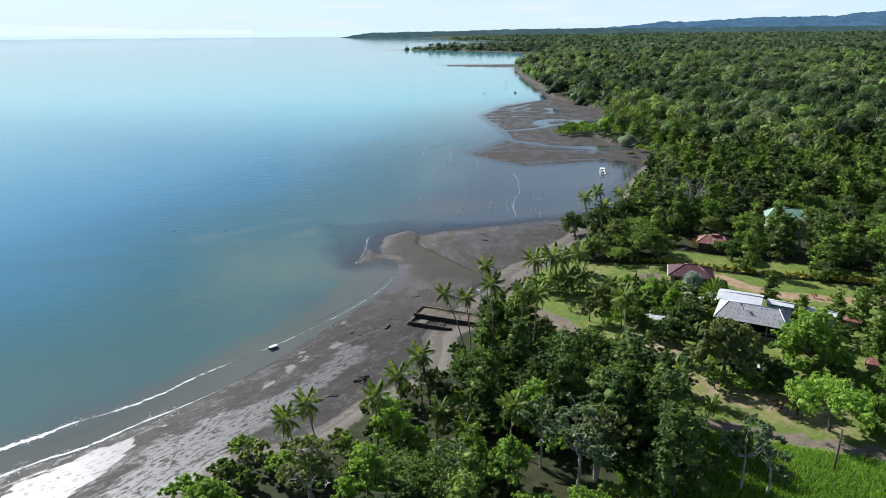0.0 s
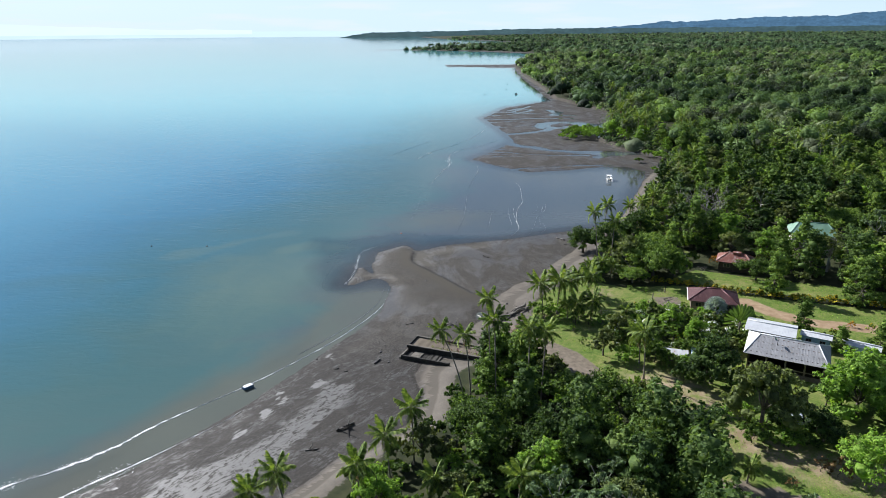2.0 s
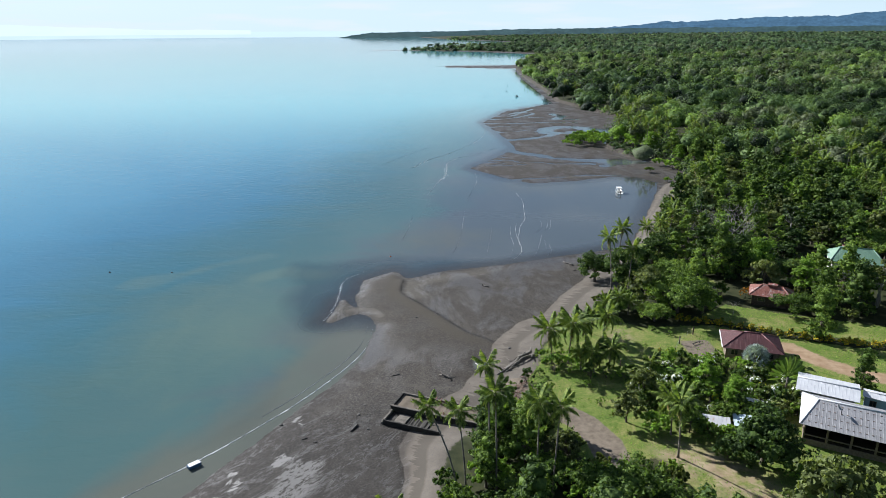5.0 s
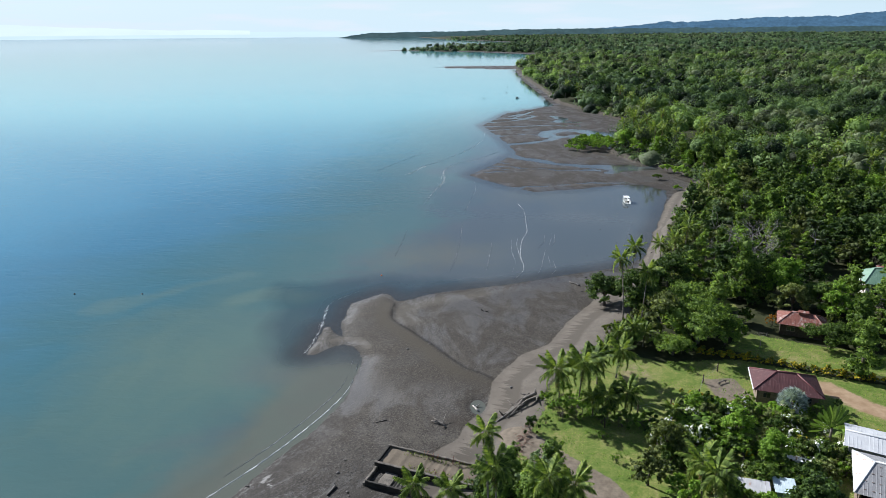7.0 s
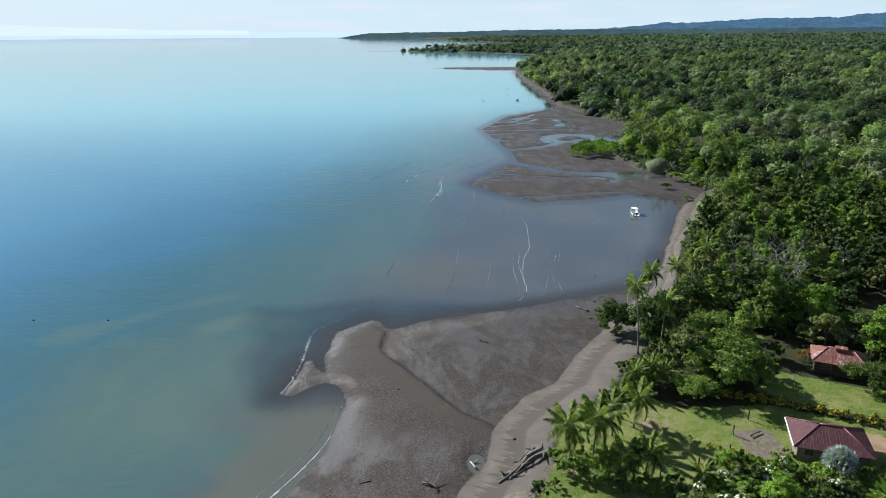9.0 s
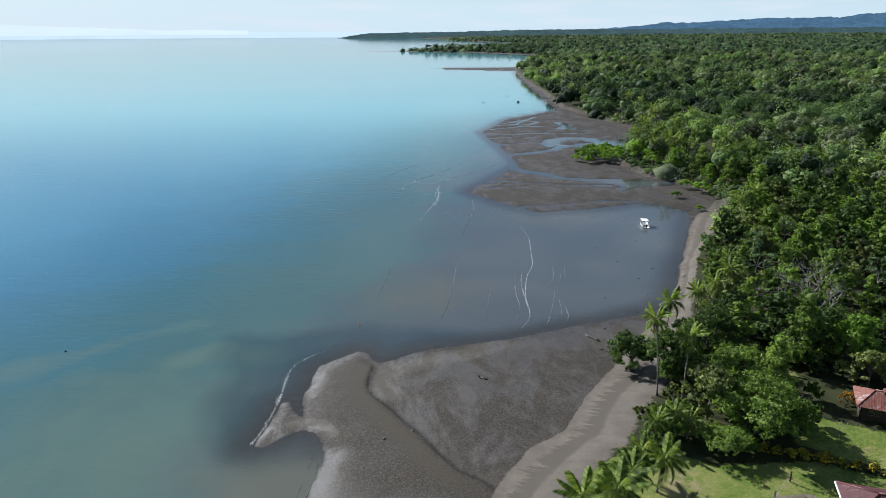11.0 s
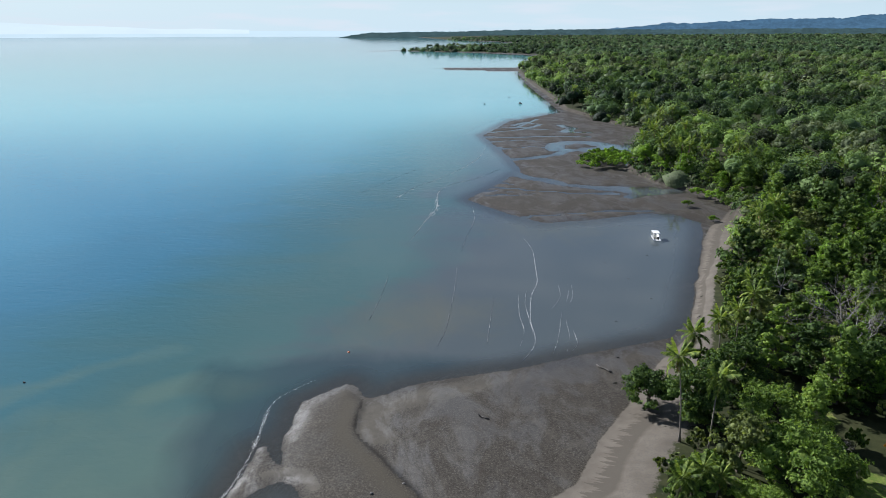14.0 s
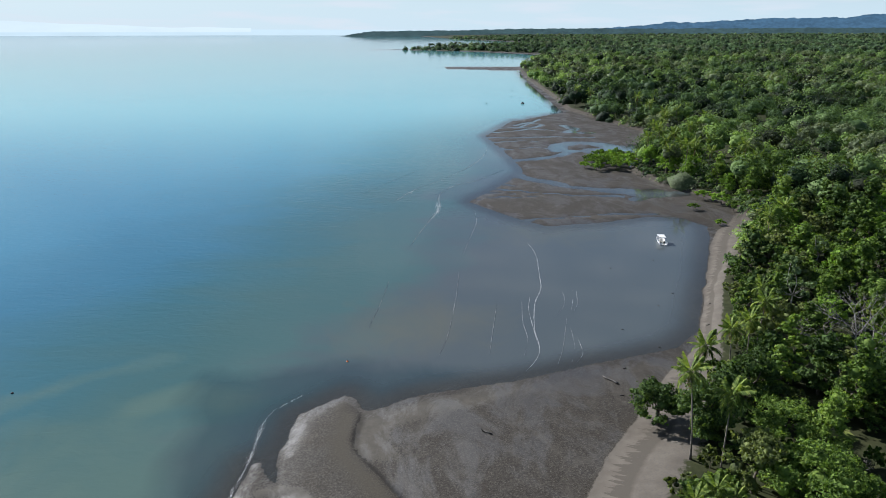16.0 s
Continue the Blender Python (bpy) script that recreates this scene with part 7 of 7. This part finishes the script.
def hull(L, B, D, t=0.06):
    """An open hull with thickness: bow towards +y, square stern."""
    out = []
    for f in np.linspace(0, 1, 11):
        w = B / 2 * (1 - max(0, (f - 0.45) / 0.55) ** 2.2) + 0.03
        sheer = D * (1 + 0.35 * f * f)
        k = 0.12 * f ** 3 * D * 4
        y = -L / 2 + L * f
        out.append([(-w, y, sheer), (-w * 0.86, y, D * 0.35 + k * 0.5), (-w * 0.45, y, 0.04 + k), (0, y, k * 0.9), (w * 0.45, y, 0.04 + k), (w * 0.86, y, D * 0.35 + k * 0.5), (w, y, sheer),
                    (w - t, y, sheer), (w * 0.86 - t, y, D * 0.36 + k * 0.5), (0, y, D * 0.3 + k), (-w * 0.86 + t, y, D * 0.36 + k * 0.5), (-w + t, y, sheer), (-w, y, sheer)])
    bm = loft(out)
    bmesh.ops.remove_doubles(bm, verts=bm.verts[:], dist=0.001)
    return bm


boat = thing("motor_boat", pose(62.0, 239.2, -0.15, 0, 0, -6) @ Matrix.Scale(0.85, 4), "white open motor boat with a canopy aground in the shallows", "boat")
part("hull", hull(6.4, 2.3, 0.95), GEL_WHITE, boat)
cano = bmesh.new()
box(cano, -1.0, 1.0, -1.9, 1.1, 2.05, 2.13, 0.03)
part("canopy", cano, GEL_WHITE, boat, "white canopy")
for sx in (-0.92, 0.92):
    for sy in (-1.7, 0.9):
        v, q, t = tube([(sx, sy, 0.9), (sx, sy, 1.5), (sx * 0.98, sy, 2.06)], [0.035] * 3, 6)
        under(new("canopy_post", np_mesh("canopy_post", v, q, t, ROOF_GREY)), boat)
part("console", boxed(-0.45, 0.45, -0.3, 0.35, 0.35, 1.25, 0.05), GEL_WHITE, boat)
part("windscreen", boxed(-0.42, 0.42, 0.36, 0.40, 1.2, 1.6), GLASS, boat)
part("seat", boxed(-0.7, 0.7, -1.6, -1.15, 0.35, 0.8, 0.05), WALL_PALE, boat)
motor = part("outboard_motor", boxed(-0.22, 0.22, -3.75, -3.3, 0.75, 1.45, 0.08), BLACK_RUBBER, boat, "black outboard motor")
part("motor_leg", boxed(-0.08, 0.08, -3.6, -3.4, 0.0, 0.78, 0.02), BLACK_RUBBER, motor)

skiff = thing("small_skiff", pose(-31.7, 103.7, -0.02, 0, 0, -48) @ Matrix.Scale(0.78, 4), "small flat white and blue skiff at the water's edge", "boat")
secs = []
for f in np.linspace(0, 1, 7):
    w = 0.58 * (1 - 0.2 * abs(2 * f - 1) ** 3)
    y = -1.0 + 2.0 * f
    rise_ = 0.10 * abs(2 * f - 1) ** 2
    secs.append([(-w, y, 0.5 + rise_), (-w * 0.9, y, 0.0 + rise_), (w * 0.9, y, 0.0 + rise_), (w, y, 0.5 + rise_), (w - 0.05, y, 0.5 + rise_), (w - 0.08, y, 0.42 + rise_), (-w + 0.08, y, 0.42 + rise_), (-w + 0.05, y, 0.5 + rise_), (-w, y, 0.5 + rise_)])
bm = loft(secs)
bmesh.ops.remove_doubles(bm, verts=bm.verts[:], dist=0.001)
part("hull", bm, BLUE_PAINT, skiff, "dark blue sides")
part("deck", boxed(-0.46, 0.46, -0.86, 0.86, 0.525, 0.60, 0.02), GEL_WHITE, skiff, "pale white-blue deck")


def buoy(x, y, r, mat, label):
    root = thing("buoy", Matrix.Translation((x, y, 0)), label, "buoy", "buoys")
    bm = bmesh.new()
    bmesh.ops.create_uvsphere(bm, u_segments=12, v_segments=8, radius=r)
    for v in bm.verts:
        v.co.z *= 0.85
    part("float", bm, mat, root)
    v, q, t = tube([(0, 0, r * 0.7), (0, 0, r * 1.1), (0, 0, r * 1.4)], [r * 0.15] * 3, 6)
    under(new("ring", np_mesh("ring", v, q, t, BLACK_RUBBER)), root)


buoy(-70.1, 174.1, 0.2, BLACK_RUBBER, "small dark buoy floating offshore")
buoy(-56.6, 173.2, 0.2, BLACK_RUBBER, "small dark buoy floating offshore")
buoy(-9.5, 180.5, 0.2, ORANGE_PAINT, "small orange buoy near the sand bar")
buoy(55, 553, 0.55, BLACK_RUBBER, "small dark buoy floating offshore")
buoy(79, 600, 0.5, BLACK_RUBBER, "small dark buoy floating offshore")
buoy(88, 655, 0.5, BLACK_RUBBER, "small dark buoy floating offshore")
raft = thing("dark_raft", pose(79.9, 553, 0, 0, 0, 10), "dark square raft moored off the mud", "raft")
part("deck", boxed(-0.95, 0.95, -0.8, 0.8, 0.35, 0.5, 0.03), WOOD_DARK, raft)
for sx in (-0.65, 0.65):
    v, q, t = tube([(sx, -0.8, 0.12), (sx, 0, 0.12), (sx, 0.8, 0.12)], [0.26] * 3, 10)
    under(new("drum", np_mesh("drum", v, q, t, BLACK_RUBBER)), raft)
part("crate", boxed(-0.6, 0.5, -0.4, 0.5, 0.5, 1.15, 0.03), BLACK_RUBBER, raft)
canoe = thing("canoe", pose(39.9, 109.6, ground_at(39.9, 109.6) + 0.3, 0, 0, 60), "white canoe lying among garden bushes", "boat")
part("hull", hull(3.8, 0.95, 0.45, 0.04), GEL_WHITE, canoe)
part("thwart", boxed(-0.4, 0.4, -0.4, -0.2, 0.36, 0.40), WOOD, canoe)

# ---- car under the tree ----
car = thing("parked_car", pose(40.0, 86.2, ground_at(40.0, 86.2), 0, 0, 65), "silver-white car parked in a tree's shade", "car")
secs = []
for y, w, h0, h1 in ((-2.1, 0.74, 0.35, 0.85), (-1.95, 0.82, 0.28, 0.95), (-0.6, 0.85, 0.25, 0.98), (0.9, 0.85, 0.25, 0.95), (1.85, 0.80, 0.28, 0.80), (2.1, 0.68, 0.36, 0.66)):
    secs.append([(-w, y, h0), (-w * 1.02, y, (h0 + h1) / 2), (-w * 0.93, y, h1), (w * 0.93, y, h1), (w * 1.02, y, (h0 + h1) / 2), (w, y, h0)])
part("body", loft(secs), CAR_PAINT, car)
part("cabin_glass", loft([[(-0.76, -1.75, 0.96), (-0.62, -1.25, 1.42), (0.62, -1.25, 1.42), (0.76, -1.75, 0.96)], [(-0.78, 0.75, 0.94), (-0.62, 0.05, 1.42), (0.62, 0.05, 1.42), (0.78, 0.75, 0.94)]]), GLASS, car, "dark car windows")
part("roof_panel", boxed(-0.6, 0.6, -1.22, 0.03, 1.42, 1.47, 0.02), CAR_PAINT, car)
for sx in (-0.78, 0.78):
    for sy in (-1.3, 1.3):
        v, q, t = tube([(sx - 0.1, sy, 0.31), (sx, sy, 0.31), (sx + 0.1, sy, 0.31)], [0.31] * 3, 14)
        under(new("wheel", np_mesh("wheel", v, q, t, BLACK_RUBBER)), car)

# ---- poles and fence ----
g = ground_at(38.4, 63.6)
pole = thing("wooden_pole", Matrix.Translation((38.4, 63.6, g)), "weathered dark wooden pole leaning by the road", "pole")
v, q, t = tube([(0, 0, -0.5), (0.5, 0.6, 2.0), (1.1, 1.4, 4.6)], [0.14, 0.12, 0.1], 8, 1, 0.05)
under(new("post", np_mesh("post", v, q, t, WOOD_DARK)), pole)
fence = thing("wire_fence", Matrix.Translation((0, 0, 0)), "wooden posts of a wire fence across the lawn", "fence")
fpts = [(20.5, 118.6), (25.7, 121.4), (30.5, 122.4), (35.2, 124.6), (37.5, 128.5), (41.0, 131.6)]
for k, (x, y) in enumerate(fpts):
    g = ground_at(x, y)
    part("fence_post", boxed(x - 0.07, x + 0.07, y - 0.07, y + 0.07, g - 0.3, g + 1.35, 0.01), WOOD_DARK, fence)
for (a, b), (c_, d) in zip(fpts[:-1], fpts[1:]):
    for h in (0.5, 0.85, 1.2):
        v, q, t = tube([(a, b, ground_at(a, b) + h), ((a + c_) / 2, (b + d) / 2, (ground_at(a, b) + ground_at(c_, d)) / 2 + h - 0.04), (c_, d, ground_at(c_, d) + h)], [0.008] * 3, 4)
        under(new("fence_wire", np_mesh("fence_wire", v, q, t, ROOF_GREY)), fence)
seat = thing("log_seat", pose(40.2, 128.2, ground_at(40.2, 128.2), 0, 0, 25) @ Matrix.Scale(0.6, 4), "grey rough log bench beside the house", "bench")
v, q, t = tube([(-1.6, 0, 0.45), (0, 0.1, 0.48), (1.6, 0, 0.45)], [0.14, 0.15, 0.12], 8, 2, 0.08)
under(new("seat_log", np_mesh("seat_log", v, q, t, DRIFT)), seat)
for sx in (-1.1, 1.1):
    v, q, t = tube([(sx, 0, -0.1), (sx, 0, 0.2), (sx, 0, 0.4)], [0.13, 0.12, 0.12], 7, 3, 0.08)
    under(new("leg", np_mesh("leg", v, q, t, DRIFT)), seat)

# ---- garden ----
SHRUBS = [make_shrub(1.1, 1.3, 420, 0.17, 0.10, m_, 500 + k, "rounded garden shrub with " + w, flower=fl) for k, (m_, w, fl) in enumerate(
    ((LEAF_MID, "mid-green leaves", None), (LEAF_BRIGHT, "bright green leaves", None), (LEAF_DARK, "dark leaves", None), (LEAF_MID, "white blossom", PETAL), (LEAF_OLIVE, "olive leaves", None), (LEAF_BRIGHT, "yellow blossom", LEAF_YELLOW)))]
HEDGE = make_shrub(1.0, 1.2, 620, 0.14, 0.09, LEAF_MID, 520, "yellow-flowering croton in a hedge", "hedge_shrub", flower=LEAF_YELLOW)
CROTON = make_shrub(1.2, 1.7, 520, 0.17, 0.10, LEAF_ORANGE, 521, "orange-leaved croton bush in the garden", "croton")
TAWNY = make_shrub(1.5, 2.0, 420, 0.2, 0.06, LEAF_DRY, 522, "dry brownish bush beside the road", "dry_bush")


def make_banana(seed):
    """A clump of broad paddle leaves."""
    rr = np.random.RandomState(seed)
    root = thing("banana_plant", Matrix(), "banana plant with broad torn green leaves", "plant")
    v, q, t = tube([(0, 0, -0.2), (0.03, 0, 0.8), (0.05, 0, 1.5)], [0.12, 0.1, 0.07], 7, seed)
    under(new("stem", np_mesh("stem", v, q, t, LEAF_OLIVE)), root)
    for k in range(8):
        s = np.linspace(0, 1, 6)
        L_ = rr.uniform(1.5, 2.2)
        a = k * 2.4
        up = rr.uniform(0.4, 1.0)
        mid_l = np.stack([L_ * s * 0.85, 0 * s, L_ * (up * s - 0.75 * s * s)], 1)
        w = 0.30 * np.sin(np.pi * np.clip(s * 0.95 + 0.04, 0, 1)) ** 0.6
        vs = np.concatenate([mid_l + np.stack([0 * s, w, -w * 0.3], 1), mid_l + np.array([0, 0, 0.0]), mid_l - np.stack([0 * s, w, w * 0.3], 1)])
        qs = [(i, i + 1, i + 7, i + 6) for i in range(5)] + [(i + 6, i + 7, i + 13, i + 12) for i in range(5)]
        lf = under(new("leaf_blade", np_mesh("leaf_blade", vs, np.array(qs), None, LEAF_BRIGHT if k % 3 else LEAF_MID)), root)
        lf.matrix_local = Matrix.Translation((0.05, 0, 1.4)) @ Matrix.Rotation(a, 4, "Z")
    return root


BANANA = [make_banana(k) for k in (1, 2)]


def fan_blade(R, seg, spread, droop):
    """A pleated fan leaf."""
    vs, ts = [], []
    for k in range(seg):
        a = -spread / 2 + spread * k / (seg - 1)
        c_, s_ = math.cos(a), math.sin(a)
        w_ = R * 0.055
        z_ = -droop * R * abs(a)
        i = len(vs)
        vs += [(0.1 * c_, 0.1 * s_, 0), (R * 0.55 * c_ - w_ * s_, R * 0.55 * s_ + w_ * c_, z_ * 0.4 + 0.03), (R * c_, R * s_, z_ - 0.05), (R * 0.55 * c_ + w_ * s_, R * 0.55 * s_ - w_ * c_, z_ * 0.4 + 0.03)]
        ts += [(i, i + 1, i + 2), (i, i + 2, i + 3)]
    return np.array(vs), np.array(ts)


silver = thing("fan_palm", Matrix.Translation((45.3, 119.6, ground_at(45.3, 119.6))), "silvery blue fan palm in front of the red house", "palm tree")
v, q, t = tube([(0, 0, -0.2), (0, 0, 0.8), (0, 0, 1.9)], [0.28, 0.24, 0.2], 9, 1)
under(new("trunk", np_mesh("trunk", v, q, t, PALM_BARK)), silver)
fv, ft = fan_blade(0.95, 20, 4.2, 0.10)
fan_me = np_mesh("fan_leaf", fv + np.array([1.15, 0, 0]), None, ft, LEAF_SILVER)
for k in range(54):
    el = 84 - 112 * k / 54
    lf = under(new("fan_leaf", fan_me), silver)
    lf.matrix_local = Matrix.Translation((0, 0, 1.9)) @ Matrix.Rotation(k * 2.399, 4, "Z") @ Matrix.Rotation(-radians(el), 4, "Y") @ Matrix.Rotation(0.9 * (-1) ** k + 0.3, 4, "X")
trav = thing("travellers_palm", pose(46.6, 113.4, ground_at(46.6, 113.4), 0, 0, 10), "traveller's palm spreading one flat fan of paddle leaves", "palm tree")
v, q, t = tube([(0, 0, -0.2), (0, 0, 0.9), (0, 0, 1.9)], [0.17, 0.15, 0.16], 8, 2)
under(new("trunk", np_mesh("trunk", v, q, t, PALM_BARK)), trav)
s = np.linspace(0, 1, 8)
w = np.where(s < 0.35, 0.03, 0.22 * np.sin(np.pi * np.clip((s - 0.33) / 0.70, 0, 1)) ** 0.5)
ml = np.stack([3.0 * s, 0 * s, -0.35 * s * s], 1)
vs = np.concatenate([ml + np.stack([0 * s, w, -w * 0.2], 1), ml, ml - np.stack([0 * s, w, w * 0.2], 1)])
qs = [(i, i + 1, i + 9, i + 8) for i in range(7)] + [(i + 8, i + 9, i + 17, i + 16) for i in range(7)]
pad = np_mesh("paddle_leaf", vs, np.array(qs), None, LEAF_DARK)
for k in range(19):
    lf = under(new("paddle_leaf", pad), trav)
    lf.matrix_local = Matrix.Translation((0, 0.02 * (k % 3), 1.9)) @ Matrix.Rotation(-radians(-6 + 192 * k / 18), 4, "Y") @ Matrix.Rotation(radians(65 + 25 * math.sin(k * 2.1)), 4, "X")
rr = np.random.RandomState(99)
hline = curve_points([(41, 136.6), (46.2, 135.1), (53.6, 131.1), (58.6, 128.3), (63, 126.4), (74, 122), (88, 115.5)], 1.25)
for x, y in hline:
    put(HEDGE, x + rr.normal() * 0.1, y + rr.normal() * 0.15, rr.uniform(0.8, 1.1), rr.uniform(0, 6.28))["group"] = "flowering hedge"
for x, y in curve_points([(33.5, 126.2), (35.8, 125.1), (39.8, 122.0)], 0.9):
    put(HEDGE, x, y, 0.42, rr.uniform(0, 6.28))["group"] = "low flower border"
for x, y, s_ in [(44.1, 111.7, 0.6), (57.3, 146.6, 1.1), (33.2, 121.5, 0.45), (66, 113.5, 0.6), (30.9, 122.6, 0.3)]:
    put(CROTON, x, y, s_, rr.uniform(0, 6.28))
for x, y in [(43.2, 113.2), (35.4, 111.0), (52.5, 113.8), (68.5, 112), (61, 111)]:
    put(SHRUBS[5], x, y, 0.8, rr.uniform(0, 6.28))
for x, y, s_ in [(39.5, 75.5, 1.2), (38.2, 76.6, 0.9), (33.5, 74.2, 0.6)]:
    put(TAWNY, x, y, s_, rr.uniform(0, 6.28))
for x, y in [(30.8, 117.5), (32.2, 116.6), (33.5, 118.2), (29.2, 116.0), (44.6, 116.2), (26.5, 116.4), (-2.4, 78.4), (1.8, 74), (-7.4, 70.4), (48.2, 113.6), (-1.2, 66.6), (9.5, 73.2)]:
    put(BANANA[int(x) % 2], x, y, rr.uniform(0.8, 1.15), rr.uniform(0, 6.28))
for k in range(230):
    x, y = rr.uniform(25, 47), rr.uniform(106.5, 121)
    if (y > 119.5 and x > 40) or (x < 29 and y > 117) or abs((y - 116.6) + 0.45 * (x - 39)) < 0.8 and x > 37:
        continue
    put(SHRUBS[rr.choice(5, p=[0.28, 0.24, 0.16, 0.14, 0.18])], x, y, rr.uniform(0.6, 1.75), rr.uniform(0, 6.28))
for x, y, s_ in [(11.1, 118.4, 1.35), (13.3, 120.1, 0.85), (19.5, 116.2, 0.8), (19.9, 111.8, 0.7), (14.6, 124.2, 1.7), (16.9, 126.2, 1.5), (15.6, 121.6, 1.6), (17.4, 123.2, 1.6), (19.4, 124.6, 1.4), (18.2, 121.2, 1.5), (20.5, 119.4, 1.4), (22.8, 118.6, 1.5), (22.2, 121.8, 1.4), (25, 118.4, 1.3), (26.6, 119.6, 1.1), (40.5, 122.6, 1.3), (41.8, 119.6, 1.2), (48.6, 119.0, 1.1), (50.6, 118.2, 1.2), (51.8, 120.2, 1.0), (43, 118.6, 1.1), (47.2, 117.6, 1.0), (34.8, 133.6, 0.7), (37, 131.6, 0.6), (28.5, 126.5, 0.4), (31.8, 127.8, 0.4), (26.5, 127.5, 0.45), (52, 112.2, 0.9), (54, 111.4, 0.9), (58.4, 109.6, 0.9)]:
    put(SHRUBS[int(x * 7) % 3], x, y, s_, rr.uniform(0, 6.28))
for src in (*SHRUBS, HEDGE, CROTON, TAWNY, *BANANA):
    drop_source(src)


# ---- grass ----
def grass_patch(name, n_, pick, hgt, wid, mat, label, seed):
    """Upright blades strewn where pick allows."""
    rr = np.random.RandomState(seed)
    x0, x1, y0, y1 = pick[0]
    px, py = rr.uniform(x0, x1, n_), rr.uniform(y0, y1, n_)
    ok_ = pick[1](px, py)
    px, py = px[ok_], py[ok_]
    pz = height(px, py)
    m = len(px)
    h = hgt * rr.uniform(0.5, 1.3, m)
    a = rr.uniform(0, 6.28, m)
    w = wid * rr.uniform(0.6, 1.3, m)
    lx, ly = rr.normal(size=m) * h * 0.35, rr.normal(size=m) * h * 0.35
    V = np.stack([np.stack([px - np.cos(a) * w, py - np.sin(a) * w, pz - 0.02], 1), np.stack([px + np.cos(a) * w, py + np.sin(a) * w, pz - 0.02], 1), np.stack([px + lx, py + ly, pz + h], 1)], 1).reshape(-1, 3)
    ob = new(name, np_mesh(name, V, None, np.arange(3 * m).reshape(-1, 3), mat))
    return tagged(ob, label, "grass", kind="stuff")


grass_patch("tall_grass", 130000, ((14, 62, 48, 77), lambda x, y: (dist_line(x, y, ROAD) > 1.6) & (y < np.interp(x, [14, 22, 34, 47, 62], [77, 74.5, 69.5, 64, 58]) + 0.5)), 0.5, 0.04, GRASS_TALL, "tall bright grass beside the road", 1)
grass_patch("lawn_grass", 60000, ((6, 88, 66, 142), lambda x, y: (np.maximum(sd_poly(x, y, LAWN), sd_poly(x, y, LAWN_BACK)) > 0) & (dist_line(x, y, ROAD) > 1.8) & (dist_line(x, y, DRIVE) > 2.6) & (dist_line(x, y, YARD) > 2.4) & (vnoise(x, y, 6, 50) > -0.25)), 0.14, 0.05, GRASS_TALL, "short lawn grass with taller tufts", 2)
